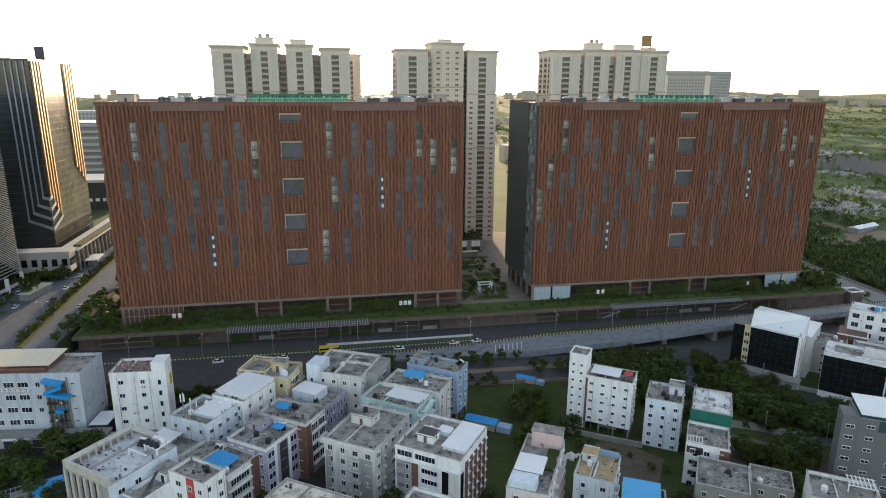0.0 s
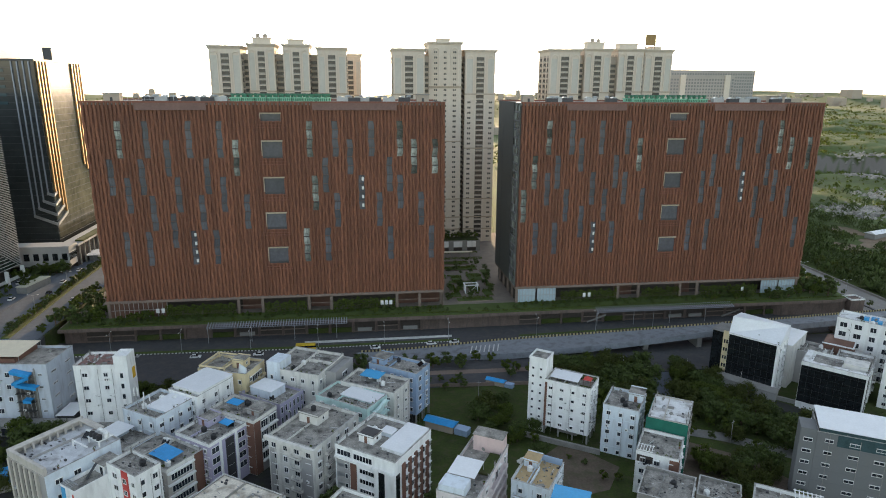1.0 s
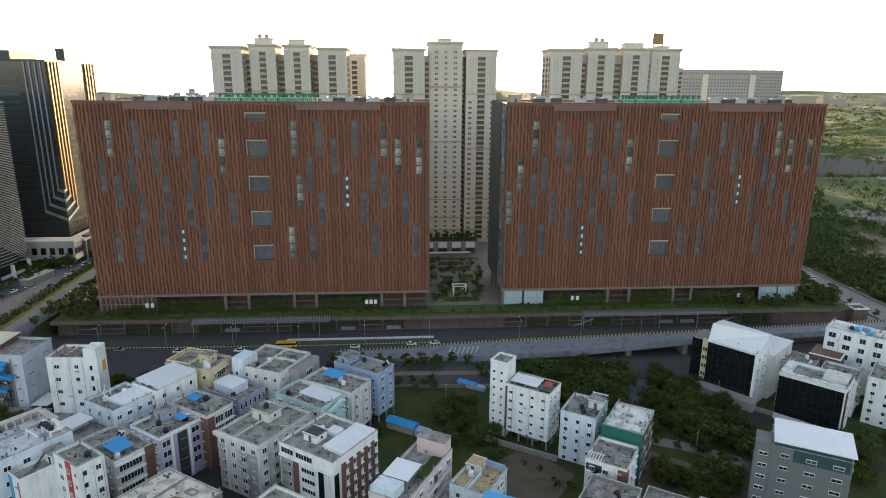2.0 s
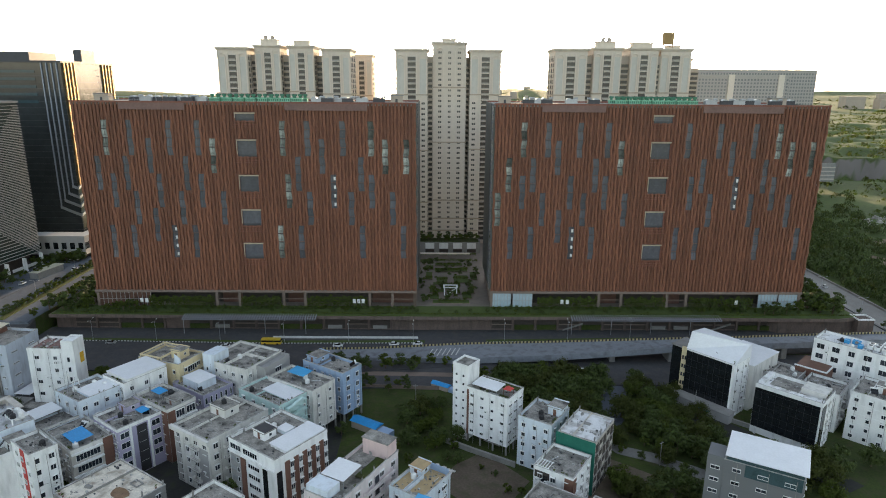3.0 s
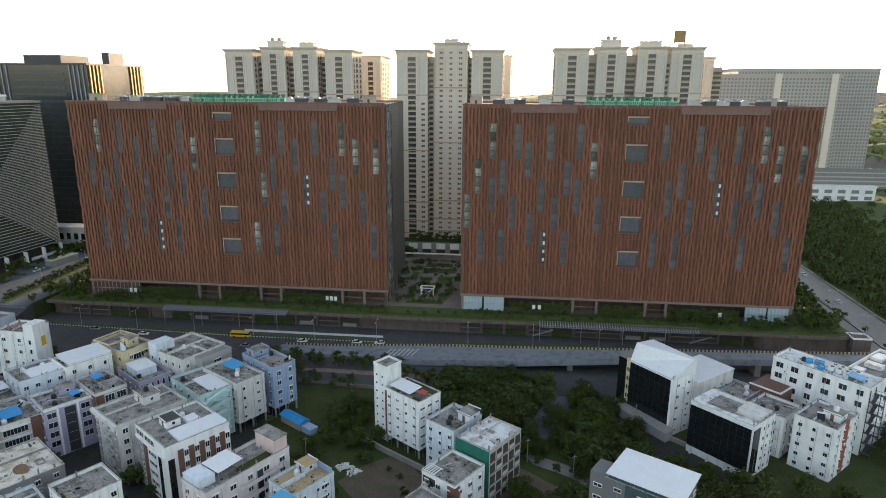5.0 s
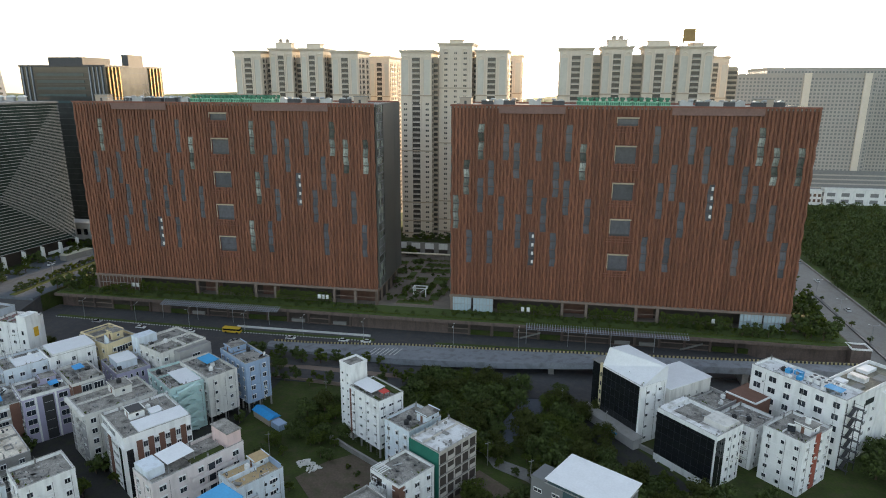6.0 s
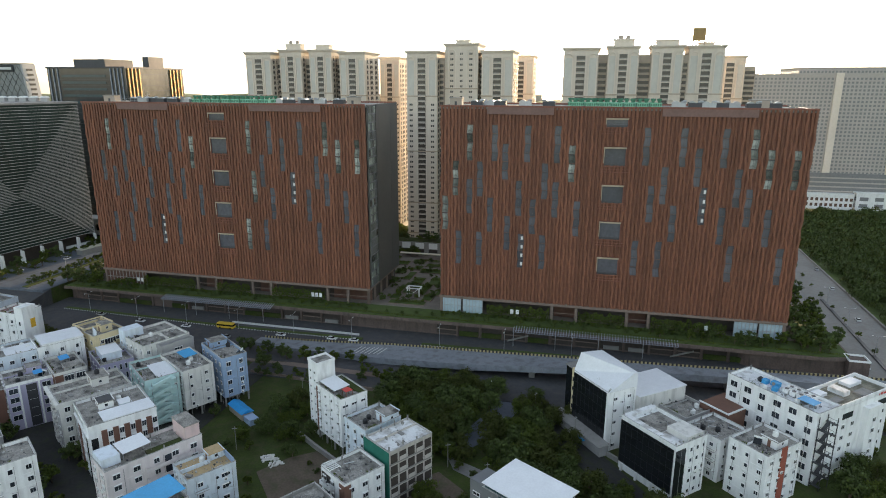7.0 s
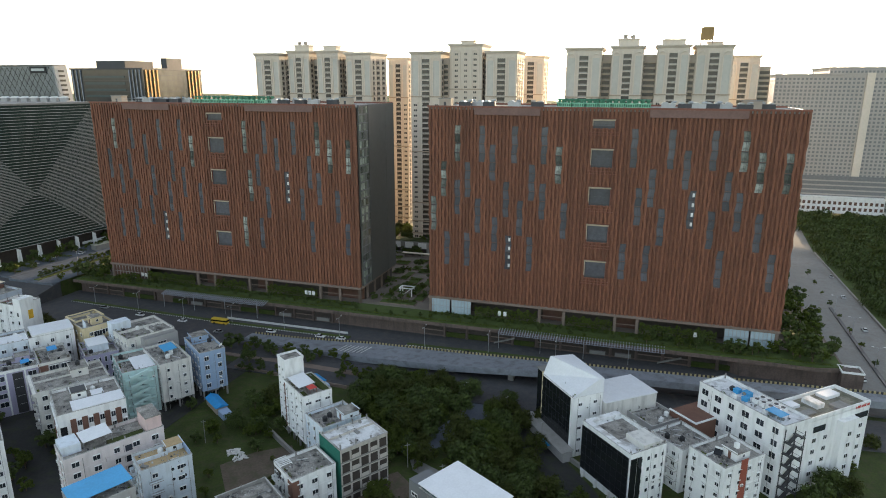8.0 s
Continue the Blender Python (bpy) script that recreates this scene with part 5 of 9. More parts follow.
def house(label, cx, cy, L, W, ang, top, wall, floors, win=None, z0=0.1, roof=None, stilts=False, parapet=1.0, bands=False, head=None, seed=0, acs=3, tanks="b", balcony=(), clutter=3, trim=None):
    """A flat-roofed town house. win: per wall letter, (columns, width, height, shade). head: stair room (x, y, w, d, h) on the roof."""
    rnd = random.Random(seed)
    P = pose(cx, cy, z0, 0, 0, ang)
    root = thing("house", P, label, "house", "flat-roofed town houses")
    H = top - z0 - parapet
    fh = H / floors
    roof = roof or M_ROOF
    trim = trim or wall
    base = fh if stilts else 0.0
    put("wall", Geo().box(-L / 2, L / 2, -W / 2, W / 2, base, H), wall, root)
    if stilts:
        st = shared(("stilt", round(fh, 2)), lambda: Geo().box(-0.25, 0.25, -0.25, 0.25, 0, fh - 0.01).mesh("stilt", M_CONC))
        nx, ny = max(2, int(L / 4.5)), max(2, int(W / 4.5))
        for i in range(nx + 1):
            for j in range(ny + 1):
                put("stilt", st, None, root, m=pose(-L / 2 + 0.3 + (L - 0.6) * i / nx, -W / 2 + 0.3 + (W - 0.6) * j / ny, 0))
        put("core", Geo().box(-L * 0.2, L * 0.2, -W * 0.15, W * 0.3, 0, fh - 0.01), M_CONC, root)
    put("roof_slab", Geo().box(-L / 2 + 0.21, L / 2 - 0.21, -W / 2 + 0.21, W / 2 - 0.21, H + 0.004, H + 0.12), roof, root)
    t = 0.2
    pg = Geo().ring(-L / 2 - 0.04, L / 2 + 0.04, -W / 2 - 0.04, W / 2 + 0.04, t + 0.04, H + 0.002, H + parapet)
    put("parapet", pg, trim, root)
    root["parapet_top"] = H + parapet + 0.004
    if bands:
        bd = Geo().box(-L / 2 - 0.07, L / 2 + 0.07, -W / 2 - 0.07, W / 2 + 0.07, -0.12, 0.06).mesh("floor_band", trim)
        for k in range(1, floors + 1):
            put("floor_band", bd, None, root, m=pose(0, 0, k * fh - 0.02 - (0.1 if k == floors else 0)))
    win = {"A": (3, 1.3, 1.3, 0.45), "B": (3, 1.3, 1.3, 0.45)} if win is None else win
    for face, (n, w, h, shade) in win.items():
        span = L if face in "AD" else W
        for k in range(1 if stilts else 0, floors):
            for i in range(n):
                s = -span / 2 + span * (i + 0.5) / n
                ww = w if (i + seed) % 3 else w * 0.8
                add_window(root, face_pose(L, W, face, s, k * fh + fh * 0.33), round(ww, 2), h, shade)
    # balconies: face, position, length, floors
    for face, s, bl, lo, hi in balcony:
        for k in range(lo, hi):
            m = face_pose(L, W, face, s, k * fh)
            b = put("balcony", Geo().box(-bl / 2, bl / 2, -1.2, -0.005, -0.07, 0.08), trim, root, m=m)
            put("balustrade", Geo().box(-bl / 2, bl / 2, -1.2, -1.1, 0.085, 1.0).box(-bl / 2, -bl / 2 + 0.1, -1.09, -0.005, 0.085, 1.0).box(bl / 2 - 0.1, bl / 2, -1.09, -0.005, 0.085, 1.0), trim, b)
            put("door", Geo().box(-0.9, 0.9, -0.05, -0.004, 0.09, 2.2), M_PANE, b, "dark balcony door")
    if head:
        hx, hy, hw, hd, hh = head
        put("stair_room", Geo().box(hx - hw / 2, hx + hw / 2, hy - hd / 2, hy + hd / 2, H + 0.13, H + hh), wall, root)
        hr = put("stair_room_roof", Geo().box(hx - hw / 2 - 0.3, hx + hw / 2 + 0.3, hy - hd / 2 - 0.3, hy + hd / 2 + 0.3, H + hh + 0.004, H + hh + 0.16), roof, root)
        put("kerb", Geo().box(hx - hw / 2 - 0.25, hx + hw / 2 + 0.25, hy - hd / 2 - 0.25, hy - hd / 2 - 0.1, H + hh + 0.165, H + hh + 0.45)
            .box(hx - hw / 2 - 0.25, hx + hw / 2 + 0.25, hy + hd / 2 + 0.1, hy + hd / 2 + 0.25, H + hh + 0.165, H + hh + 0.45), wall, hr)
        put("door", Geo().box(hx - 0.45, hx + 0.45, hy - hd / 2 - 0.05, hy - hd / 2 - 0.004, H + 0.14, H + 2.1), M_BROWN, root, "brown roof door")
        add_window(root, pose(hx + hw / 2, hy, z=H + 0.13 + hh * 0.35, rz=90), 0.8, 0.8, 0)
    for face in win:
        span = L if face in "AD" else W
        for q in (-0.33,):
            put("drain_pipe", shared(("dp", round(H, 1)), lambda: Geo().rod((0, -0.14, 0.2), (0, -0.14, H - 0.1), 0.06, 0.06, 5).mesh("drain_pipe", M_CONC)), None, root, m=face_pose(L, W, face, span * q, 0))
    if L > 9 and seed % 2:
        put("roof_divider", Geo().box(-L * 0.12, -L * 0.12 + 0.18, -W / 2 + 0.22, W / 2 - 0.22, H + 0.125, H + 0.7), wall, root)
    # loose things on roof and walls
    global AC
    for k in range(acs):
        face = rnd.choice([f for f in win] or ["A"])
        span = L if face in "AD" else W
        m = P @ face_pose(L, W, face, rnd.uniform(-span * 0.42, span * 0.42), rnd.randrange(1, floors) * fh + 0.25)
        if AC is None:
            AC = ac_unit()
            AC.matrix_basis = m
        else:
            copy_thing(AC, m)
    spots = [(rnd.uniform(-L * 0.36, L * 0.36), rnd.uniform(-W * 0.36, W * 0.36)) for _ in range(len(tanks))]
    for ch, (x, y) in zip(tanks, spots):
        on_head = head and abs(x - head[0]) < head[2] / 2 + 0.9 and abs(y - head[1]) < head[3] / 2 + 0.9
        if on_head:
            x, y = head[0], head[1]
        zz = H + (head[4] + 0.16 if on_head else 0.12)
        tank(M_TANKB if ch == "b" else M_TANKW, label=("black" if ch == "b" else "white") + " plastic roof water tank", m=P @ pose(x, y, zz))
    for _ in range(clutter):
        x, y = rnd.uniform(-L * 0.4, L * 0.4), rnd.uniform(-W * 0.4, W * 0.4)
        if head and abs(x - head[0]) < head[2] / 2 + 1 and abs(y - head[1]) < head[3] / 2 + 1:
            continue
        kind = rnd.randrange(3)
        m = P @ pose(x, y, H + 0.12, 0, 0, rnd.uniform(0, 90))
        if kind == 0:
            c = thing("rubble_heap", m, "small heap of building rubble on a roof", "rubble")
            gg = Geo()
            for _k in range(9):
                a, b_, s = rnd.uniform(-0.8, 0.8), rnd.uniform(-0.6, 0.6), rnd.uniform(0.12, 0.3)
                gg.loft([[(a - s, b_ - s, 0), (a + s, b_ - s, 0), (a + s, b_ + s, 0), (a - s, b_ + s, 0)], [(a - s * .5, b_ - s * .6, s), (a + s * .6, b_ - s * .5, s * 1.1), (a + s * .5, b_ + s * .5, s), (a - s * .6, b_ + s * .4, s * 0.9)]])
            tagged(put("rubble", gg, M_CONC, c), kind="stuff")
        elif kind == 1:
            c = thing("roof_pipe_stack", m, "low run of grey roof pipes", "pipes")
            put("pipe", Geo().rod((-1.4, 0, 0.15), (1.4, 0, 0.15), 0.07).rod((-1.4, 0, 0), (-1.4, 0, 1.1), 0.06), M_STEEL, c)
            put("pipe", Geo().rod((-1.2, 0.3, 0.12), (1.6, 0.3, 0.12), 0.06), M_TANKW, c)
        else:
            c = thing("roof_plinth", m, "low concrete plinth on a roof", "plinth")
            put("plinth", Geo().box(-0.9, 0.9, -0.5, 0.5, 0, 0.45), M_CONC, c)
    for nm, material, lab_ in (("roof_litter", M_DARKMETAL, "dark odds and ends lying on a roof"), ("roof_debris", M_COPING, "pale bits and boards lying on a roof")):
        gg = Geo()
        for _k in range(0 if not clutter else 9 if roof is M_ROOF_WHITE else 24):
            x, y, s_ = rnd.uniform(-L * 0.44, L * 0.44), rnd.uniform(-W * 0.44, W * 0.44), rnd.uniform(0.08, 0.34)
            if head and abs(x - head[0]) < head[2] / 2 + 0.6 and abs(y - head[1]) < head[3] / 2 + 0.6:
                continue
            if rnd.random() < 0.3:
                gg.rod((x, y, H + 0.18), (x + rnd.uniform(-1.6, 1.6), y + rnd.uniform(-1.2, 1.2), H + 0.2), 0.06, 0.06, 5)
            else:
                gg.box(x - s_, x + s_, y - s_ * 0.6, y + s_ * 0.7, H + 0.121, H + 0.13 + s_ * rnd.uniform(0.2, 1.6))
        if gg.v:
            o = put(nm, gg, material, m=P)
            tagged(o, lab_, "roof litter", kind="stuff")
    dress_house(root, P, L, W, H, fh, floors, wall, trim, win, head, stilts, bool(balcony), seed)
    HOUSES[label] = (root, P, H, fh)
    return root, P, H, fh


def sheet_roof(P, H, x, y, w, d, z, material, label, tilt=5):
    """A sheet canopy on thin posts over a roof."""
    r = thing("roof_canopy", P @ pose(x, y, H + 0.125), label, "canopy", "sheet canopies on the roofs")
    q = math.tan(radians(tilt)) * d / 2
    put("sheet", Geo().loft([[(-w / 2, -d / 2, z - q), (w / 2, -d / 2, z - q), (w / 2, d / 2, z + q), (-w / 2, d / 2, z + q)], [(-w / 2, -d / 2, z - q + 0.06), (w / 2, -d / 2, z - q + 0.06), (w / 2, d / 2, z + q + 0.06), (-w / 2, d / 2, z + q + 0.06)]]), material, r)
    for sx in (-1, 1):
        for sy in (-1, 1):
            put("post", Geo().box(sx * (w / 2 - 0.15) - 0.05, sx * (w / 2 - 0.15) + 0.05, sy * (d / 2 - 0.15) - 0.05, sy * (d / 2 - 0.15) + 0.05, 0, z + sy * q * 0.97 - 0.02), M_STEEL, r)
    return r


W1 = paint("white_render", (0.83, 0.83, 0.82), 0.5)
W2 = paint("cool_white_render", (0.66, 0.72, 0.78), 0.6)
W2B = paint("greyed_white_render", (0.50, 0.54, 0.60), 0.8)
W3 = paint("off_white_render", (0.66, 0.64, 0.60), 0.75)
W4 = paint("pale_yellow_render", (0.66, 0.55, 0.34), 0.6)
W5 = paint("mint_render", (0.50, 0.66, 0.64), 0.4)
W6 = paint("light_blue_render", (0.30, 0.40, 0.55), 0.5)
W7 = paint("lilac_render", (0.42, 0.39, 0.52), 0.35)
W8 = paint("grey_render", (0.36, 0.35, 0.34), 0.4)
W8B = paint("slate_grey_render", (0.15, 0.155, 0.16), 0.4)
W9 = paint("beige_render", (0.52, 0.48, 0.43), 0.75)
W10 = paint("pinkish_white_render", (0.70, 0.63, 0.62), 0.45)

# tall white house with stair tower
r, P, H, fh = house("tall white apartment house on stilts with a stair tower", 88.5, 172.6, 14.5, 9.5, -36, 19.2, W1, 6, {"A": (4, 1.1, 0.9, 0.5), "B": (3, 1.8, 0.7, 0.3)}, stilts=True, seed=1, acs=6, tanks="")
put("stair_tower", Geo().box(-13.0, -7.3, -4.3, 2.2, 0, 24.8), W1, r)
put("tower_parapet", Geo().box(-13.1, -7.2, -4.4, -4.15, 24.81, 25.6).box(-13.1, -7.2, 2.05, 2.3, 24.81, 25.6).box(-13.1, -12.85, -4.15, 2.05, 24.81, 25.6).box(-7.45, -7.2, -4.15, 2.05, 24.81, 25.6), W1, r)
put("tower_roof", Geo().box(-12.8, -7.5, -4.1, 2.0, 24.81, 24.95), M_ROOF, r)
put("red_strip", Geo().box(-7.29, -6.6, -4.9, -4.2, 2.9, 18.2), M_BROWN, r, "dull maroon vertical strip")
for k in range(8):
    for s in (-11.6, -9.0):
        add_window(r, pose(s, -4.3, 2.2 + k * 2.75), 0.7, 0.7, 0.25)
sheet_roof(P, H, -1.5, -1.5, 9, 5.5, 2.0, M_TIN, "white sheet canopy over a roof terrace", 4)
put("roof_planter", Geo().box(-6.9, 6.8, 2.2, 4.3, H + 0.125, H + 0.9), M_GRASS, r, "overgrown roof planter")
put("roof_planter", Geo().box(3.4, 6.9, -4.4, -2.9, H + 0.125, H + 0.8), M_GRASS, r, "overgrown roof planter")
cn = thing("garden_shelter", P @ pose(5.2, -1.0, H + 0.125), "small red-roofed shelter on a roof", "shelter")
put("roof", Geo().loft([[(-1.3, -1.3, 2.2), (1.3, -1.3, 2.2), (1.3, 1.3, 2.2), (-1.3, 1.3, 2.2)], [(-0.1, -0.1, 3.1), (0.1, -0.1, 3.1), (0.1, 0.1, 3.1), (-0.1, 0.1, 3.1)]]), M_REDP, cn)
for sx in (-1, 1):
    for sy in (-1, 1):
        put("post", Geo().box(sx * 1.1 - 0.07, sx * 1.1 + 0.07, sy * 1.1 - 0.07, sy * 1.1 + 0.07, 0, 2.19), M_BROWN, cn)

house("white house with a concrete roof and a stair room", 102.2, 163.0, 10.6, 12.6, -34, 16.2, W2, 5, {"A": (3, 1.1, 1.2, 0.4), "B": (3, 1.1, 1.2, 0.4)}, seed=2, head=(3.0, 3.2, 4.2, 5, 2.6), tanks="bb", z0=-0.5)
# unfinished house in a green net
r, P, H, fh = house("unfinished brick house with a white roof and a green safety net", 112.9, 154.7, 10.8, 14.9, -34, 16.6, W9, 5, {}, seed=3, roof=M_ROOF_WHITE, parapet=0.5, acs=0, tanks="", z0=-1)
put("safety_net", Geo().box(-5.9, 5.5, -7.75, -7.6, 0.2, H + 0.3).box(-5.75, -5.6, -7.6, 6.0, 4, H + 0.2), M_GREENNET, r, "green safety net")
for k in range(5):
    for i in range(5):
        # a thin dark panel paints the shade of each unglazed opening
        put("opening", shared("opening", lambda: Geo().box(-1.15, 1.15, -0.06, -0.004, 0.15, 2.75).mesh("opening", M_SHADE)), None, r, "dark unglazed opening", face_pose(10.8, 14.9, "B", -5.9 + 2.95 * i, k * fh))
    for i in range(2):
        put("infill", shared("infill", lambda: Geo().box(-1.1, 1.1, -0.12, -0.07, 0.15, 1.3).mesh("infill", W9)), None, r, "half-built brick infill", face_pose(10.8, 14.9, "B", -5.9 + 2.95 * ((k * 2 + i * 3) % 5), k * fh))
    put("slab_edge", Geo().box(5.41, 5.62, -7.4, 7.4, k * fh - 0.16, k * fh + 0.14), M_CONC, r)
r, P, H, fh = house("white house with a grey roof terrace and a brown corner", 104.0, 142.6, 11, 12.5, -34, 13.2, W1, 4, {"A": (3, 1.3, 1.3, 0.4), "B": (3, 1.5, 1.4, 0.5)}, seed=4, tanks="", balcony=[("A", -2.5, 4.5, 1, 4)], z0=-1.2, acs=4)
put("brown_panel", Geo().box(3.2, 5.6, -6.42, -6.254, fh, H + 0.3).box(5.504, 5.66, -6.42, -4.4, fh, H + 0.3), M_BROWN, r, "brown corner cladding")
pg = Geo()
for k in range(6):
    pg.box(-5.3 + 0.75 * k, -5.15 + 0.75 * k, -6.1, -2.9, H + 1.3, H + 1.5)
put("pergola", pg.box(-5.4, -1.2, -3.0, -2.85, H + 1.1, H + 1.29).box(-5.4, -1.2, -6.2, -6.05, H + 1.1, H + 1.29), W1, r, "white pergola bars")
# terrace shade painted as a flat dark panel
put("terrace_recess", Geo().box(-5.2, -1.0, -6.3, -6.254, H - 2.2, H - 0.2), M_SHADE, r, "shaded open terrace")
house("light blue house with a bare concrete roof", 34.8, 192.0, 18.4, 9.0, -35, 18.4, W6, 5, {"A": (5, 1.1, 1.2, 0.3), "B": (2, 1.5, 1.5, 0.4)}, seed=5, stilts=True, head=(-6.5, 0, 4.5, 6, 2.2), tanks="b")
r, P, H, fh = house("grey-white house with a blue roof sheet", 26.5, 182.0, 19.2, 10.5, -32, 17.6, W3, 5, {"A": (5, 1.1, 1.2, 0.4), "B": (2, 1.0, 1.0, 0.3)}, seed=6, tanks="www", stilts=True)
sheet_roof(P, H, -1.5, 1.0, 7.0, 4.6, 2.2, M_BLUESHEET, "bright blue sheet canopy on a roof", 4)
r, P, H, fh = house("mint green house with a white roof sheet and open stairs", 19.0, 174.4, 19.0, 10.8, -36, 17.0, W5, 5, {"A": (4, 1.2, 1.3, 0.5), "B": (1, 1.2, 1.0, 0.3)}, seed=7, tanks="b", acs=4)
for k in range(5):
    z = 0.2 + k * fh
    put("stair_landing", Geo().box(9.504, 11.6, -4.9, -3.5, z + fh / 2 - 0.15, z + fh / 2).box(9.504, 11.6, 2.2, 3.8, z + fh - 0.15, z + fh), W5, r)
    put("stair_flight", Geo().loft([[(9.6, 2.2, z - 0.1), (10.5, 2.2, z - 0.1), (10.5, 2.2, z + 0.9), (9.6, 2.2, z + 0.9)], [(9.6, -3.5, z + fh / 2 - 0.1), (10.5, -3.5, z + fh / 2 - 0.1), (10.5, -3.5, z + fh / 2 + 0.9), (9.6, -3.5, z + fh / 2 + 0.9)]]), W5, r)
    put("stair_flight", Geo().loft([[(10.6, -3.5, z + fh / 2 - 0.1), (11.6, -3.5, z + fh / 2 - 0.1), (11.6, -3.5, z + fh / 2 + 0.9), (10.6, -3.5, z + fh / 2 + 0.9)], [(10.6, 2.2, z + fh - 0.1), (11.6, 2.2, z + fh - 0.1), (11.6, 2.2, z + fh + 0.9), (10.6, 2.2, z + fh + 0.9)]]), W5, r)
put("white_roof", Geo().box(-3.5, 9.2, -1.2, 5.1, H + 0.55, H + 0.72), M_TIN, r, "pale roof sheet")
put("roof_room", Geo().box(-3.2, 8.9, -1.0, 4.9, H + 0.13, H + 0.545), W5, r)
put("roof_frame", Geo().box(6, 6.1, -5, -4.9, H + 0.13, H + 2.6).box(9.2, 9.3, -5, -4.9, H + 0.13, H + 2.6).box(6, 9.3, -5, -4.9, H + 2.61, H + 2.7).box(6, 9.3, -5, -4.9, H + 1.4, H + 1.48), M_STEEL, r, "steel frame of a roof screen")
r, P, H, fh = house("white and cream house with a cluttered concrete roof", 4.0, 194.8, 18.5, 17.5, -26, 19.8, W3, 5, {"A": (5, 1.1, 1.2, 0.35), "B": (5, 1.1, 1.2, 0.35)}, seed=8, tanks="bw", clutter=10)
put("stair_tower", Geo().box(-9.4, -4.5, -8.9, -2.0, 0.0, H + 3.2), W2, r)
put("rear_wing", Geo().box(9.3, 13.0, -4.0, 8.4, 0.0, H - 0.6), W8, r)
put("wing_parapet", Geo().ring(9.3, 13.0, -4.0, 8.4, 0.2, H - 0.59, H + 0.4), W8, r)
for k in range(5):
    add_window(r, pose(13.0, 2.2, k * (H - 0.6) / 5 + 0.8, rz=90), 3.0, 1.6, 0.3)
    add_window(r, pose(-7.6, -8.9, k * fh + 1.0), 0.8, 1.2, 0.2)
put("roof_wall", Geo().box(0.0, 0.2, -8.4, 8.4, H + 0.13, H + 1.2), W3, r)
put("roof_wall", Geo().box(0.3, 9.0, 1.0, 1.2, H + 0.13, H + 1.2), W3, r)
r, P, H, fh = house("pale yellow house with a pergola roof", -19.8, 193.4, 17.1, 11.5, -22, 20.5, W4, 5, {"A": (4, 1.2, 1.2, 0.3), "B": (2, 1.4, 1.3, 0.4)}, seed=9, head=(3, 1, 4, 4, 3.0), tanks="")
put("roof_frame", Geo().ring(-8.3, 1.0, -5.5, 5.5, 0.4, H + 1.6, H + 2.0).box(-8.3, -7.9, -5.5, -5.1, H + 0.13, H + 1.59).box(0.6, 1.0, -5.5, -5.1, H + 0.13, H + 1.59).box(-8.3, -7.9, 5.1, 5.5, H + 0.13, H + 1.59), W4, r, "open yellow roof frame")
put("sunk_roof", Geo().box(-7.8, 0.5, -5.0, 5.0, H + 0.125, H + 0.2), M_ROOF, r)
put("white_screen", Geo().loft([[(5.2, -4.5, H + 0.13), (8.0, -4.5, H + 0.13), (8.0, -4.2, H + 0.13), (5.2, -4.2, H + 0.13)], [(5.8, -4.5, H + 3.6), (8.2, -4.5, H + 2.4), (8.2, -4.2, H + 2.4), (5.8, -4.2, H + 3.6)]]), W2, r, "leaning white roof screen")
for k in (2, 4):
    add_window(r, pose(8.55, 0.0, k * fh + 0.5, rz=90), 4.0, 2.0, 0.3)
r, P, H, fh = house("white house under a broad white sheet roof", -26.5, 181.2, 11.4, 14.6, -33, 20.2, W1, 6, {"A": (3, 1.1, 1.3, 0.3), "B": (3, 1.1, 1.3, 0.3)}, seed=10, tanks="", acs=4)
put("upper_floor", Geo().box(-5.2, 5.6, -6.0, 7.2, H + 0.13, H + 1.7), W1, r)
put("white_roof", Geo().box(-5.4, 5.8, -6.2, 7.4, H + 1.71, H + 1.95), M_TIN, r, "flat white roof sheet")
r, P, H, fh = house("white house with a faded red roof and a stair tower", -60.6, 196.6, 12.8, 10.5, -4, 23.2, W1, 5, {"A": (2, 1.5, 1.2, 0.3)}, seed=11, roof=M_ROOF_RED, tanks="", acs=3)
put("stair_tower", Geo().box(6.45, 10.6, -6.2, -0.4, 0, H + 3.6), W1, r)
put("tower_band", Geo().box(10.61, 10.7, -3.4, -1.4, H - 4.6, H - 1.0), mat("yellow_panel", (0.65, 0.38, 0.03), 0.7), r, "yellow wall panel")
put("tower_cap", Geo().ring(6.45, 10.6, -6.2, -0.4, 0.2, H + 3.601, H + 4.3), W1, r)
put("skirt", Geo().box(-8.5, 13.0, -9.5, -5.4, 0, 3.0), W8, r, "grey single-storey skirt")
put("skirt_roof", Geo().box(-8.8, 13.3, -9.8, -5.3, 3.01, 3.2), M_ROOF, r)
for k in range(5):
    add_window(r, pose(8.5, -6.2, 4.6 + k * 3.6), 0.9, 1.6, 0)
# long white block by the road
r, P, H, fh = house("long white apartment block with cluttered service shafts", -92.0, 205.0, 32.0, 15.0, -7, 22.4, W2B, 5, {}, seed=12, acs=0, tanks="", clutter=0)
windows(r, 32, 15, "A", (-14, -10.2, -5.4, -1.2), [0.8 + fh * k for k in range(1, 5)], 3.0, 1.6, 0.2)
windows(r, 32, 15, "A", (3.2,), [0.8 + fh * k for k in range(2, 5)], 1.3, 1.5, 0.2)
windows(r, 32, 15, "A", (13.6,), [1.4 + fh * k for k in range(0, 5)], 1.2, 0.5, 0.2)
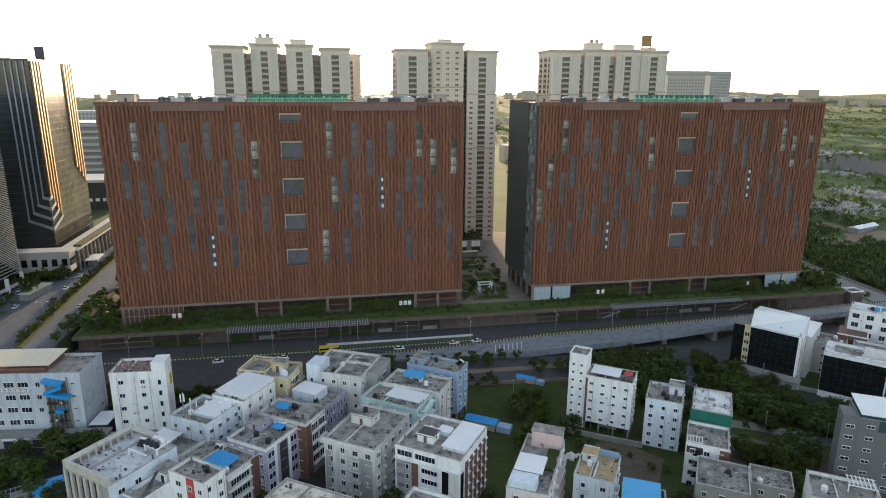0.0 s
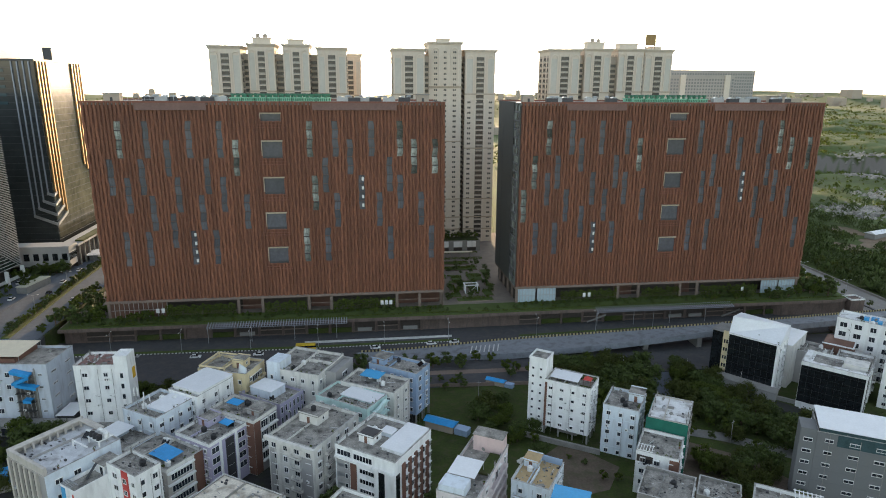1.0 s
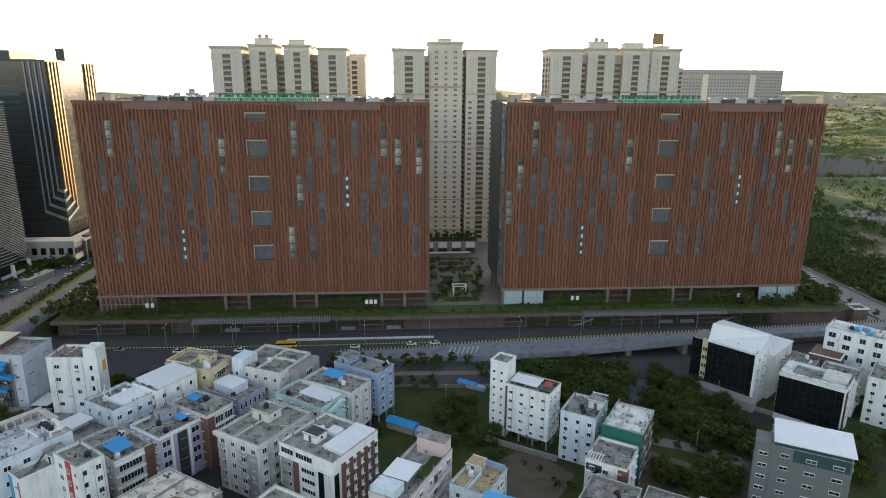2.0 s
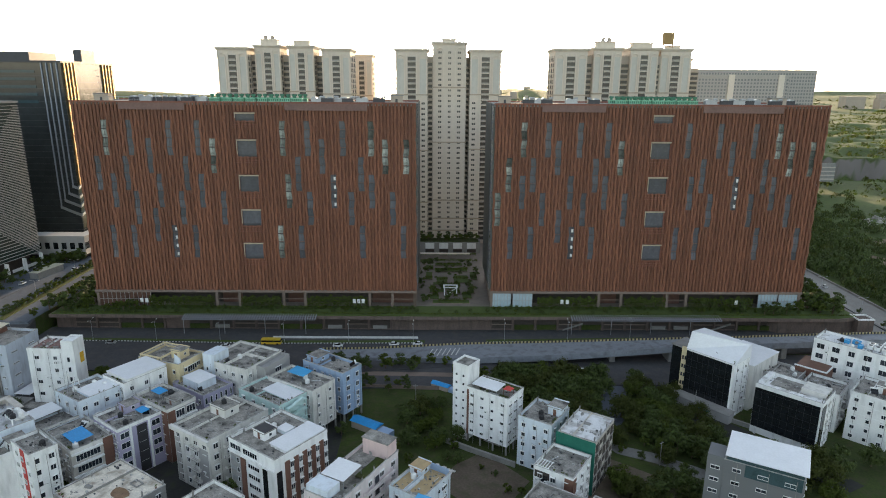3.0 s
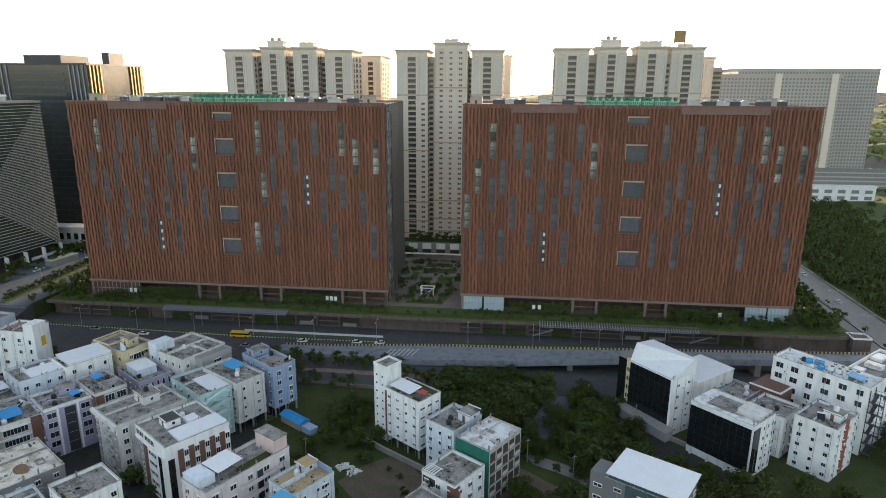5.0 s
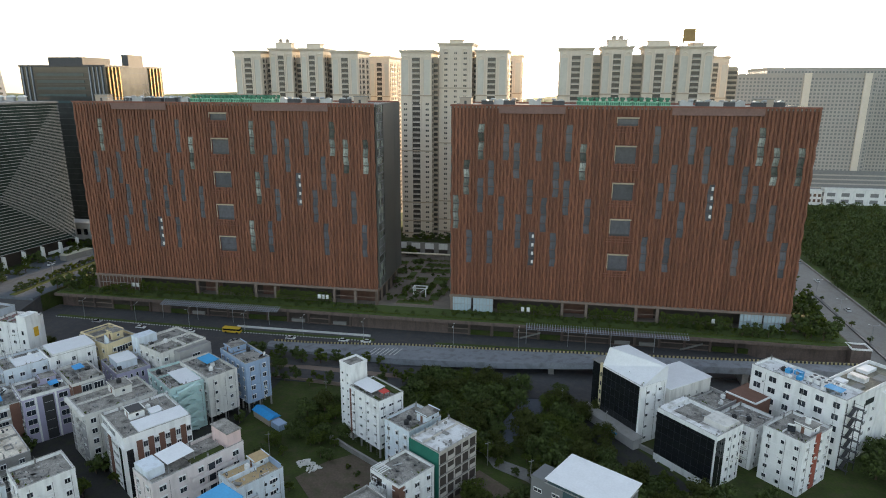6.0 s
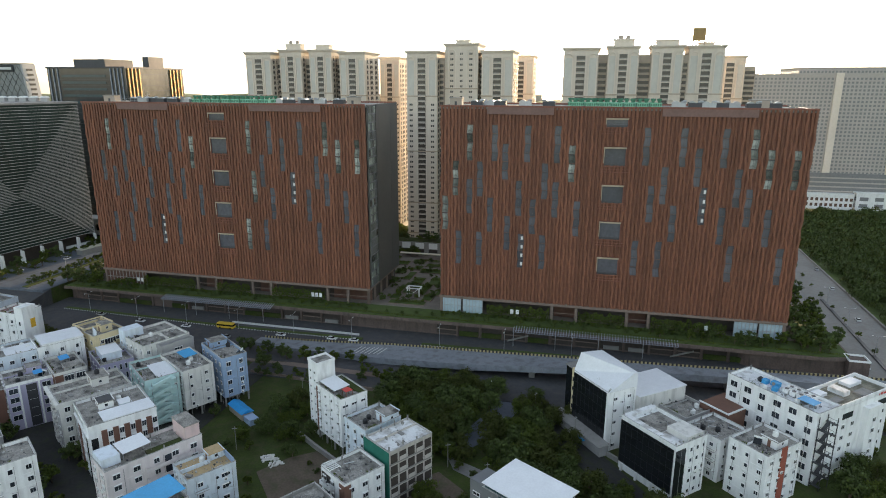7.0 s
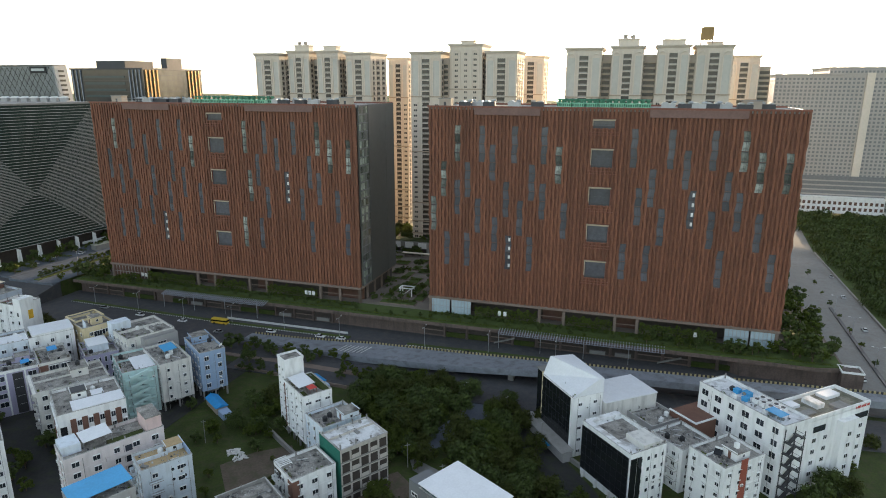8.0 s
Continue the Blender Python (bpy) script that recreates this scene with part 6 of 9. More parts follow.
windows(r, 32, 15, "B", (-4.2, 3.6), [1.4 + fh * k for k in range(1, 5)], 2.6, 0.4, 0.15)
put("ac_shelf", Geo().box(-13.5, 1.5, -0.75, -0.004, 0, 0.1), W3, r, "ledge for air conditioners", face_pose(32, 15, "A", 0, fh * 4 - 0.3))
for k in range(9):
    AC = ac_unit() if AC is None else AC
    copy_thing(AC, P @ face_pose(32, 15, "A", -12.4 + 1.55 * k, fh * 4 - 0.198))
sheet_roof(P, H, -5, 1, 22, 12, 2.6, mat("cream_roof_sheet", (0.66, 0.58, 0.44), 0.6, var=0.1), "cream sheet roof over a terrace", 3)
put("terrace_wall", Geo().box(-14.5, 4.5, -4.8, 7.0, H + 0.13, H + 1.6), M_BROWN, r, "dark wooden terrace enclosure")
put("shaft", Geo().box(5.2, 11.6, -7.66, -7.504, 0.2, H - 1.6), mat("stained_shaft_wall", (0.20, 0.185, 0.165), 0.9, var=0.4, scale=0.5, fine=2.5, dirt=(0.05, 0.045, 0.04), dirt_amount=0.9), r, "dirty service shaft")
for k in range(9):
    put("shaft_pipe", Geo().rod((5.6 + 0.68 * k, -8.0, 3.0), (5.6 + 0.68 * k, -8.0, H - 3.6 - (k % 3)), 0.08), M_DARKMETAL if k % 2 else M_STEEL, r)
for k in range(5):
    put("shaft_platform", Geo().box(5.6, 11.4, -8.9, -7.67, 3.4 + 3.0 * k, 3.5 + 3.0 * k).box(5.6, 11.4, -8.9, -8.84, 4.3 + 3.0 * k, 4.36 + 3.0 * k), M_DARKMETAL, r, "rusty steel platform")
    copy_thing(AC, P @ pose(6.6 + 1.1 * (k % 4), -8.3, 3.51 + 3.0 * k))
for k, (xa, za, xb, zb) in enumerate(((5.6, H - 0.5, 11.4, H - 1.9), (11.4, H - 2.3, 5.8, H - 4.6), (6.6, H - 5.0, 13.2, H - 6.2), (8.4, H - 10.5, 11.0, H - 10.7))):
    put("canopy", Geo().loft([[(xa, -9.9, za), (xa, -7.7, za), (xa, -7.7, za + 0.12), (xa, -9.9, za + 0.12)], [(xb, -9.9, zb), (xb, -7.7, zb), (xb, -7.7, zb + 0.12), (xb, -9.9, zb + 0.12)]]), M_BLUETARP, r, "blue sheet stair canopy")
    put("canopy_skirt", Geo().loft([[(xa, -9.98, za - 0.9), (xa, -9.91, za - 0.9), (xa, -9.91, za + 0.1), (xa, -9.98, za + 0.1)], [(xb, -9.98, zb - 0.9), (xb, -9.91, zb - 0.9), (xb, -9.91, zb + 0.1), (xb, -9.98, zb + 0.1)]]), M_BLUETARP, r, "blue sheet stair side")
put("service_duct", Geo().box(11.8, 12.2, -7.9, -7.51, 1, H - 0.4), M_CONC, r)
put("annex", Geo().box(17.2, 22.4, -8.0, 0.0, 0, 4.6), M_DARKMETAL, r, "low dark annex")
put("annex_roof", Geo().box(16.9, 22.8, -8.4, 0.4, 4.61, 4.8), M_TIN, r, "white sheet annex roof")
put("plinth_wing", Geo().box(-16, 24, -13.0, -8.5, 0, 3.6), W8, r)
put("plinth_roof", Geo().box(-16.4, 24.4, -13.5, -8.4, 3.61, 3.85), M_CONC, r)
for k in range(9):
    put("shopfront", Geo().box(-15 + 4.3 * k, -12 + 4.3 * k, -13.06, -13.004, 0.3, 2.7), M_PANE if k % 3 else M_GREENNET, r, "dark shop opening")
put("fascia_sign", Geo().box(-6.5, 2.0, -13.6, -13.52, 2.9, 3.7), W2, r, "pale shop fascia")
r, P, H, fh = house("lilac striped house with a white roof box", -6.1, 183.4, 16.2, 11.0, -35, 15.0, W7, 4, {"A": (4, 1.1, 1.2, 0.3), "B": (6, 0.7, 2.0, 0.0)}, seed=13, tanks="b")
put("roof_box", Geo().box(-5.5, 3.0, -3.5, 3.0, H + 0.13, H + 2.8), W2, r, "white roof room")
put("roof_box_top", Geo().box(-5.7, 3.2, -3.7, 3.2, H + 2.81, H + 2.95), M_TIN, r)
r, P, H, fh = house("dark brown fronted house with white framed openings", -12.2, 169.2, 16.4, 9.6, -34, 17.6, W8, 5, {"A": (4, 1.2, 1.2, 0.4)}, seed=14, tanks="bb", trim=W3, head=(4.8, 1.2, 4.4, 5.0, 1.6))
windows(r, 16.4, 9.6, "B", (-0.6, 2.9), [0.5 + fh * k for k in range(1, 5)], 2.7, 2.2, 0.35)
put("cladding", Geo().box(8.21, 8.36, -4.7, -2.3, 0.2, H), M_BROWN, r, "dark brown cladding")
put("cladding", Geo().box(5.8, 8.19, -4.98, -4.81, 0.2, H), M_BROWN, r, "dark brown cladding")
for k in range(1, 5):
    put("white_band", Geo().box(8.21, 8.8, -2.2, 4.7, k * fh - 0.25, k * fh + 0.25), W1, r, "white balcony edge")
sheet_roof(P, H, -3.5, 0.5, 4.5, 3.0, 1.4, M_BLUETARP, "blue tarpaulin over a roof", 3)
r, P, H, fh = house("lilac and white house with large black openings", -19.6, 160.6, 13.2, 13.0, -36, 16.6, W7, 5, {"A": (4, 1.3, 1.2, 0.4)}, seed=15, tanks="bb", trim=W1, clutter=6, head=(-3.4, 2.6, 4.0, 4.4, 2.2), acs=5)
windows(r, 13.2, 13.0, "B", (-4.6, 4.6), [0.6 + fh * k for k in range(1, 5)], 2.4, 1.7, 0.0)
windows(r, 13.2, 13.0, "B", (0.4,), [0.5 + fh * k for k in range(1, 5)], 2.0, 2.1, 0.0)
put("dark_bay", Geo().box(6.61, 6.72, -1.1, 1.9, 0.3, H - 0.4), M_DARKMETAL, r, "dark stair bay")
put("white_pier", Geo().box(6.61, 7.1, -3.2, -2.7, 0.3, H + 0.9), W1, r, "white pier")
put("white_pier", Geo().box(6.61, 7.1, 2.3, 2.8, 0.3, H + 0.9), W1, r, "white pier")
sheet_roof(P, H, 3, 3, 3.6, 2.6, 1.7, M_BLUETARP, "blue tarpaulin over a roof", 3)
r, P, H, fh = house("white house with a phone mast on its roof", -36.4, 171.6, 13.4, 13.2, -33, 19.2, W2, 5, {"A": (3, 1.1, 1.3, 0.4), "B": (4, 1.3, 1.2, 0.4)}, seed=16, tanks="www", clutter=4)
put("white_roof", Geo().box(-1.6, 6.4, -3.0, 6.3, H + 0.92, H + 1.1), M_TIN, r, "flat white roof sheet")
put("roof_room", Geo().box(-1.4, 6.2, -2.8, 6.1, H + 0.13, H + 0.915), W2, r)
mast = thing("phone_mast", P @ pose(-4.2, -3.5, H + 0.125), "steel phone mast with white panel antennas", "phone mast")
put("pole", Geo().rod((0, 0, 0), (0, 0, 6.5), 0.12, 0.09, 8), M_STEEL, mast)
for k, (x, y) in enumerate(((0.5, 0), (-0.3, 0.45), (-0.3, -0.45))):
    put("panel_antenna", Geo().box(x - 0.16, x + 0.16, y - 0.1, y + 0.1, 3.9, 6.3), M_TANKW, mast)
for k, (x, y, h) in enumerate(((1.6, 1.2, 4.6), (2.6, 0.2, 3.8), (3.4, 1.6, 4.2))):
    put("side_pole", Geo().rod((x, y, 0), (x, y, h), 0.07, 0.06, 6), M_STEEL, mast)
    put("panel_antenna", Geo().box(x - 0.15, x + 0.15, y - 0.25, y - 0.08, h - 1.9, h + 0.2), M_TANKW, mast)
put("brace", Geo().rod((-1.4, 0, 0), (0, 0, 3.0), 0.05).rod((0.9, 1.1, 0), (0, 0, 3.0), 0.05).rod((0.9, -1.1, 0), (0, 0, 3.0), 0.05), M_STEEL, mast)
# big beige house
r, P, H, fh = house("large beige apartment house with grey corner panels", 9.0, 157.2, 15.4, 20.5, -34, 17.6, W3, 5, {"A": (4, 1.5, 1.5, 0.3), "B": (5, 1.4, 1.5, 0.4)}, seed=17, head=(-2.5, 3.0, 6.5, 5, 2.8), tanks="b", clutter=9, trim=W3, acs=5)
put("upper_eave", Geo().box(-8.5, 8.3, -11.2, -10.3, H - 0.2, H + 0.95), W3, r, "overhanging pale eave")
put("corner_panel", Geo().box(3.0, 7.0, -10.42, -10.26, 0.3, H - 2.6), W8, r, "grey corner panel")
put("corner_panel", Geo().box(-7.2, -5.6, -10.42, -10.26, 0.3, H - 2.6), W8, r, "grey corner panel")
# white house with brown fins
r, P, H, fh = house("white apartment block with brown fins and dark strip windows", 27.8, 146.4, 18.5, 18.0, -36, 18.8, W1, 5, {}, seed=18, head=(-3, -2, 4.5, 4, 2.2), tanks="w", clutter=6, acs=0)
TOPZ = H - 3.2
put("grey_panel", Geo().box(-8.8, -4.7, -9.12, -9.004, 0.3, TOPZ), W8, r, "grey wall panel")
put("brown_fin", Geo().box(-4.3, -2.5, -9.3, -9.004, 0.3, TOPZ), M_BROWN, r, "brown wall panel")
put("dark_strip", Geo().box(4.3, 6.1, -9.1, -9.004, 0.3, TOPZ + 0.2), M_BLACKGLASS, r, "black glass strip")
put("dark_strip", Geo().box(9.254, 9.35, -8.6, -6.9, 0.3, TOPZ + 0.2), M_BLACKGLASS, r, "black glass strip")
put("top_band", Geo().box(-9.35, 9.4, -9.4, -9.004, TOPZ + 0.3, TOPZ + 0.9), W1, r, "white string course")
for k in range(14):
    put("rib", Geo().box(6.35 + 0.2 * k, 6.47 + 0.2 * k, -9.1, -9.004, 0.3, TOPZ), W1, r)
for x, w in ((-6.4, 4.2), (-0.5, 5.6)):
    add_window(r, pose(x, -9.0, H - 1.75), w, 1.5, 0)
fz = TOPZ / 5
for k in range(5):
    add_window(r, pose(0.7, -9.0, k * fz + 0.9), 4.4, 1.25, 0.25)
    add_window(r, pose(-5.6, -9.12, k * fz + 0.9), 0.8, 1.3, 0)
    put("vent_panel", Geo().box(-8.5, -6.5, -9.16, -9.125, k * fz + 0.9, k * fz + 2.0), M_STEEL, r, "grey louvre panel")
    for i in range(5):
        add_window(r, pose(9.25, -3.6 + 2.95 * i, k * (H - 1.2) / 5 + 0.9, rz=90), 1.1, 1.7, 0.5)
for i in range(5):
    put("brown_fin", Geo().box(9.254, 9.5, -5.9 + 2.95 * i, -4.4 + 2.95 * i, 0.3, H - 1.2), M_BROWN, r, "brown wall panel")
put("hut_top", Geo().box(-5.2, -0.8, -3.9, -0.1, H + 2.4, H + 2.5), M_DARKMETAL, r, "dark hut roof")
put("small_roof", Geo().box(-2.0, 1.8, 1.0, 4.4, H + 1.3, H + 1.42), M_TIN, r, "small white roof sheet")
put("small_room", Geo().box(-1.8, 1.6, 1.2, 4.2, H + 0.13, H + 1.295), W2, r)
put("roof_frame", Geo().rod((-8, 5, H + 0.13), (-8, 5, H + 2.4), 0.06).rod((-3, 5, H + 0.13), (-3, 5, H + 2.4), 0.06).rod((-8, 5, H + 2.4), (-3, 5, H + 2.4), 0.06).rod((-8, 8.2, H + 2.4), (-8, 5, H + 2.4), 0.06).rod((-8, 8.2, H + 0.13), (-8, 8.2, H + 2.4), 0.06), M_STEEL, r, "steel roof frame")
put("roof_room", Geo().box(2.4, 8.6, -4.6, 8.6, H + 0.13, H + 1.05), W1, r)
put("white_roof", Geo().box(2.1, 8.9, -4.9, 8.9, H + 1.06, H + 1.25), M_TIN, r, "broad flat white roof sheet")
r, P, H, fh = house("low house with a white roof sheet and a green screen", -44.0, 162.8, 15.0, 10.5, -34, 14.0, W2, 4, {"A": (4, 1.2, 1.2, 0.4), "B": (5, 1.2, 1.2, 0.0)}, seed=19, tanks="")
sheet_roof(P, H, -3.5, 0.2, 7.0, 8.2, 1.7, M_TIN, "white sheet canopy on a roof", 2)
put("green_screen", Geo().box(-7.6, -4.0, -5.5, -5.35, H - 4, H + 1.2), M_GREENNET, r, "green screen")
r, P, H, fh = house("concrete-roofed house with a blue tarpaulin and black windows", -30.7, 153.9, 18.0, 11.0, -38, 14.6, W9, 4, {"A": (4, 1.3, 1.2, 0.3)}, seed=20, tanks="ww", trim=W3)
for k in range(4):
    add_window(r, pose(9.0, -1.2, k * fh + 0.6, rz=90), 6.2, 1.9, 0.5)
    put("white_band", Geo().box(9.004, 9.7, -5.5, 2.6, k * fh + fh - 0.5, k * fh + fh - 0.1), W1, r, "white floor edge")
put("cladding", Geo().box(9.004, 9.2, 2.8, 5.4, 0.2, H + 0.9), M_BROWN, r, "brown wall cladding")
sheet_roof(P, H, 3.0, -1.0, 7.4, 5.2, 1.5, M_BLUETARP, "large blue tarpaulin over a roof terrace", 3)
put("roof_wall", Geo().box(-2.2, -2.0, -5.2, 5.2, H + 0.13, H + 1.1), W3, r)
r, P, H, fh = house("small white house with a yellowish roof terrace", 66.3, 133.0, 9.8, 12.8, -34, 14.2, W2, 4, {"A": (2, 1.2, 1.2, 0.3), "B": (2, 1.6, 1.1, 0.3)}, seed=21, roof=mat("ochre_roof_tiles", (0.45, 0.33, 0.18), 0.9, var=0.2), tanks="w", head=(-2.6, 3.6, 3.6, 4, 2.0))
for y in (1.2, 4.2):
    for z in (H - 1.6, H - 4.6):
        put("round_window", Geo().rod((4.9, y, z), (4.98, y, z), 0.42, 0.42, 16), M_PANE, r, "round porthole")
put("blue_wall", Geo().box(-4.6, 4.5, 5.9, 6.16, H + 0.13, H + 1.9), W6, r, "pale blue roof wall")
put("roof_wall", Geo().box(-0.2, 0.0, -6.1, 1.6, H + 0.13, H + 1.2), W2, r)
r, P, H, fh = house("long pinkish white house with a planted roof terrace", 49.7, 132.8, 10.0, 25.0, -30, 17.0, W10, 5, {"A": (2, 1.2, 1.3, 0.3), "B": (5, 1.7, 1.4, 0.4)}, seed=22, tanks="", clutter=2, balcony=[("B", 3, 12, 1, 5)])
put("pink_room", Geo().box(-3.2, 4.7, 8.2, 12.2, H + 0.13, H + 4.6), M_PINK, r, "pink roof room")
put("pink_room_top", Geo().box(-3.4, 4.9, 8.0, 12.4, H + 4.61, H + 4.8), M_ROOF, r)
put("front_room", Geo().box(-4.6, 1.8, -12.2, -7.6, H + 0.13, H + 2.6), W2, r, "pale roof room")
put("planter", Geo().box(1.6, 4.6, -1.5, 7.8, H + 0.13, H + 0.6), M_GRASS, r, "roof planter with plants")
sheet_roof(P, H, -0.9, -3.6, 7.0, 7.2, 2.6, M_TIN, "white sheet canopy on a roof", 3)
r, P, H, fh = house("single concrete house with a stained pale roof", -9.0, 128.8, 19.5, 17.0, -34, 14.2, M_CONC, 4, {"A": (4, 1.2, 1.2, 0.3), "B": (4, 1.2, 1.2, 0.3)}, seed=23, roof=mat("stained_old_roof", (0.66, 0.60, 0.51), 0.9, var=0.3, scale=0.4, fine=2, bump=0.2, dirt=(0.16, 0.115, 0.075), dirt_amount=0.75), parapet=0.4, tanks="")
hole = thing("roof_dome", P @ pose(3.5, 0.5, H + 0.125), "low round brown cistern cover on a roof", "cistern")
put("cover", Geo().loft([[((2.6 + 0.25 * math.sin(3 * a)) * math.cos(a) * k, (1.9 + 0.2 * math.cos(2 * a)) * math.sin(a) * k, z) for a in [6.2832 * i / 18 for i in range(18)]] for k, z in ((1.0, 0.0), (0.92, 0.3), (0.8, 0.12))]), mat("rusty_brown_cover", (0.20, 0.125, 0.075), 0.9, var=0.35), hole)
put("low_kerb", Geo().ring(-1.6, 1.4, 3.4, 5.4, 0.25, 0, 0.3), M_CONC, hole)
r, P, H, fh = house("white house with a red panel and a stepped roof terrace", -32.6, 139.0, 11.2, 6.6, -38, 20.6, W1, 6, {"B": (2, 1.2, 1.4, 0.4)}, seed=24, tanks="b", clutter=3, acs=4)
HW = H - 3.2
put("left_wing", Geo().box(-11.4, -5.62, -11.5, 3.0, 0, HW), W1, r)
put("wing_roof", Geo().box(-11.1, -5.9, -11.2, 2.7, HW + 0.005, HW + 0.12), M_ROOF, r)
put("wing_parapet", Geo().ring(-11.4, -5.63, -11.5, 3.0, 0.22, HW + 0.002, HW + 1.0), W1, r)
put("stair_room", Geo().box(-10.6, -6.6, -3.4, 0.6, HW + 0.13, HW + 2.9), W1, r)
put("stair_room_top", Geo().box(-10.9, -6.3, -3.7, 0.9, HW + 2.91, HW + 3.1), M_ROOF, r)
put("door", Geo().box(-8.4, -7.4, -3.46, -3.41, HW + 0.13, HW + 2.1), M_PANE, r, "dark roof door")
put("steel_stair", Geo().loft([[(-9.6, -6.6, HW + 0.13), (-8.8, -6.6, HW + 0.13), (-8.8, -6.4, HW + 0.2), (-9.6, -6.4, HW + 0.2)], [(-9.6, -3.7, HW + 3.0), (-8.8, -3.7, HW + 3.0), (-8.8, -3.5, HW + 3.1), (-9.6, -3.5, HW + 3.1)]]), M_DARKMETAL, r, "dark steel roof stair")
put("red_panel", Geo().box(0.3, 2.6, -3.5, -3.304, 0.4, H + 0.9), M_REDP, r, "red wall panel")
for k in range(6):
    add_window(r, pose(1.4, -3.5, k * fh + 1.0), 1.2, 1.2, 0)
    add_window(r, pose(4.4, -3.3, k * fh + 1.0), 1.1, 1.2, 0.3)
    add_window(r, pose(-2.6, -3.3, k * fh + 1.0), 1.6, 1.4, 0.3)
for k in range(5):
    add_window(r, pose(-7.6, -11.5, k * HW / 5 + 0.9), 1.2, 1.2, 0.3)
put("blue_panel", Geo().box(-11.0, -9.4, -11.62, -11.504, 0.4, HW + 0.6), M_BLUESHEET, r, "bright blue wall panel")
put("red_edge", Geo().box(-6.5, -6.0, -11.62, -11.504, 0.4, HW), M_REDP, r, "thin red wall strip")
pg = Geo()
for k in range(7):
    pg.box(-11.2 + 0.6 * k, -11.1 + 0.6 * k, -11.3, -9.6, HW + 1.3, HW + 1.4)
put("pergola", pg.box(-11.3, -7.2, -11.3, -11.2, HW + 1.01, HW + 1.29).box(-11.3, -7.2, -9.7, -9.6, HW + 1.01, HW + 1.29), M_STEEL, r, "thin roof grille")
r, P, H, fh = house("wide hall with a screed roof behind a high parapet", -51.6, 147.8, 16.2, 18.8, -38, 20.6, W8, 5, {}, seed=25, parapet=0.3, tanks="", clutter=1, trim=W9, roof=mat("pale_screed_roof", (0.56, 0.57, 0.59), 0.9, var=0.25, dirt=(0.17, 0.16, 0.15), dirt_amount=0.7))
put("white_flank", Geo().box(8.104, 8.25, -9.35, 9.35, 0.2, H + 0.25), W2, r, "white painted flank")
windows(r, 16.5, 18.8, "B", (-6.4, -2.0, 3.0), [0.9 + fh * k for k in range(1, 5)], 1.6, 1.2, 0.2)
for i in range(6):
    put("fin", Geo().box(-0.45, 0.45, -0.6, -0.05, 0.2, H + 0.4), W9, r, m=face_pose(16.2, 18.8, "A", -6.8 + 2.4 * i, 0))
    if i < 5:
        put("dark_bay", Geo().box(-0.7, 0.7, -0.1, -0.05, 0.6, H - 0.2), M_PANE, r, "tall dark bay", face_pose(16.2, 18.8, "A", -5.6 + 2.4 * i, 0))
put("front_parapet", Geo().box(-8.1, 8.1, -9.4, -8.6, H + 0.31, H + 2.24), W9, r, "high front parapet")
put("outer_wall", Geo().box(-8.1, -7.7, -8.59, 9.4, H + 0.31, H + 2.24), W9, r)
put("rim", Geo().box(-7.69, -6.2, -8.59, 8.7, H + 1.9, H + 2.24), W9, r, "broad parapet slab")
sl = Geo()
for k in range(9):
    sl.box(-6.6, -6.2, -8.4 + 2.0 * k, -7.9 + 2.0 * k, H + 0.13, H + 1.89)
put("rim_post", sl, W9, r)
put("back_rim", Geo().box(-6.19, 2.0, 7.6, 9.3, H + 1.9, H + 2.24), W9, r, "broad parapet slab")
put("tank_platform", Geo().box(2.4, 7.2, 4.4, 8.6, H + 1.6, H + 1.8).box(2.5, 2.8, 4.5, 4.8, H + 0.13, H + 1.59).box(6.8, 7.1, 4.5, 4.8, H + 0.13, H + 1.59).box(2.5, 5.0, 6.0, 8.4, H + 0.13, H + 1.59), W1, r, "white tank platform")
put("portal_frame", Geo().box(0.6, 0.9, 1.5, 1.8, H + 0.13, H + 1.6).box(0.6, 7.1, 1.5, 1.8, H + 1.61, H + 1.9), W1, r, "white beam frame")
for k, (x, y, mt, nm) in enumerate(((3.2, 5.3, M_TANKB, "black"), (4.8, 5.2, M_TANKB, "black"), (6.3, 5.2, M_TANKB, "black"), (3.6, 7.2, M_TANKW, "white"), (5.2, 7.3, M_TANKW, "white"), (6.5, 7.0, M_TANKW, "white"))):
    tank(mt, 0.72, 1.4, nm + " plastic roof water tank", P @ pose(x, y, H + 1.8))
ob = thing("roof_pipes", P @ pose(0.6, 6.6, H + 0.125), "tangle of grey pipes beside roof tanks", "pipes")
put("pipe", Geo().rod((-1, 0, 0.3), (1.4, 0.2, 0.3), 0.09).rod((1.4, 0.2, 0), (1.4, 0.2, 1.6), 0.09), M_STEEL, ob)
put("pipe", Geo().rod((-1.2, 0.6, 0.2), (1.4, 0.7, 0.9), 0.08).rod((0, 0.4, 0), (0.2, 0.4, 1.9), 0.08), M_REDBROWN, ob)
put("pump", Geo().box(-1.2, -0.3, -0.9, -0.2, 0, 0.8), M_STEEL, ob)
r, P, H, fh = house("house under a long blue sheet roof", 67.4, 111.6, 9.6, 13.0, -28, 18.0, W8, 5, {"A": (2, 1.2, 1.2, 0.3), "B": (3, 1.2, 1.2, 0.3)}, seed=26, tanks="", acs=1)
sheet_roof(P, H, -0.6, 0, 8.4, 13.2, 2.2, M_BLUESHEET, "long bright blue sheet roof with a white ridge strip", 2)
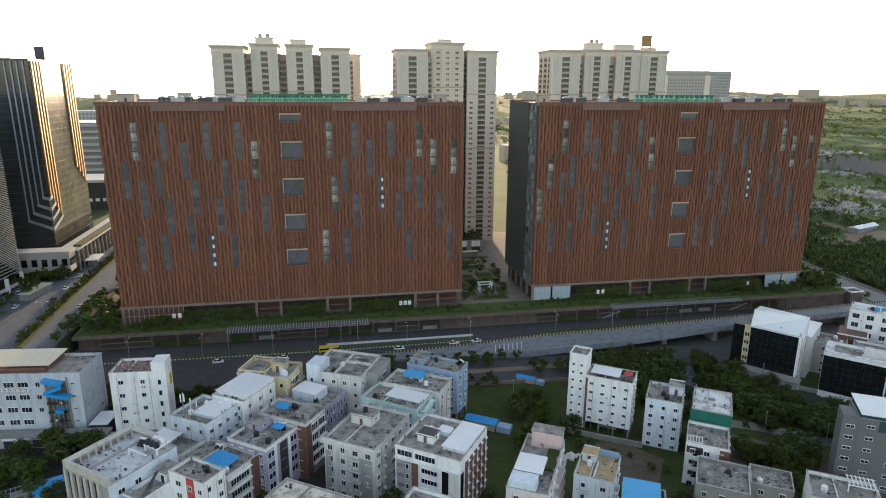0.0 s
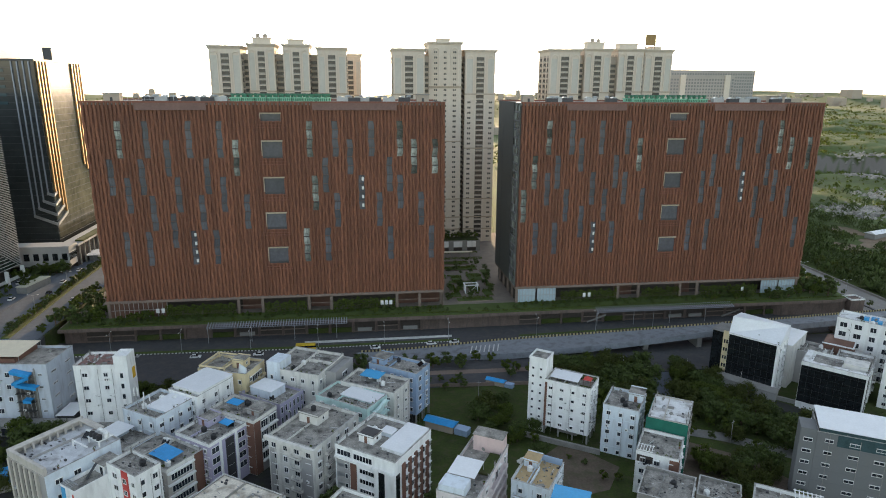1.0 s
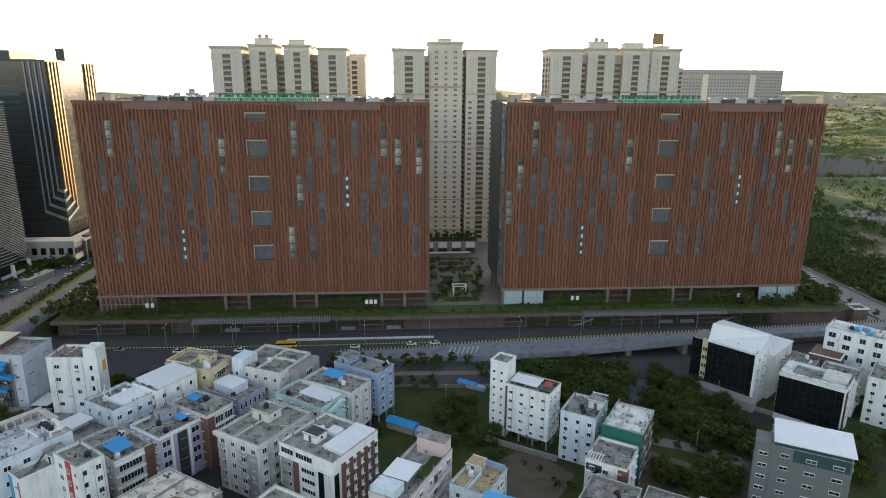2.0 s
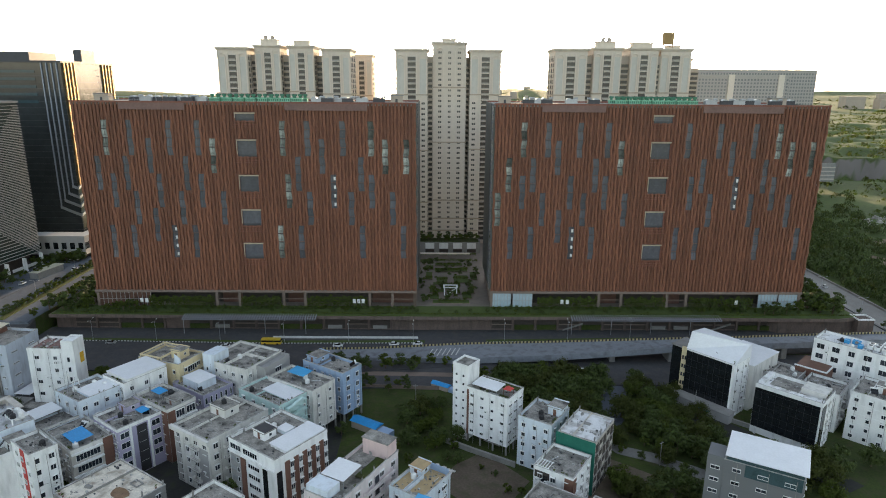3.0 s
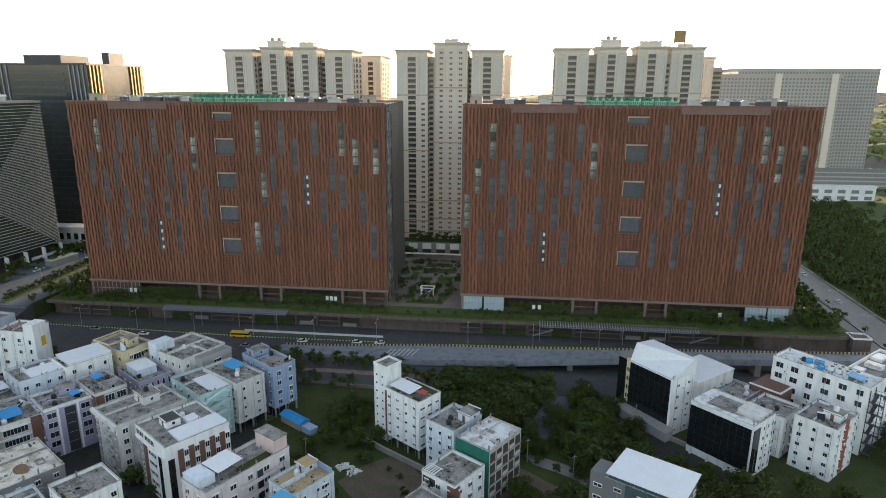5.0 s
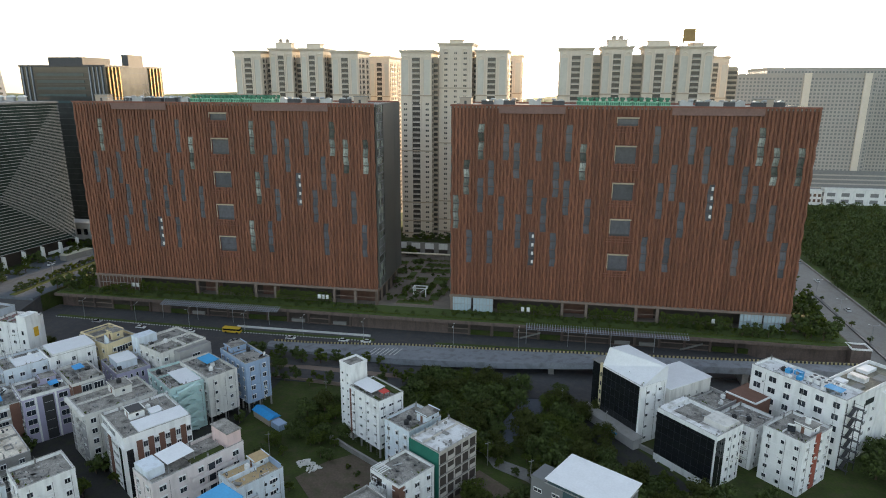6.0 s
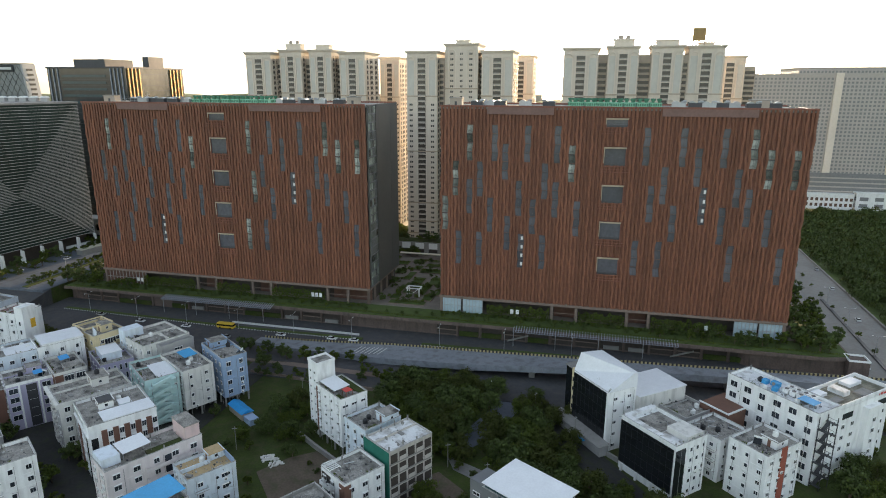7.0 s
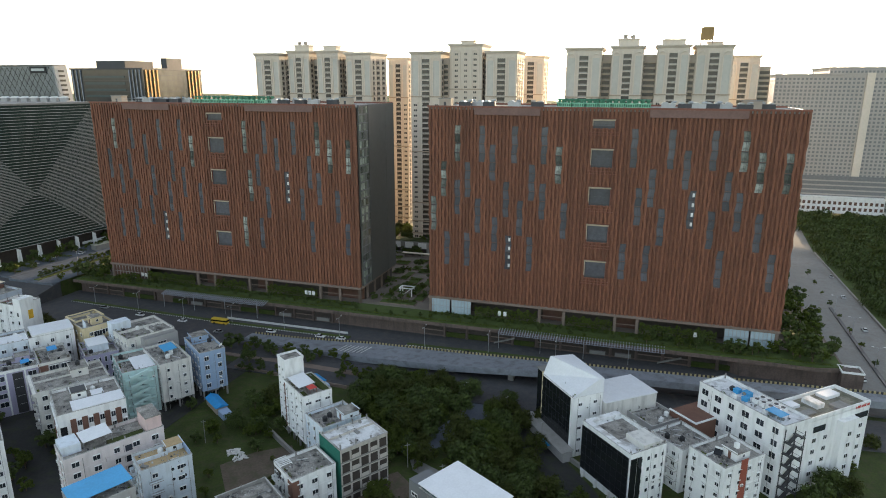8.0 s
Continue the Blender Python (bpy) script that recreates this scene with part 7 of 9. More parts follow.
house("unfinished concrete house with raw parapets", 98.0, 126.5, 12.5, 13.0, -34, 11.8, M_CONC, 3, {"A": (3, 1.3, 1.3, 0.3), "B": (3, 1.3, 1.3, 0.3)}, seed=27, tanks="b", clutter=8, acs=0)
house("grey house with a rough concrete roof", 112.0, 126.0, 10.0, 9.0, -34, 9.6, M_CONC, 3, {"A": (2, 1.3, 1.3, 0.3), "B": (2, 1.3, 1.3, 0.3)}, seed=28, tanks="w", clutter=8, acs=0)
r, P, H, fh = house("white house with a stained roof and a pergola", 121.5, 113.0, 15.0, 12.0, -34, 13.6, W1, 4, {"A": (3, 1.3, 1.3, 0.3), "B": (3, 1.3, 1.3, 0.3)}, seed=29, tanks="w", clutter=6)
pg = Geo()
for k in range(7):
    pg.box(1.0 + 0.9 * k, 1.2 + 0.9 * k, 1.0, 5.6, H + 2.2, H + 2.4)
put("pergola", pg.box(0.8, 7.2, 1.0, 1.2, H + 2.0, H + 2.19).box(0.8, 7.2, 5.4, 5.6, H + 2.0, H + 2.19).box(0.9, 1.1, 1.0, 1.2, H + 0.13, H + 1.99).box(6.9, 7.1, 1.0, 1.2, H + 0.13, H + 1.99), W1, r, "white concrete pergola")
house("concrete house with a bare grey roof", 78.5, 117.0, 11.0, 10.0, -34, 9.0, M_CONC, 3, {"A": (2, 1.3, 1.3, 0.3), "B": (2, 1.3, 1.3, 0.3)}, seed=30, tanks="b", clutter=6, acs=0)

house("white house with a dark roof behind a white parapet", 18.6, 118.4, 11.0, 12.0, -34, 18.4, W1, 5, {"A": (3, 1.2, 1.3, 0.3), "B": (3, 1.2, 1.3, 0.3)}, seed=38, tanks="", clutter=7)
house("pale blue house with steel roof frames", 4.0, 112.5, 10.0, 12.0, -34, 15.4, W2, 4, {"A": (3, 1.2, 1.3, 0.3), "B": (3, 1.2, 1.3, 0.3)}, seed=39, tanks="b", clutter=7)
# white-capped block with black mirror glass
r, P, H, fh = house("white block with black mirror-glass front and a tall white sheet roof", 168.2, 196.7, 17.3, 10.6, -51.3, 20.1, W1, 5, {"B": (2, 1.2, 0.9, 0.3)}, seed=31, tanks="", parapet=0.4, acs=4)
put("mirror_glass", Geo().box(-8.5, 7.9, -5.5, -5.31, 3.6, H - 0.1), M_BLACKGLASS, r, "black mirror glass front")
mg = Geo()
for i in range(9):
    mg.box(-8.5 + 2.05 * i - 0.03, -8.5 + 2.05 * i + 0.03, -5.54, -5.501, 3.6, H - 0.1)
for k in range(6):
    mg.box(-8.5, 7.9, -5.53, -5.501, 3.6 + 2.6 * k, 3.66 + 2.6 * k)
put("mullion", mg, M_TANKB, r)
put("glass_edge", Geo().box(7.91, 8.6, -5.6, -5.31, 3.4, H + 0.3), W1, r)
put("side_wing", Geo().box(-15.2, -8.75, -3.6, 5.2, 0.2, H - 0.6), M_BLACKGLASS, r, "black glass side wing")
put("wing_roof", Geo().box(-15.5, -8.7, -3.9, 5.5, H - 0.59, H - 0.2), M_CONC, r)
st = put("wing_strip", Geo().box(-11.0, -8.7, -4.4, -3.62, 0.2, H + 0.2), W4, r, "cream window strip")
for k in range(5):
    put("strip_window", Geo().box(-10.6, -10.0, -4.46, -4.41, 2.4 + 3.2 * k, 3.8 + 3.2 * k).box(-9.7, -9.1, -4.46, -4.41, 2.4 + 3.2 * k, 3.8 + 3.2 * k), M_PANE, st)
put("roof_hood", Geo().loft([[(-8.75, -5.4, H + 0.41), (8.75, -5.4, H + 0.41), (8.75, 5.4, H + 0.41), (-8.75, 5.4, H + 0.41)], [(-8.75, -3.0, 25.9), (8.75, 4.0, 24.7), (8.75, 5.4, 24.7), (-8.75, 5.4, 25.2)]]), M_TIN, r, "tall white roof sheet")
lw = put("base_wing", Geo().box(-14, 10.5, -9.0, -5.6, 0, 3.3), W8, r, "grey lean-to along the base")
put("lean_roof", Geo().loft([[(-14.3, -9.5, 3.3), (10.9, -9.5, 3.3), (10.9, -5.56, 3.9), (-14.3, -5.56, 3.9)], [(-14.3, -9.5, 3.4), (10.9, -9.5, 3.4), (10.9, -5.56, 4.0), (-14.3, -5.56, 4.0)]]), M_CONC, lw, "grey sheet roof")
put("awning", Geo().box(-1.5, 4.0, -10.4, -9.52, 2.3, 2.45), M_BLUETARP, lw, "blue awning")
put("rear_block", Geo().box(-3.0, 10.1, 5.5, 24.6, 0.1, 16.9), W3, r, "white rear block")
put("rear_roof", Geo().box(-3.2, 10.3, 5.45, 24.8, 16.91, 17.2), M_TIN, r, "white roof sheet")
r, P, H, fh = house("dark glass office house with a white rooftop frame", 184.5, 176.8, 19.5, 12.5, -46, 17.4, W1, 5, {"B": (5, 0.9, 1.1, 0.0)}, seed=32, roof=M_ROOF_WHITE, parapet=1.2, tanks="", acs=2)
put("mirror_glass", Geo().box(-9.6, 9.2, -6.5, -6.31, 2.4, H - 0.2), M_BLACKGLASS, r, "black mirror glass front")
mg = Geo()
for i in range(10):
    mg.box(-9.6 + 2.09 * i - 0.03, -9.6 + 2.09 * i + 0.03, -6.54, -6.501, 2.4, H - 0.2)
for k in range(6):
    mg.box(-9.6, 9.2, -6.53, -6.501, 2.4 + 2.5 * k, 2.46 + 2.5 * k)
put("mullion", mg, M_TANKB, r)
put("roof_rim", Geo().box(-9.6, 9.6, -6.2, -4.4, H + 0.13, H + 1.3).box(-9.6, -7.8, -4.39, 6.1, H + 0.13, H + 1.3), M_ROOF_WHITE, r, "white roof rim")
put("roof_well", Geo().box(-7.0, 1.5, -3.6, 5.8, H + 0.125, H + 0.16), M_ROOF, r, "brown stained roof well")
put("corner_glass", Geo().box(9.76, 9.9, -6.2, -2.4, 1.0, H - 0.4), M_BLACKGLASS, r, "black glass corner strip")
put("roof_room", Geo().box(2.0, 9.0, -1.0, 5.4, H + 0.13, H + 1.9), W3, r)
for i in range(4):
    put("leg", Geo().box(-0.3, 0.3, -0.9, -0.3, 0, 2.39), W1, r, "white leg", face_pose(19.5, 12.5, "A", -8 + 5.5 * i, 0))
# grey block with a big white roof
r, P, H, fh = house("grey block with a large white overhanging roof", 151.2, 130.8, 17.4, 11.4, -31, 21.5, W8B, 6, {"A": (3, 2.2, 0.8, 0.2), "C": (3, 1.6, 1.0, 0.3), "B": (3, 1.2, 1.2, 0.3)}, seed=33, tanks="", parapet=0.3, acs=3)
put("roof_sheet", Geo().loft([[(-8.6, -6.2, H + 1.6), (9.3, -6.2, H + 1.6), (9.3, 6.2, H + 2.0), (-8.6, 6.2, H + 2.0)], [(-8.6, -6.2, H + 1.8), (9.3, -6.2, H + 1.8), (9.3, 6.2, H + 2.2), (-8.6, 6.2, H + 2.2)]]), M_TIN, r, "large white roof sheet")
put("clerestory", Geo().box(-8.2, 8.4, -5.4, 5.4, H + 0.31, H + 1.55), M_TEAL, r, "teal glass band under the roof")
put("terrace_glass", Geo().box(-4.0, 8.3, -5.78, -5.72, H - 3.0, H + 0.3), M_TEAL, r, "teal glass terrace front")
put("stair_tower", Geo().box(-12.6, -8.72, -5.6, 0.4, 0, H + 0.6), W8B, r)
for k in range(6):
    add_window(r, pose(-10.6, -5.6, 1.6 + k * 3.3), 2.0, 0.8, 0.2)
# white hotel: two wings meeting at a steel stair
r, P, H, fh = house("large white hotel with barred windows and a red sign", 219.4, 197.0, 29.0, 10.5, -48, 22.8, W1, 6, {"A": (6, 2.3, 1.8, 0.15)}, seed=34, tanks="wwb", clutter=14, acs=4, z0=-0.5, roof=M_ROOF_WHITE)
put("right_wing", Geo().box(3.6, 14.4, 5.3, 31.0, 0, H - 0.6), W1, r)
put("wing_roof", Geo().box(4.0, 14.0, 5.5, 30.6, H - 0.59, H - 0.4), mat("mossy_roof_screed", (0.24, 0.22, 0.17), 0.95, var=0.45, scale=0.3, fine=1.8, bump=0.4, dirt=(0.07, 0.075, 0.04), dirt_amount=0.9), r, "mossy stained roof")
for k, (x, y, w_, d_, h_) in enumerate(((6.0, 8.5, 3.0, 3.6, 0.8), (10.8, 9.0, 2.4, 4.2, 0.5), (8.0, 15.0, 5.0, 3.0, 1.4), (11.8, 21.0, 3.2, 5.0, 0.6), (6.2, 24.0, 3.4, 6.0, 1.0))):
    put("roof_box", Geo().box(x - w_ / 2, x + w_ / 2, y - d_ / 2, y + d_ / 2, H - 0.39, H - 0.39 + h_), (M_TIN, M_CONC, M_ROOF_WHITE, M_CONC, M_TIN)[k], r, "low roof structure")
put("wing_parapet", Geo().box(14.05, 14.4, 5.4, 31.0, H - 0.39, H + 0.7).box(3.6, 3.95, 5.4, 31.0, H - 0.39, H + 0.7).box(3.96, 14.04, 30.7, 31.0, H - 0.39, H + 0.7), W1, r)
put("wing_projection", Geo().box(14.41, 16.2, 17.0, 24.0, 0, H - 2.4), W1, r)
for k in range(5):
    for y in (8.0, 12.6, 28.0):
        add_window(r, pose(14.4, y, 1.0 + k * 3.5, rz=90), 1.5, 1.3, 0.25)
    add_window(r, pose(16.2, 20.5, 1.0 + k * 3.5, rz=90), 1.5, 1.3, 0.25)
put("strip_window", Geo().box(14.41, 14.5, 7.0, 12.0, H - 4.2, H - 2.4), M_PANE, r, "dark strip window")
put("strip_window", Geo().box(14.41, 14.5, 24.6, 30.6, H - 4.2, H - 2.4), M_PANE, r, "dark strip window")
stair = put("fire_stair", Geo().box(14.6, 14.8, -4.9, -4.7, 0, H).box(17.3, 17.5, -4.9, -4.7, 0, H).box(14.6, 14.8, -0.9, -0.7, 0, H).box(17.3, 17.5, -0.9, -0.7, 0, H), M_DARKMETAL, r, "dark steel fire stair")
for k in range(6):
    z = 1.5 + k * 3.4
    put("landing", Geo().box(14.5, 17.6, -5.0, -4.0, z, z + 0.15).box(14.5, 17.6, -5.0, -4.95, z + 1.0, z + 1.08), M_DARKMETAL, stair)
    put("landing", Geo().box(14.5, 17.6, -1.6, -0.6, z + 1.7, z + 1.85).box(14.5, 17.6, -0.65, -0.6, z + 2.7, z + 2.78), M_DARKMETAL, stair)
    put("flight", Geo().loft([[(15.0, -4.0, z), (16.0, -4.0, z), (16.0, -4.0, z + 0.25), (15.0, -4.0, z + 0.25)], [(15.0, -1.6, z + 1.6), (16.0, -1.6, z + 1.6), (16.0, -1.6, z + 1.85), (15.0, -1.6, z + 1.85)]]), M_DARKMETAL, stair)
    add_window(r, pose(14.5, 2.6, 1.0 + k * 3.3, rz=90), 1.4, 1.2, 0.25)
sign = thing("roof_sign", P @ pose(14.55, 27.5, H - 0.2, 0, 0, 90), "red letter-like bars of a hotel sign", "sign")
for k, w_ in enumerate((0.5, 0.8, 0.35, 0.7, 0.6, 0.4, 0.8, 0.5)):
    put("sign_bar", Geo().box(-3.2 + 0.8 * k, -3.2 + 0.8 * k + w_ * 0.8, -0.15, -0.05, -0.35, 0.25 + 0.12 * (k % 3)), M_REDP, sign)
put("backing", Geo().box(-3.4, 3.4, -0.04, 0.0, -0.5, 0.6), W1, sign)
sheet_roof(P, H, 9.5, -2.0, 5, 3.4, 1.8, M_BLUESHEET, "blue sheet canopy on a hotel roof", 2)
for x, y, w_ in ((-3.0, 1.5, 2.4), (-5.6, 0.4, 1.6), (-1.0, -1.6, 1.4)):
    bb = thing("blue_tank", P @ pose(x, y, H + 0.12), "bright blue plastic box on a hotel roof", "tank", "blue boxes on the hotel roof")
    put("box", Geo().box(-w_ / 2, w_ / 2, -0.9, 0.9, 0, 1.1), M_BLUESHEET, bb)
    put("rim", Geo().ring(-w_ / 2 - 0.05, w_ / 2 + 0.05, -0.95, 0.95, 0.12, 1.101, 1.25), M_BLUESHEET, bb)
for k in range(8):
    ch = thing("roof_chiller", P @ pose(1.5 + 2.2 * (k % 4), 1.0 + 2.3 * (k // 4) - 1.0, H + 0.12), "white roof chiller with dark fans", "roof unit", "chillers on the hotel roof")
    put("casing", Geo().box(-0.9, 0.9, -0.9, 0.9, 0.2, 1.5), M_TANKW, ch)
    put("leg", Geo().box(-0.85, -0.7, -0.85, 0.85, 0, 0.19).box(0.7, 0.85, -0.85, 0.85, 0, 0.19), M_STEEL, ch)
    put("fan", Geo().rod((0, 0, 1.5), (0, 0, 1.62), 0.6, 0.6, 12), M_DARKMETAL, ch)
r, P, H, fh = house("white house with a red-brown vertical stripe", 211.0, 176.6, 11.5, 15.0, -46, 16.8, W1, 5, {"A": (3, 1.1, 1.1, 0.35), "B": (4, 1.1, 1.1, 0.35), "C": (3, 0.6, 0.6, 0.2)}, seed=35, tanks="ww", head=(2, 1, 4.5, 5, 2.4))
put("red_stripe", Geo().box(5.76, 5.95, -1.6, 0.8, 0.2, H + 1.6), M_REDBROWN, r, "red-brown vertical stripe")
house("white house with a rough grey roof and a blue tank", 200.5, 186.5, 11.5, 12.0, -45, 13.6, W1, 4, {"A": (2, 1.1, 1.1, 0.3), "B": (3, 1.1, 1.1, 0.3)}, seed=36, tanks="bb", clutter=8)
tr = thing("roof_terrace", pose(205.5, 200.5, 0.1, 0, 0, -46), "brown walled terrace block with a white coping", "terrace")
put("wall", Geo().box(-5, 5, -6, 6, 0, 14), M_BROWN, tr)
put("coping", Geo().box(-5.2, 5.2, -6.2, -5.7, 14.01, 14.4).box(4.7, 5.2, -5.69, 6.2, 14.01, 14.4), M_WHITE, tr)
house("low dark grey house with white roof tanks", 192.0, 199.0, 14.0, 12.0, -46, 13.0, W8, 4, {"A": (3, 1.2, 1.2, 0.3), "B": (3, 1.2, 1.2, 0.3)}, seed=37, tanks="ww", clutter=4)


# ---- trees and shrubs ----
def crown_geo(rnd, radius, height, clumps, leaves, leaf, base):
    """A crown of leaf blades gathered in uneven clumps."""
    leaves, leaf = round(leaves * 0.84), leaf * 1.09
    g = Geo()
    for _ in range(clumps):
        a, rr = rnd.uniform(0, 6.283), radius * math.sqrt(rnd.uniform(0.02, 1.0)) * 0.78
        h = base + height * rnd.uniform(0.08, 0.92) * (1.1 - 0.6 * (rr / radius) ** 2)
        c = Vector((rr * math.cos(a), rr * math.sin(a), h))
        cr = radius * rnd.uniform(0.22, 0.42)
        for _k in range(leaves):
            d = Vector((rnd.gauss(0, 1), rnd.gauss(0, 1), rnd.gauss(0.25, 0.8)))
            d.normalize()
            p = c + Vector((d.x * cr, d.y * cr, d.z * cr * 0.75)) * rnd.uniform(0.35, 1.15)
            u = d.orthogonal().normalized()
            q = Matrix.Rotation(rnd.uniform(0, 6.28), 3, d)
            u = q @ u
            w = (d + Vector((rnd.uniform(-.5, .5), rnd.uniform(-.5, .5), rnd.uniform(-.2, .5)))).cross(u).normalized()
            s = leaf * rnd.uniform(0.6, 1.4)
            n = len(g.v)
            g.v += [tuple(p - u * s), tuple(p + w * s * 0.55), tuple(p + u * s), tuple(p - w * s * 0.55)]
            g.f.append((n, n + 1, n + 2, n + 3))
    return g


def make_tree(seed, radius, height, trunk, leafmat, label, clumps=26, leaves=46, leaf=0.34):
    rnd = random.Random(seed)
    r = thing("tree", pose(0, 0, 0), label, "tree", "street and garden trees")
    t = Geo()
    t.rod((0, 0, -0.3), (0.1, 0.05, trunk * 0.6), radius * 0.075, radius * 0.06, 7).rod((0.1, 0.05, trunk * 0.6), (0.0, 0.1, trunk + height * 0.4), radius * 0.06, radius * 0.03, 7)
    for k in range(6):
        a = k * 1.05 + rnd.uniform(-.3, .3)
        t.rod((0.05, 0.05, trunk * rnd.uniform(0.65, 1.0)), (math.cos(a) * radius * 0.6, math.sin(a) * radius * 0.6, trunk + height * rnd.uniform(0.25, 0.6)), radius * 0.035, radius * 0.012, 5)
    put("trunk", t, M_BARK, r)
    put("crown", crown_geo(rnd, radius, height, clumps, leaves, leaf, trunk * 0.75), leafmat, r)
    return r


BIG = [make_tree(1, 4.6, 6.5, 2.6, M_LEAF, "broad dark green roadside tree", 44, 64, 0.32), make_tree(2, 4.0, 5.6, 2.2, M_LEAF2, "broad fresh green tree", 38, 64, 0.31), make_tree(3, 5.2, 6.0, 2.2, M_LEAF3, "wide dusty olive tree", 46, 64, 0.34)]
MID = [make_tree(4, 2.4, 3.6, 1.6, M_LEAF, "young dark green tree", 20, 40, 0.3), make_tree(5, 2.1, 3.0, 1.4, M_LEAF2, "young bright green tree", 18, 40, 0.28)]
SHRUB = [make_tree(6, 1.5, 1.7, 0.4, M_LEAF, "low dark green shrub", 14, 34, 0.22), make_tree(7, 1.3, 1.5, 0.35, M_LEAF2, "low bright green shrub", 12, 34, 0.22)]
for pr in SHRUB:
    tagged(pr, "", "shrub", "planted shrubs")
    pr.name = "shrub"
USED = set()


def plant(proto, x, y, z, s, rot):
    m = pose(x, y, z, 0, 0, rot) @ Matrix.Diagonal((s, s, s, 1))
    if proto.name not in USED:
        USED.add(proto.name)
        proto.matrix_basis = m
    else:
        c = copy_thing(proto, pose(x, y, z, 0, 0, rot))
        c.scale = (s, s, s)


FOOT = []
for lab, (root_, P_, H_, f_) in HOUSES.items():
    bb = root_.children[0].data
    xs_, ys_ = [v.co.x for v in bb.vertices], [v.co.y for v in bb.vertices]
    FOOT.append((P_.inverted(), max(xs_) + 1.6, max(ys_) + 1.6))


def is_free(x, y):
    for inv, hx, hy in FOOT:
        p = inv @ Vector((x, y, 0))
        if abs(p.x) < hx and abs(p.y) < hy:
            return False
    return True


def grove(n, poly_box, protos, smin, smax, seed, gap=2.5, zf=None, joined=""):
    rnd = random.Random(seed)
    many = []
    x0, x1, y0, y1 = poly_box
    spots = []
    tries = 0
    while len(spots) < n and tries < n * 30:
        tries += 1
        x, y = rnd.uniform(x0, x1), rnd.uniform(y0, y1)
        if not is_free(x, y) or any((x - a) ** 2 + (y - b) ** 2 < gap * gap for a, b in spots):
            continue
        spots.append((x, y))
        proto, z, size, rot = rnd.choice(protos), terrain_z(x, y) if zf is None else zf, rnd.uniform(smin, smax), rnd.uniform(0, 360)
        if joined:
            many.append((proto, scaled(x, y, z, size, rot)))
        else:
            plant(proto, x, y, z, size, rot)
    if many:
        thicket(joined, "trees", many)


def thicket(label, category, spots):
    """Many far plants joined into one object a kind."""
    by = {}
    for proto, m in spots:
        by.setdefault(proto.name, (proto, []))[1].append(m)
    for proto, ms in by.values():
        done = []
        for part_ in proto.children:
            me = part_.data
            co = np.empty(len(me.vertices) * 3)
            me.vertices.foreach_get("co", co)
            co = np.c_[co.reshape(-1, 3), np.ones(len(me.vertices))]
            faces = [tuple(p.vertices) for p in me.polygons]
            g = Geo()
            for m in ms:
                o = len(g.v)
                g.v += [tuple(q) for q in (co @ np.array(m).T)[:, :3].tolist()]
                g.f += [tuple(i + o for i in f) for f in faces]
            done.append((part_.name.split(".")[0], g, me.materials[0]))
        done.sort(key=lambda d: d[0] != "crown")
        top = tagged(put("planting", done[0][1], done[0][2]), label, category, kind="stuff")
        for nm, g, material in done[1:]:
            put(nm, g, material, top)


def scaled(x, y, z, s, rot):
    return pose(x, y, z, 0, 0, rot) @ Matrix.Diagonal((s, s, s, 1))


grove(26, (92, 124, 190, 218), BIG, 0.7, 1.1, 21, 4.2)
grove(10, (140, 152, 176, 214), BIG, 0.6, 0.95, 19, 4.2)
grove(13, (134, 152, 160, 192), BIG, 0.6, 1.0, 22, 4.2)
grove(7, (116, 128, 168, 186), BIG, 0.6, 0.9, 18, 4)
grove(9, (60, 73, 168, 196), BIG + MID, 0.5, 0.9, 23, 4)
grove(14, (150, 180, 140, 165), BIG, 0.6, 1.0, 24, 4)
grove(14, (176, 240, 128, 162), BIG, 0.7, 1.1, 25, 5)
grove(8, (138, 165, 150, 166), MID, 0.7, 1.2, 26, 3)
grove(10, (36, 60, 205, 216), MID + BIG[:1], 0.6, 0.9, 27, 4, 0.4)
grove(8, (76, 100, 212, 219), MID, 0.8, 1.3, 28, 4, 0.4)
grove(12, (-70, -36, 196, 220), BIG, 0.6, 0.9, 29, 4)
grove(10, (-120, -60, 150, 180), BIG, 0.6, 0.9, 30, 5)
grove(30, (-40, 60, 112, 200), MID, 0.8, 1.3, 31, 3)
grove(12, (-96, -66, 168, 192), BIG, 0.7, 1.0, 34, 4)
grove(8, (-78, -62, 206, 222), BIG, 0.6, 0.9, 35, 4)
grove(10, (70, 96, 128, 160), MID + SHRUB, 0.6, 1.0, 32, 4)
grove(10, (200, 260, 204, 222), BIG, 0.5, 0.8, 33, 5)
grove(8, (104, 134, 186, 216), BIG, 0.8, 1.2, 52, 4.0)
grove(4, (56, 76, 162, 182), BIG, 0.5, 0.8, 53, 4.0)
grove(7, (120, 142, 124, 150), BIG, 0.6, 0.9, 49, 4.5)
grove(14, (224, 268, 158, 192), BIG, 0.7, 1.1, 47, 4.5)
grove(22, (96, 124, 178, 219), BIG, 0.8, 1.15, 61, 3.4)
grove(16, (143, 160, 152, 206), BIG, 0.7, 1.05, 62, 3.6)
grove(10, (60, 78, 160, 186), MID + BIG[:1], 0.6, 0.95, 63, 3.2)
grove(10, (116, 140, 150, 176), MID + BIG[:1], 0.6, 0.9, 64, 3.4)
grove(12, (18, 76, 222, 229), MID, 1.0, 1.6, 65, 4.5, 0.45)
grove(20, (-60, 30, 104, 170), MID, 0.8, 1.3, 66, 2.6)
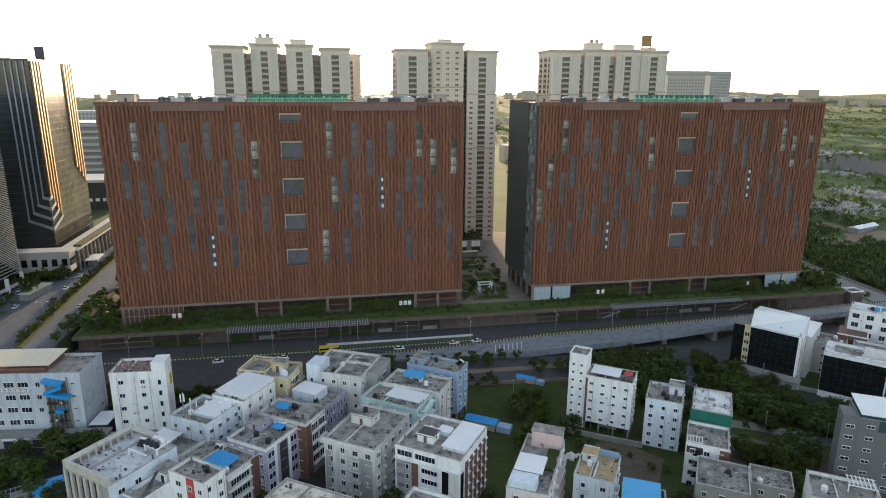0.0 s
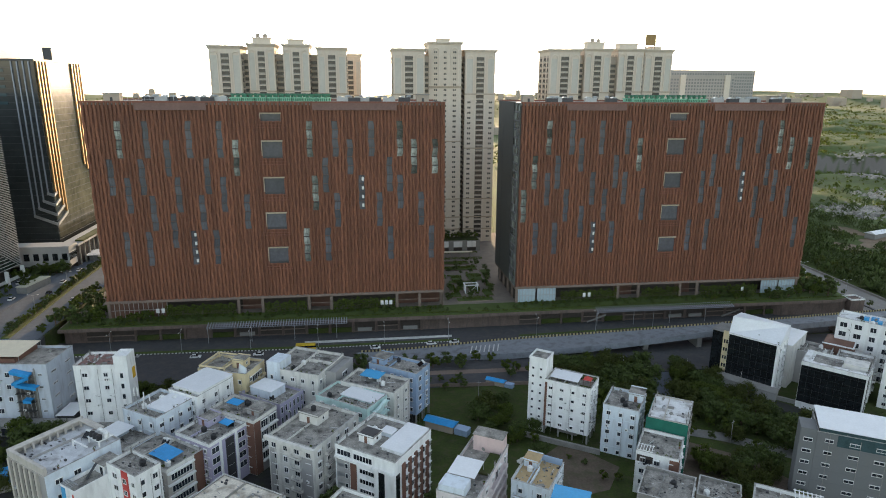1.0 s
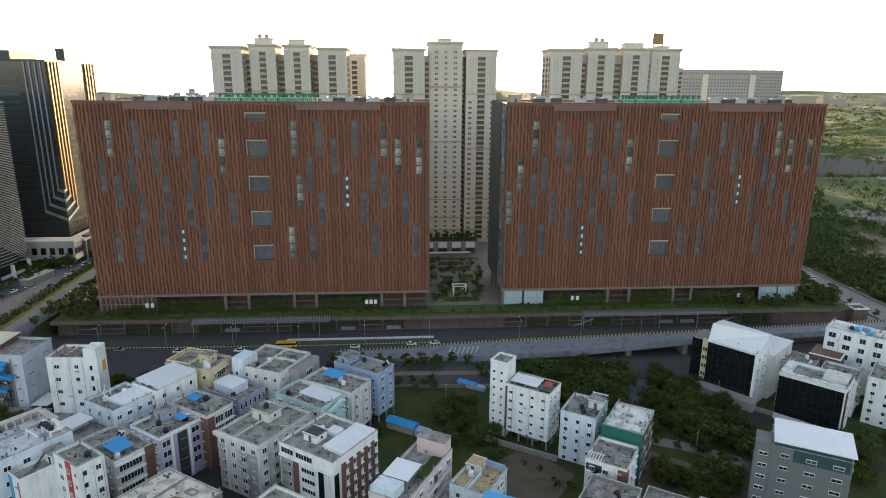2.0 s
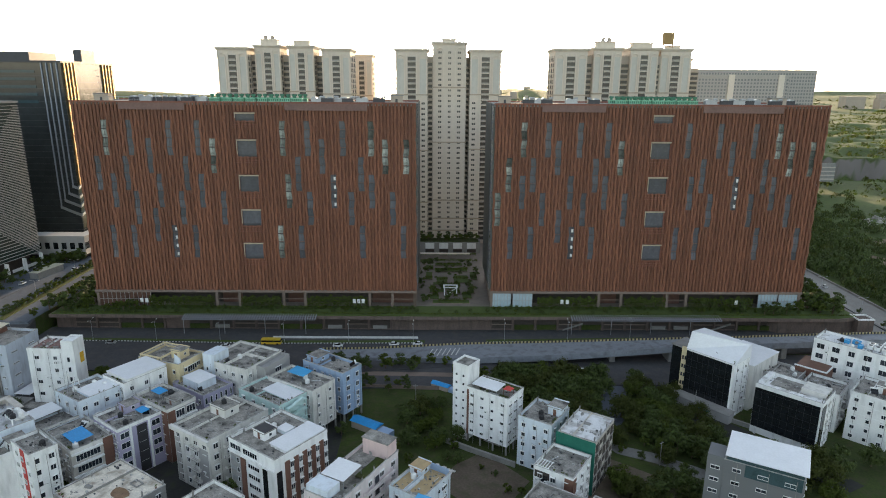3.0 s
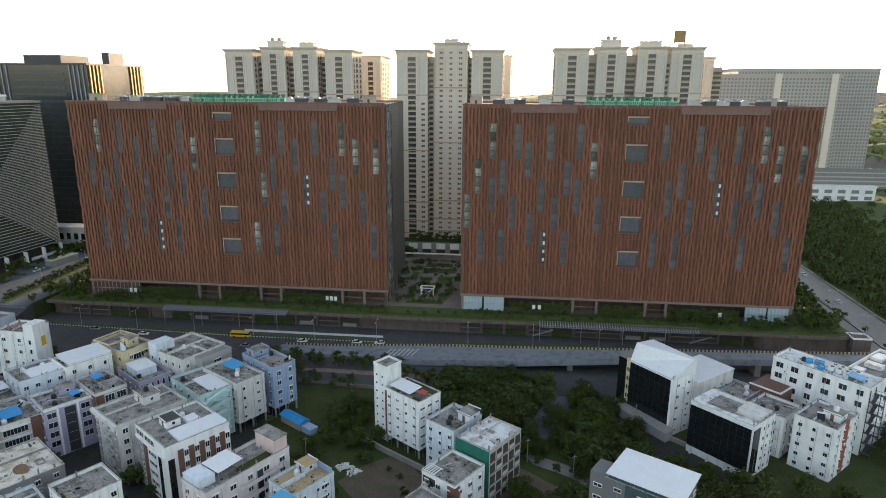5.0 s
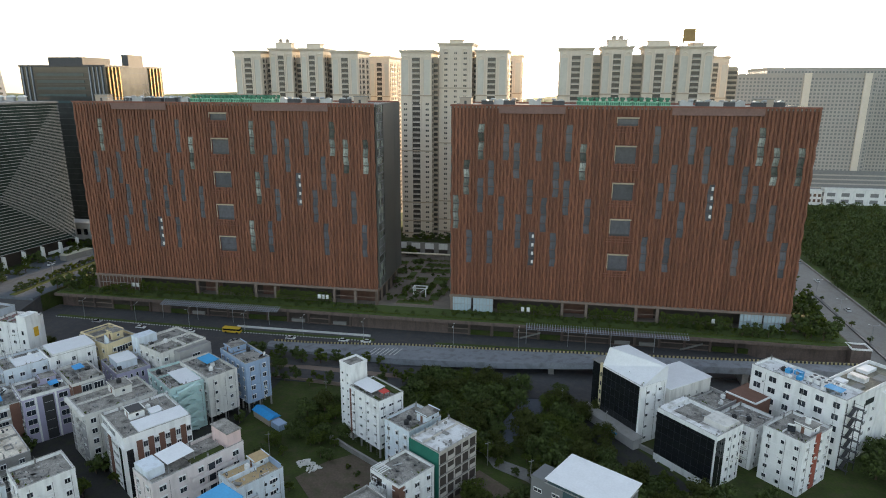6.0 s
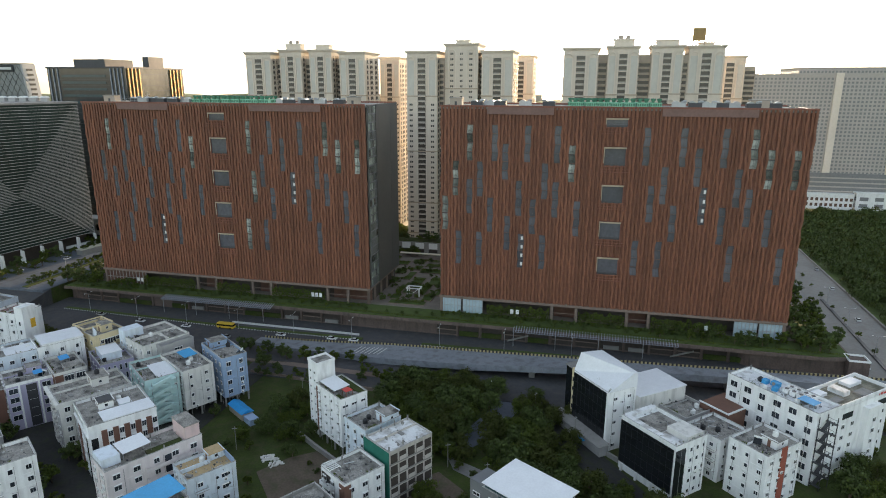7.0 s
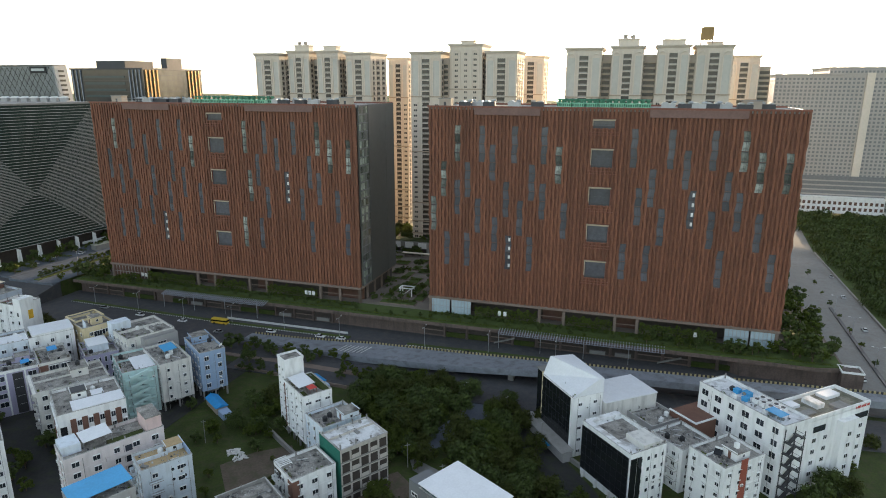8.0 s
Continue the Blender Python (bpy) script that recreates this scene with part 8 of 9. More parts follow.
grove(9, (120, 142, 128, 152), BIG, 0.6, 0.95, 67, 3.6)
# planted podium edge
rnd = random.Random(40)
bushes = []
for x in np.arange(-60, 240, 2.7):
    x = float(x) + rnd.uniform(-.4, .4)
    if not 61 < x < 94:
        bushes.append((rnd.choice(SHRUB), scaled(x, 269.6 + rnd.uniform(-.5, .5), POD_Z + 0.3, rnd.uniform(0.75, 1.05), rnd.uniform(0, 360))))
for x in np.arange(-98, 258, 7.0):
    bushes.append((rnd.choice(SHRUB), scaled(float(x) + rnd.uniform(-3, 3), 264.5 + rnd.uniform(-.6, 2.5), POD_Z + 0.3, rnd.uniform(0.6, 1.0), rnd.uniform(0, 360))))
thicket("round bushes in a row before the lobbies", "bushes", bushes)
grove(18, (190, 250, 264, 270.5), MID, 0.8, 1.25, 56, 2.6, POD_Z + 0.3, "green trees planted on the podium")
grove(18, (-100, -62, 264, 271), MID + SHRUB, 0.8, 1.2, 57, 2.2, POD_Z + 0.3, "green trees planted on the podium")
grove(24, (-102, -87, 266, 330), MID, 1.2, 1.8, 41, 3, POD_Z, "green trees planted on the podium")
grove(60, (243, 262, 263, 400), MID, 1.2, 1.9, 42, 2.7, POD_Z, "green trees planted on the podium")
grove(40, (63, 93, 276, 352), MID + SHRUB, 0.55, 0.95, 43, 3.0, POD_Z, "green trees planted on the podium")
grove(26, (27, 96, 373.5, 381), MID, 0.7, 1.1, 48, 2.4, POD_Z + 7.1, "green trees planted on the podium")
grove(16, (18, 50, 397, 426), BIG, 0.7, 1.1, 58, 3.6, POD_Z, "green trees planted on the podium")
grove(12, (30, 60, 363, 370), MID, 0.9, 1.3, 46, 2.6, POD_Z, "green trees planted on the podium")
grove(10, (56, 66, 300, 350), MID + SHRUB, 0.6, 0.95, 45, 3.0, POD_Z, "green trees planted on the podium")
# avenue medians
rows_ = [(rnd.choice(MID), scaled(float(np.interp(y, [254, 330, 640], [-120.2, -123.0, -128.2])), y, 9.2, rnd.uniform(0.75, 1.05), rnd.uniform(0, 360))) for y in [257 + 4.4 * k for k in range(72)]]
thicket("row of small trees along an avenue's median", "trees", rows_)
rows_ = [(rnd.choice(MID), scaled(278.6 + (y - 262) * 0.031, y, 1.1, rnd.uniform(0.5, 0.8), rnd.uniform(0, 360))) for y in [268 + 19 * k for k in range(9)]]
thicket("sparse small trees along an avenue's median", "trees", rows_)
grove(26, (-154, -139, 256, 346), MID, 0.8, 1.6, 44, 4, 8.95, joined="green trees beside the avenue")
grove(12, (-109, -105, 258, 345), MID, 1.0, 1.6, 45, 4, 8.6, joined="green trees beside the avenue")
grove(10, (-150, -136, 345, 350), MID, 1.0, 1.6, 46, 2.5, 8.7, joined="green trees beside the avenue")


# ---- scrub and woods beyond the east avenue ----
def scrub(name, label, n, region, leafmat, seed, smin, smax, blades=46):
    rnd = random.Random(seed)
    g = Geo()
    for _ in range(n):
        x, y = region(rnd)
        if x is None:
            continue
        z, s = terrain_z(x, y), rnd.uniform(smin, smax)
        for _k in range(blades):
            d = Vector((rnd.gauss(0, 1), rnd.gauss(0, 1), abs(rnd.gauss(0, 1)) + 0.1)).normalized()
            p = Vector((x, y, z + s * 0.35)) + Vector((d.x * s, d.y * s, d.z * s * 0.85)) * rnd.uniform(0.75, 1.12)
            u = d.orthogonal().normalized() * s * rnd.uniform(0.12, 0.24) * (46 / blades) ** 0.5
            w = d.cross(u).normalized() * s * rnd.uniform(0.08, 0.17) * (46 / blades) ** 0.5
            u = u + Vector((0, 0, rnd.uniform(-0.2, 0.2) * s))
            k = len(g.v)
            g.v += [tuple(p - u), tuple(p + w), tuple(p + u), tuple(p - w)]
            g.f.append((k, k + 1, k + 2, k + 3))
    return tagged(put(name, g, leafmat), label, "woods", kind="stuff")


CLEARINGS = [("ground_clearing", 392, 378, 30, 20, 1.0), ("ground_clearing_path", 357, 372, 9, 22, 2.0), ("ground_clearing_far", 388, 418, 10, 18, 3.0)]


def in_clearing(x, y):
    return any(((x - cx) / rx) ** 2 + ((y - cy) / ry) ** 2 < 1.0 for _n, cx, cy, rx, ry, _s in CLEARINGS)


def east_near(r):
    y = r.uniform(240, 620)
    x = 296 + (y - 250) * 0.025 + 3 + abs(r.gauss(0, 60))
    return (None, None) if in_clearing(x, y) else (x, y)


def east_far(r):
    x, y = r.uniform(340, 1500), r.uniform(260, 1700)
    if x < 460 and y > 600 and y < 800:
        return None, None
    if noise.noise(Vector((x / 70, y / 70, 2))) < -0.15 or in_clearing(x, y):
        return None, None
    if x > 470 and terrain_z(x * 1.02, y * 1.02) - terrain_z(x * 0.985, y * 0.985) > 9:
        return None, None
    return x, y


def all_far(r):
    a, d = r.uniform(-1.1, 1.1), r.uniform(800, 3500)
    return d * math.sin(a), d * math.cos(a)


scrub("woods", "dense dark green trees along the avenue", 760, east_near, M_LEAF, 51, 3.0, 6.2, 100)
scrub("woods", "lighter olive trees along the avenue", 420, east_near, M_LEAF3, 55, 2.2, 5.0, 90)
scrub("woods", "fresh green scrub along the avenue", 500, east_near, M_LEAF2, 57, 1.6, 3.2, 50)
scrub("woods", "green scrub over the quarry hills", 9000, east_far, M_LEAF2, 52, 1.3, 3.8, 14)
scrub("woods", "distant tree cover", 3200, all_far, M_LEAF3, 53, 3, 8, 16)
# rock heaps of the quarry
rnd = random.Random(54)
g = Geo()
for _ in range(1600):
    c = rnd.choice(((440, 466), (455, 475), (452, 470), (530, 530), (548, 538), (602, 650), (640, 700)))
    x, y = c[0] + rnd.gauss(0, 13), c[1] + rnd.gauss(0, 13)
    z, s = terrain_z(x, y), rnd.uniform(0.5, 2.2)
    g.loft([[(x - s, y - s, z - 0.4), (x + s, y - s * 0.8, z - 0.4), (x + s * 0.9, y + s, z - 0.4), (x - s, y + s * 0.9, z - 0.4)], [(x - s * .5, y - s * .6, z + s), (x + s * .7, y - s * .4, z + s * 0.8), (x + s * .4, y + s * .5, z + s * 1.1), (x - s * .6, y + s * .5, z + s * 0.7)]])
tagged(put("quarry_rocks", g, M_ROCK), "heaps of pale broken quarry rock", "rocks", kind="stuff")


# ---- vehicles ----
def car(material, label):
    r = thing("car", pose(0, 0, 0), label, "car", "cars on the roads")
    put("body", Geo().loft([[(-2.1, -0.85, 0.3), (2.1, -0.85, 0.3), (2.1, 0.85, 0.3), (-2.1, 0.85, 0.3)], [(-2.15, -0.88, 0.65), (2.15, -0.88, 0.6), (2.15, 0.88, 0.6), (-2.15, 0.88, 0.65)], [(-2.0, -0.82, 0.95), (1.9, -0.8, 0.85), (1.9, 0.8, 0.85), (-2.0, 0.82, 0.95)]]), material, r)
    put("cabin", Geo().loft([[(-1.7, -0.78, 0.95), (1.05, -0.76, 0.9), (1.05, 0.76, 0.9), (-1.7, 0.78, 0.95)], [(-1.2, -0.62, 1.42), (0.25, -0.62, 1.44), (0.25, 0.62, 1.44), (-1.2, 0.62, 1.42)]]), M_BLACKGLASS, r)
    put("roof", Geo().box(-1.2, 0.25, -0.6, 0.6, 1.435, 1.49), material, r)
    for x in (-1.3, 1.35):
        for y in (-0.86, 0.86):
            wl = put("wheel", Geo().rod((x, y - 0.09, 0.31), (x, y + 0.09, 0.31), 0.31, 0.31, 12), M_TYRE, r)
            put("rim", Geo().rod((x, y - 0.1, 0.31), (x, y + 0.1, 0.31), 0.18, 0.18, 8), M_STEEL, wl)
    for y in (-0.6, 0.6):
        put("headlight", Geo().box(2.13, 2.17, y - 0.2, y + 0.2, 0.6, 0.75), M_TANKW, r)
    return r


place(car(M_CARW, "white car on the road"), [pose(x, y, z, 0, 0, a) for x, y, z, a in ((-45, 245, 0.62, 2), (-20, 244.5, 0.62, 182), (28, 245.6, 0.62, 2), (52, 247.3, 0.62, 2), (62, 247.8, 0.62, 182), (128, 222, 0.47, 10), (288, 330, 0.72, 88), (271, 272, 0.72, 95), (-130, 330, 8.92, 93), (292, 380, 0.72, 85), (-113, 300, 8.92, 92), (-147, 276, 8.97, 90), (-150, 292, 8.97, 88), (-151, 330, 8.97, 91), (-152, 340, 8.97, 90), (-142, 304, 8.97, 92), (-131, 352, 8.92, 92))])
place(car(M_CARG, "silver car on the road"), [pose(x, y, z, 0, 0, a) for x, y, z, a in ((5, 238, 0.62, 181), (-70, 248, 0.62, 1), (150, 250, 0.62, 5), (296, 420, 0.72, 265))])
place(car(M_CARD, "dark car on the road"), [pose(x, y, z, 0, 0, a) for x, y, z, a in ((120, 249.5, 0.62, 4), (-129, 312, 8.92, 93))])
bus = thing("bus", pose(-1, 247.8, 0.62, 0, 0, 0), "small yellow city bus on the road", "bus")
put("body", Geo().loft([[(-4.2, -1.15, z), (4.2, -1.15, z), (4.2, 1.15, z), (-4.2, 1.15, z)] for z in (0.45, 1.4)] + [[(-4.15, -1.1, 2.6), (3.9, -1.1, 2.6), (3.9, 1.1, 2.6), (-4.15, 1.1, 2.6)]]), M_BUSY, bus)
put("window_band", Geo().box(-4.0, 4.22, -1.17, 1.17, 1.45, 2.2), M_BLACKGLASS, bus)
put("roof", Geo().box(-4.1, 3.85, -1.05, 1.05, 2.61, 2.72), M_BUSY, bus)
for x in (-2.6, 2.8):
    for y in (-1.06, 1.06):
        put("wheel", Geo().rod((x, y - 0.14, 0.48), (x, y + 0.14, 0.48), 0.48, 0.48, 12), M_TYRE, bus)


# ---- street furniture ----
def street_lamp(h, label):
    r = thing("street_lamp", pose(0, 0, 0), label, "street lamp", "street lamps")
    put("pole", Geo().rod((0, 0, 0), (0, 0, h), 0.11, 0.07, 8), M_STEEL, r)
    put("arm", Geo().rod((0, 0, h), (0, -1.8, h + 0.4), 0.05, 0.04).rod((0, 0, h), (0, 1.8, h + 0.4), 0.05, 0.04), M_STEEL, r)
    for s in (-1, 1):
        put("lamp_head", Geo().box(-0.15, 0.15, s * 2.1 - 0.4, s * 2.1 + 0.4, h + 0.36, h + 0.48), M_TANKW, r)
    return r


place(street_lamp(8.5, "grey double-armed street lamp on the median"), [pose(x, float(median_y(x)) + 0.2, 0.95) for x in (-80, -52, -24, 4, 32, 60, 100, 128, 156)] + [pose(float(np.interp(y, [254, 330, 640], [-120.2, -123.0, -128.2])), y, 9.3, 0, 0, 90) for y in (282, 318, 354, 390)] + [pose(278.3 + (y - 262) * 0.031, y, 1.2, 0, 0, 90) for y in (285, 320, 352)])
# parking canopy, and podium front openings as flat sheets in a shade colour
for x0, x1, lab in ((-43, 16, "long slatted canopy over the podium parking"), (131, 198, "slatted canopy beside the podium ramp")):
    r = thing("parking_canopy", pose(0, 0, 0), lab, "canopy")
    n = int((x1 - x0) / 2.2)
    rf = shared("raft", lambda: Geo().loft([[(-0.16, 0, 0), (0.16, 0, 0), (0.16, 4.4, 1.0), (-0.16, 4.4, 1.0)], [(-0.16, 0, 0.3), (0.16, 0, 0.3), (0.16, 4.4, 1.3), (-0.16, 4.4, 1.3)]]).mesh("rafter", M_LATTICE))
    for k in range(2 * n + 1):
        put("rafter", rf, None, r, m=pose(x0 + k * (x1 - x0) / (2 * n), 258.2, 7.75))
    for q in (0.1, 1.5, 2.9, 4.25):
        put("purlin", Geo().rod((x0, 258.2 + q, 7.7 + q * 0.227), (x1, 258.2 + q, 7.7 + q * 0.227), 0.11, 0.11, 5), M_LATTICE, r)
    for k in range(0, n + 1, 8):
        put("post", Geo().rod((0, 0, 0), (0, 0, 7.35), 0.12), M_STEEL, r, m=pose(x0 + k * (x1 - x0) / n, 259.6, 0.6))
# no real bay is cut: a dark sheet paints its shade
bay = shared("bay", lambda: Geo().box(-4.55, 4.55, -0.12, -0.01, 0, 5.2).mesh("parking_opening", M_SHADE))
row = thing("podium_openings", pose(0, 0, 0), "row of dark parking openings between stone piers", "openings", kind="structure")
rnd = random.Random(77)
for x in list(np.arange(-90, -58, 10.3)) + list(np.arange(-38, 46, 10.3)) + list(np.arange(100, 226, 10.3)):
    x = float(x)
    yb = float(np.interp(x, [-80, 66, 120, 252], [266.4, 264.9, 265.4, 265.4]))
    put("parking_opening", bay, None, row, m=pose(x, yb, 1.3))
    put("pier", shared("pierb", lambda: Geo().box(-0.45, 0.45, -0.9, -0.01, 0, 6.46).mesh("pier", M_PODIUM)), None, row, m=pose(x + 5.15, yb - 0.02, 0.62))
    kind = rnd.randrange(4)
    if kind == 0:
        put("ledge", shared("bledge", lambda: Geo().box(-3.2, 3.2, -1.0, -0.13, 0, 1.5).mesh("ledge", M_CONC)), None, row, "pale concrete ledge", pose(x, yb, 1.3))
    elif kind == 1:
        put("planter", shared("bplant", lambda: Geo().box(-4.4, 4.4, -0.9, -0.13, 0, 2.2).mesh("planter", M_GRASS)), None, row, "planted strip in a bay", pose(x, yb, 1.0))
    else:
        put("rail", shared("brail", lambda: Geo().box(-4.5, 4.5, -0.5, -0.13, 0, 0.35).mesh("rail", M_STONE)), None, row, m=pose(x, yb, 3.2))
for x, yb in ((128, 265.4), (196, 265.4)):
    put("ramp", Geo().loft([[(x, yb - 1.6, 0.7), (x, yb - 0.95, 0.7), (x, yb - 0.95, 1.3), (x, yb - 1.6, 1.3)], [(x + 9, yb - 1.6, 3.9), (x + 9, yb - 0.95, 3.9), (x + 9, yb - 0.95, 4.5), (x + 9, yb - 1.6, 4.5)]]), M_CONC, row, "pale stair ramp")
# empty-plot shelters under blue tarpaulins
for x, y, s, lab in ((47.5, 180.0, 1.0, "long low shed under a blue tarpaulin"), (72, 208.5, 0.7, "small hut under a blue tarpaulin")):
    r = thing("shed", pose(x, y, 0.1, 0, 0, -33) @ Matrix.Diagonal((s, s, s, 1)), lab, "shed")
    put("wall", Geo().box(-5, 5, -1.9, 1.9, 0, 2.5), M_CREAMSHADE, r)
    put("side_shed", Geo().box(5.45, 10.0, -1.6, 1.6, 0, 2.1), W6, r, "pale blue side shed")
    put("roof", Geo().loft([[(-5.4, -2.3, 2.5), (5.4, -2.3, 2.5), (5.4, 2.3, 2.5), (-5.4, 2.3, 2.5)], [(-5.4, -0.1, 3.5), (5.4, -0.1, 3.5), (5.4, 0.1, 3.5), (-5.4, 0.1, 3.5)]]), M_BLUETARP, r, "blue tarpaulin")


ts = thing("shed", pose(-79, 163.5, 0.1, 0, 0, 24), "low shed under blue sheets and a steel lattice", "shed")
put("wall", Geo().box(-6, 6, -3.5, 3.5, 0, 2.8), M_CONC, ts)
put("roof", Geo().loft([[(-1.0, -4, 2.9), (6.4, -4, 2.9), (6.4, 4, 3.5), (-1.0, 4, 3.5)], [(-1.0, -4, 3.0), (6.4, -4, 3.0), (6.4, 4, 3.6), (-1.0, 4, 3.6)]]), M_BLUETARP, ts, "blue sheet")
lat = Geo()
for k in range(7):
    lat.rod((-8 + 1.15 * k, -4, 3.2), (-8 + 1.15 * k, 4, 3.7), 0.06, 0.06, 5)
for k in range(5):
    lat.rod((-8, -4 + 2 * k, 3.3 + 0.12 * k), (-1.1, -4 + 2 * k, 3.3 + 0.12 * k), 0.06, 0.06, 5)
put("lattice", lat.rod((-8, -4, 0), (-8, -4, 3.2), 0.07).rod((-8, 4, 0), (-8, 4, 3.7), 0.07), M_STEEL, ts, "steel lattice")


# ---- court between the blocks ----
court = thing("garden_pergola", pose(77, 292, POD_Z + 0.06), "white open pergola frame in the court garden", "pergola")
for x in (-3, 3):
    put("post", Geo().box(x - 0.25, x + 0.25, -2, -1.5, 0, 4).box(x - 0.25, x + 0.25, 1.5, 2, 0, 4), M_WHITE, court)
put("roof_frame", Geo().box(-3.6, 3.6, -2.3, -1.7, 4.01, 4.4).box(-3.6, 3.6, 1.7, 2.3, 4.01, 4.4).box(-3.6, -3.0, -1.69, 1.69, 4.01, 4.4).box(3.0, 3.6, -1.69, 1.69, 4.01, 4.4), M_WHITE, court)
put("brace", Geo().rod((-2.6, -2.4, 0), (2.6, -2.4, 4.0), 0.16), M_WHITE, court)
for k, (x, y, w, d) in enumerate(((69, 287, 5, 7), (85, 289, 5, 9), (77, 303, 10, 9), (73, 315, 6, 10), (83, 316, 8, 13), (76, 333, 14, 7), (68, 300, 3, 12), (88, 300, 2.5, 14), (77, 280, 18, 5), (66, 322, 4, 14), (90, 322, 4, 14), (77, 344, 16, 5), (54, 346, 9, 7), (63, 352, 8, 5), (44, 356, 12, 6), (58, 330, 6, 10), (60, 314, 5, 8), (80, 296, 4, 6), (72, 296, 4, 5), (81, 307, 3, 5), (70, 308, 4, 4), (85, 334, 5, 8), (66, 338, 5, 8))):
    b = thing("planting_bed", pose(x, y, POD_Z + 0.06), "low stone-edged bed of grass and shrubs", "planting bed", "beds of the court garden")
    put("edging", Geo().box(-w / 2, w / 2, -d / 2, d / 2, 0, 0.45), M_STONE, b)
    put("grass", Geo().box(-w / 2 + 0.3, w / 2 - 0.3, -d / 2 + 0.3, d / 2 - 0.3, 0.455, 0.62), M_LAWN, b)
rear = thing("court_building", pose(0, 372, POD_Z + 0.06), "low grey building with pale panels closing the court", "building")
put("wall", Geo().box(26, 97, 0, 10, 0, 6.6), M_CONC, rear)
for k in range(8):
    put("panel", Geo().box(28.6 + 8.6 * k, 34.1 + 8.6 * k, -0.2, -0.01, 2.6, 6.2), M_WHITE, rear, "pale panel")
    put("opening", Geo().box(28.6 + 8.6 * k, 34.1 + 8.6 * k, -0.15, -0.01, 0.2, 2.3), M_SHADE, rear, "dark opening")
put("canopy", Geo().box(48, 90, -12, -9.5, 2.2, 2.6), M_CREAM2, rear, "pale low canopy")
for k in range(8):
    put("canopy_post", Geo().box(49 + 5.6 * k, 49.3 + 5.6 * k, -10.9, -10.6, 0, 2.19), M_CONC, rear)
put("roof_bed", Geo().box(27, 96, 1.0, 9.5, 6.605, 7.1), M_GRASS, rear, "planted roof bed")
gate = thing("gate_block", pose(263.5, 262, 0.6), "brown stone gate block with a white coping", "gate block")
put("wall", Geo().box(-3.6, 3.6, -3.2, 3.2, 0, 7.6), M_PODIUM, gate)
put("coping", Geo().ring(-3.75, 3.75, -3.35, 3.35, 0.35, 7.605, 8.3), M_WHITE, gate, "white coping")

# ---- lanes, yard walls and plots among the houses ----
setting("road_lane_north", Geo().prism([(134, 214), (143, 214), (134, 186), (124, 172), (115, 176), (125, 188)], -0.3, 0.16), M_LANE, "blue-grey lane through the trees", "road")
# this lane shares the shade-darkened alley paving
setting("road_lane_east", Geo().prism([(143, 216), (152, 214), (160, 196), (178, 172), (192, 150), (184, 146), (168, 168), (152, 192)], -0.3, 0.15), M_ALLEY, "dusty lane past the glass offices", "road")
setting("footpath_plot", Geo().prism([(122, 173), (126, 166), (136, 161), (153, 148), (156, 153), (138, 166)], -0.3, 0.14), M_ROADPALE, "broken concrete path through the plots", "path")
setting("ground_plot_rough", Geo().prism([(96, 138), (122, 118), (150, 118), (140, 150), (122, 164)], -0.4, 0.09), M_EARTH, "rough brown plot", "ground")
setting("compound_wall_house", Geo().prism([(72.6, 172.2), (81, 166.4), (93.4, 158.6), (93.8, 159.2), (81.3, 167.1), (73, 172.8)], 0, 1.7), M_CONC, "grey compound wall of a tall house", "wall")
setting("compound_wall_yard", Geo().prism([(164, 189.5), (176, 178.8), (190, 160.8), (190.6, 161.2), (176.5, 179.4), (164.5, 190.1)], 0, 1.5), M_CONC, "low concrete yard wall", "wall")
setting("roadside_wall", Geo().prism([(34, 209.4), (90, 206.4), (90, 206.8), (34, 209.8)], 0, 1.4), M_STONE, "low brown wall along the service road", "wall")


setting("footpath_service", Geo().prism([(20, 219.2), (92, 217.0), (92, 220.4), (20, 222.6)], -0.3, 0.5), M_STONE, "brown paved footpath beside the service road", "path")
setting("car_park_west", Geo().prism([(-156, 254), (-138, 254), (-138.4, 348), (-156, 348)], 7.4, 8.95), M_ROADGREY, "grey forecourt with hedges beside the avenue", "paving")


def terrain_patch(name, cx, cy, rx, ry, seed, material, label):
    """An uneven patch of other ground, draped on the terrain."""
    g = Geo()
    n, rings = 28, 5
    g.v.append((cx, cy, terrain_z(cx, cy) + 0.25))
    for r_ in range(1, rings + 1):
        for i in range(n):
            a = 6.2832 * i / n
            q = r_ / rings * (0.8 + 0.35 * noise.noise(Vector((math.cos(a) * 1.4, math.sin(a) * 1.4, seed))))
            x, y = cx + rx * q * math.cos(a), cy + ry * q * math.sin(a)
            g.v.append((x, y, terrain_z(x, y) + 0.25))
    for i in range(n):
        g.f.append((0, 1 + i, 1 + (i + 1) % n))
        for r_ in range(rings - 1):
            o = 1 + r_ * n
            g.f.append((o + i, o + n + i, o + n + (i + 1) % n, o + (i + 1) % n))
    setting(name, g, material, label, "ground", True)


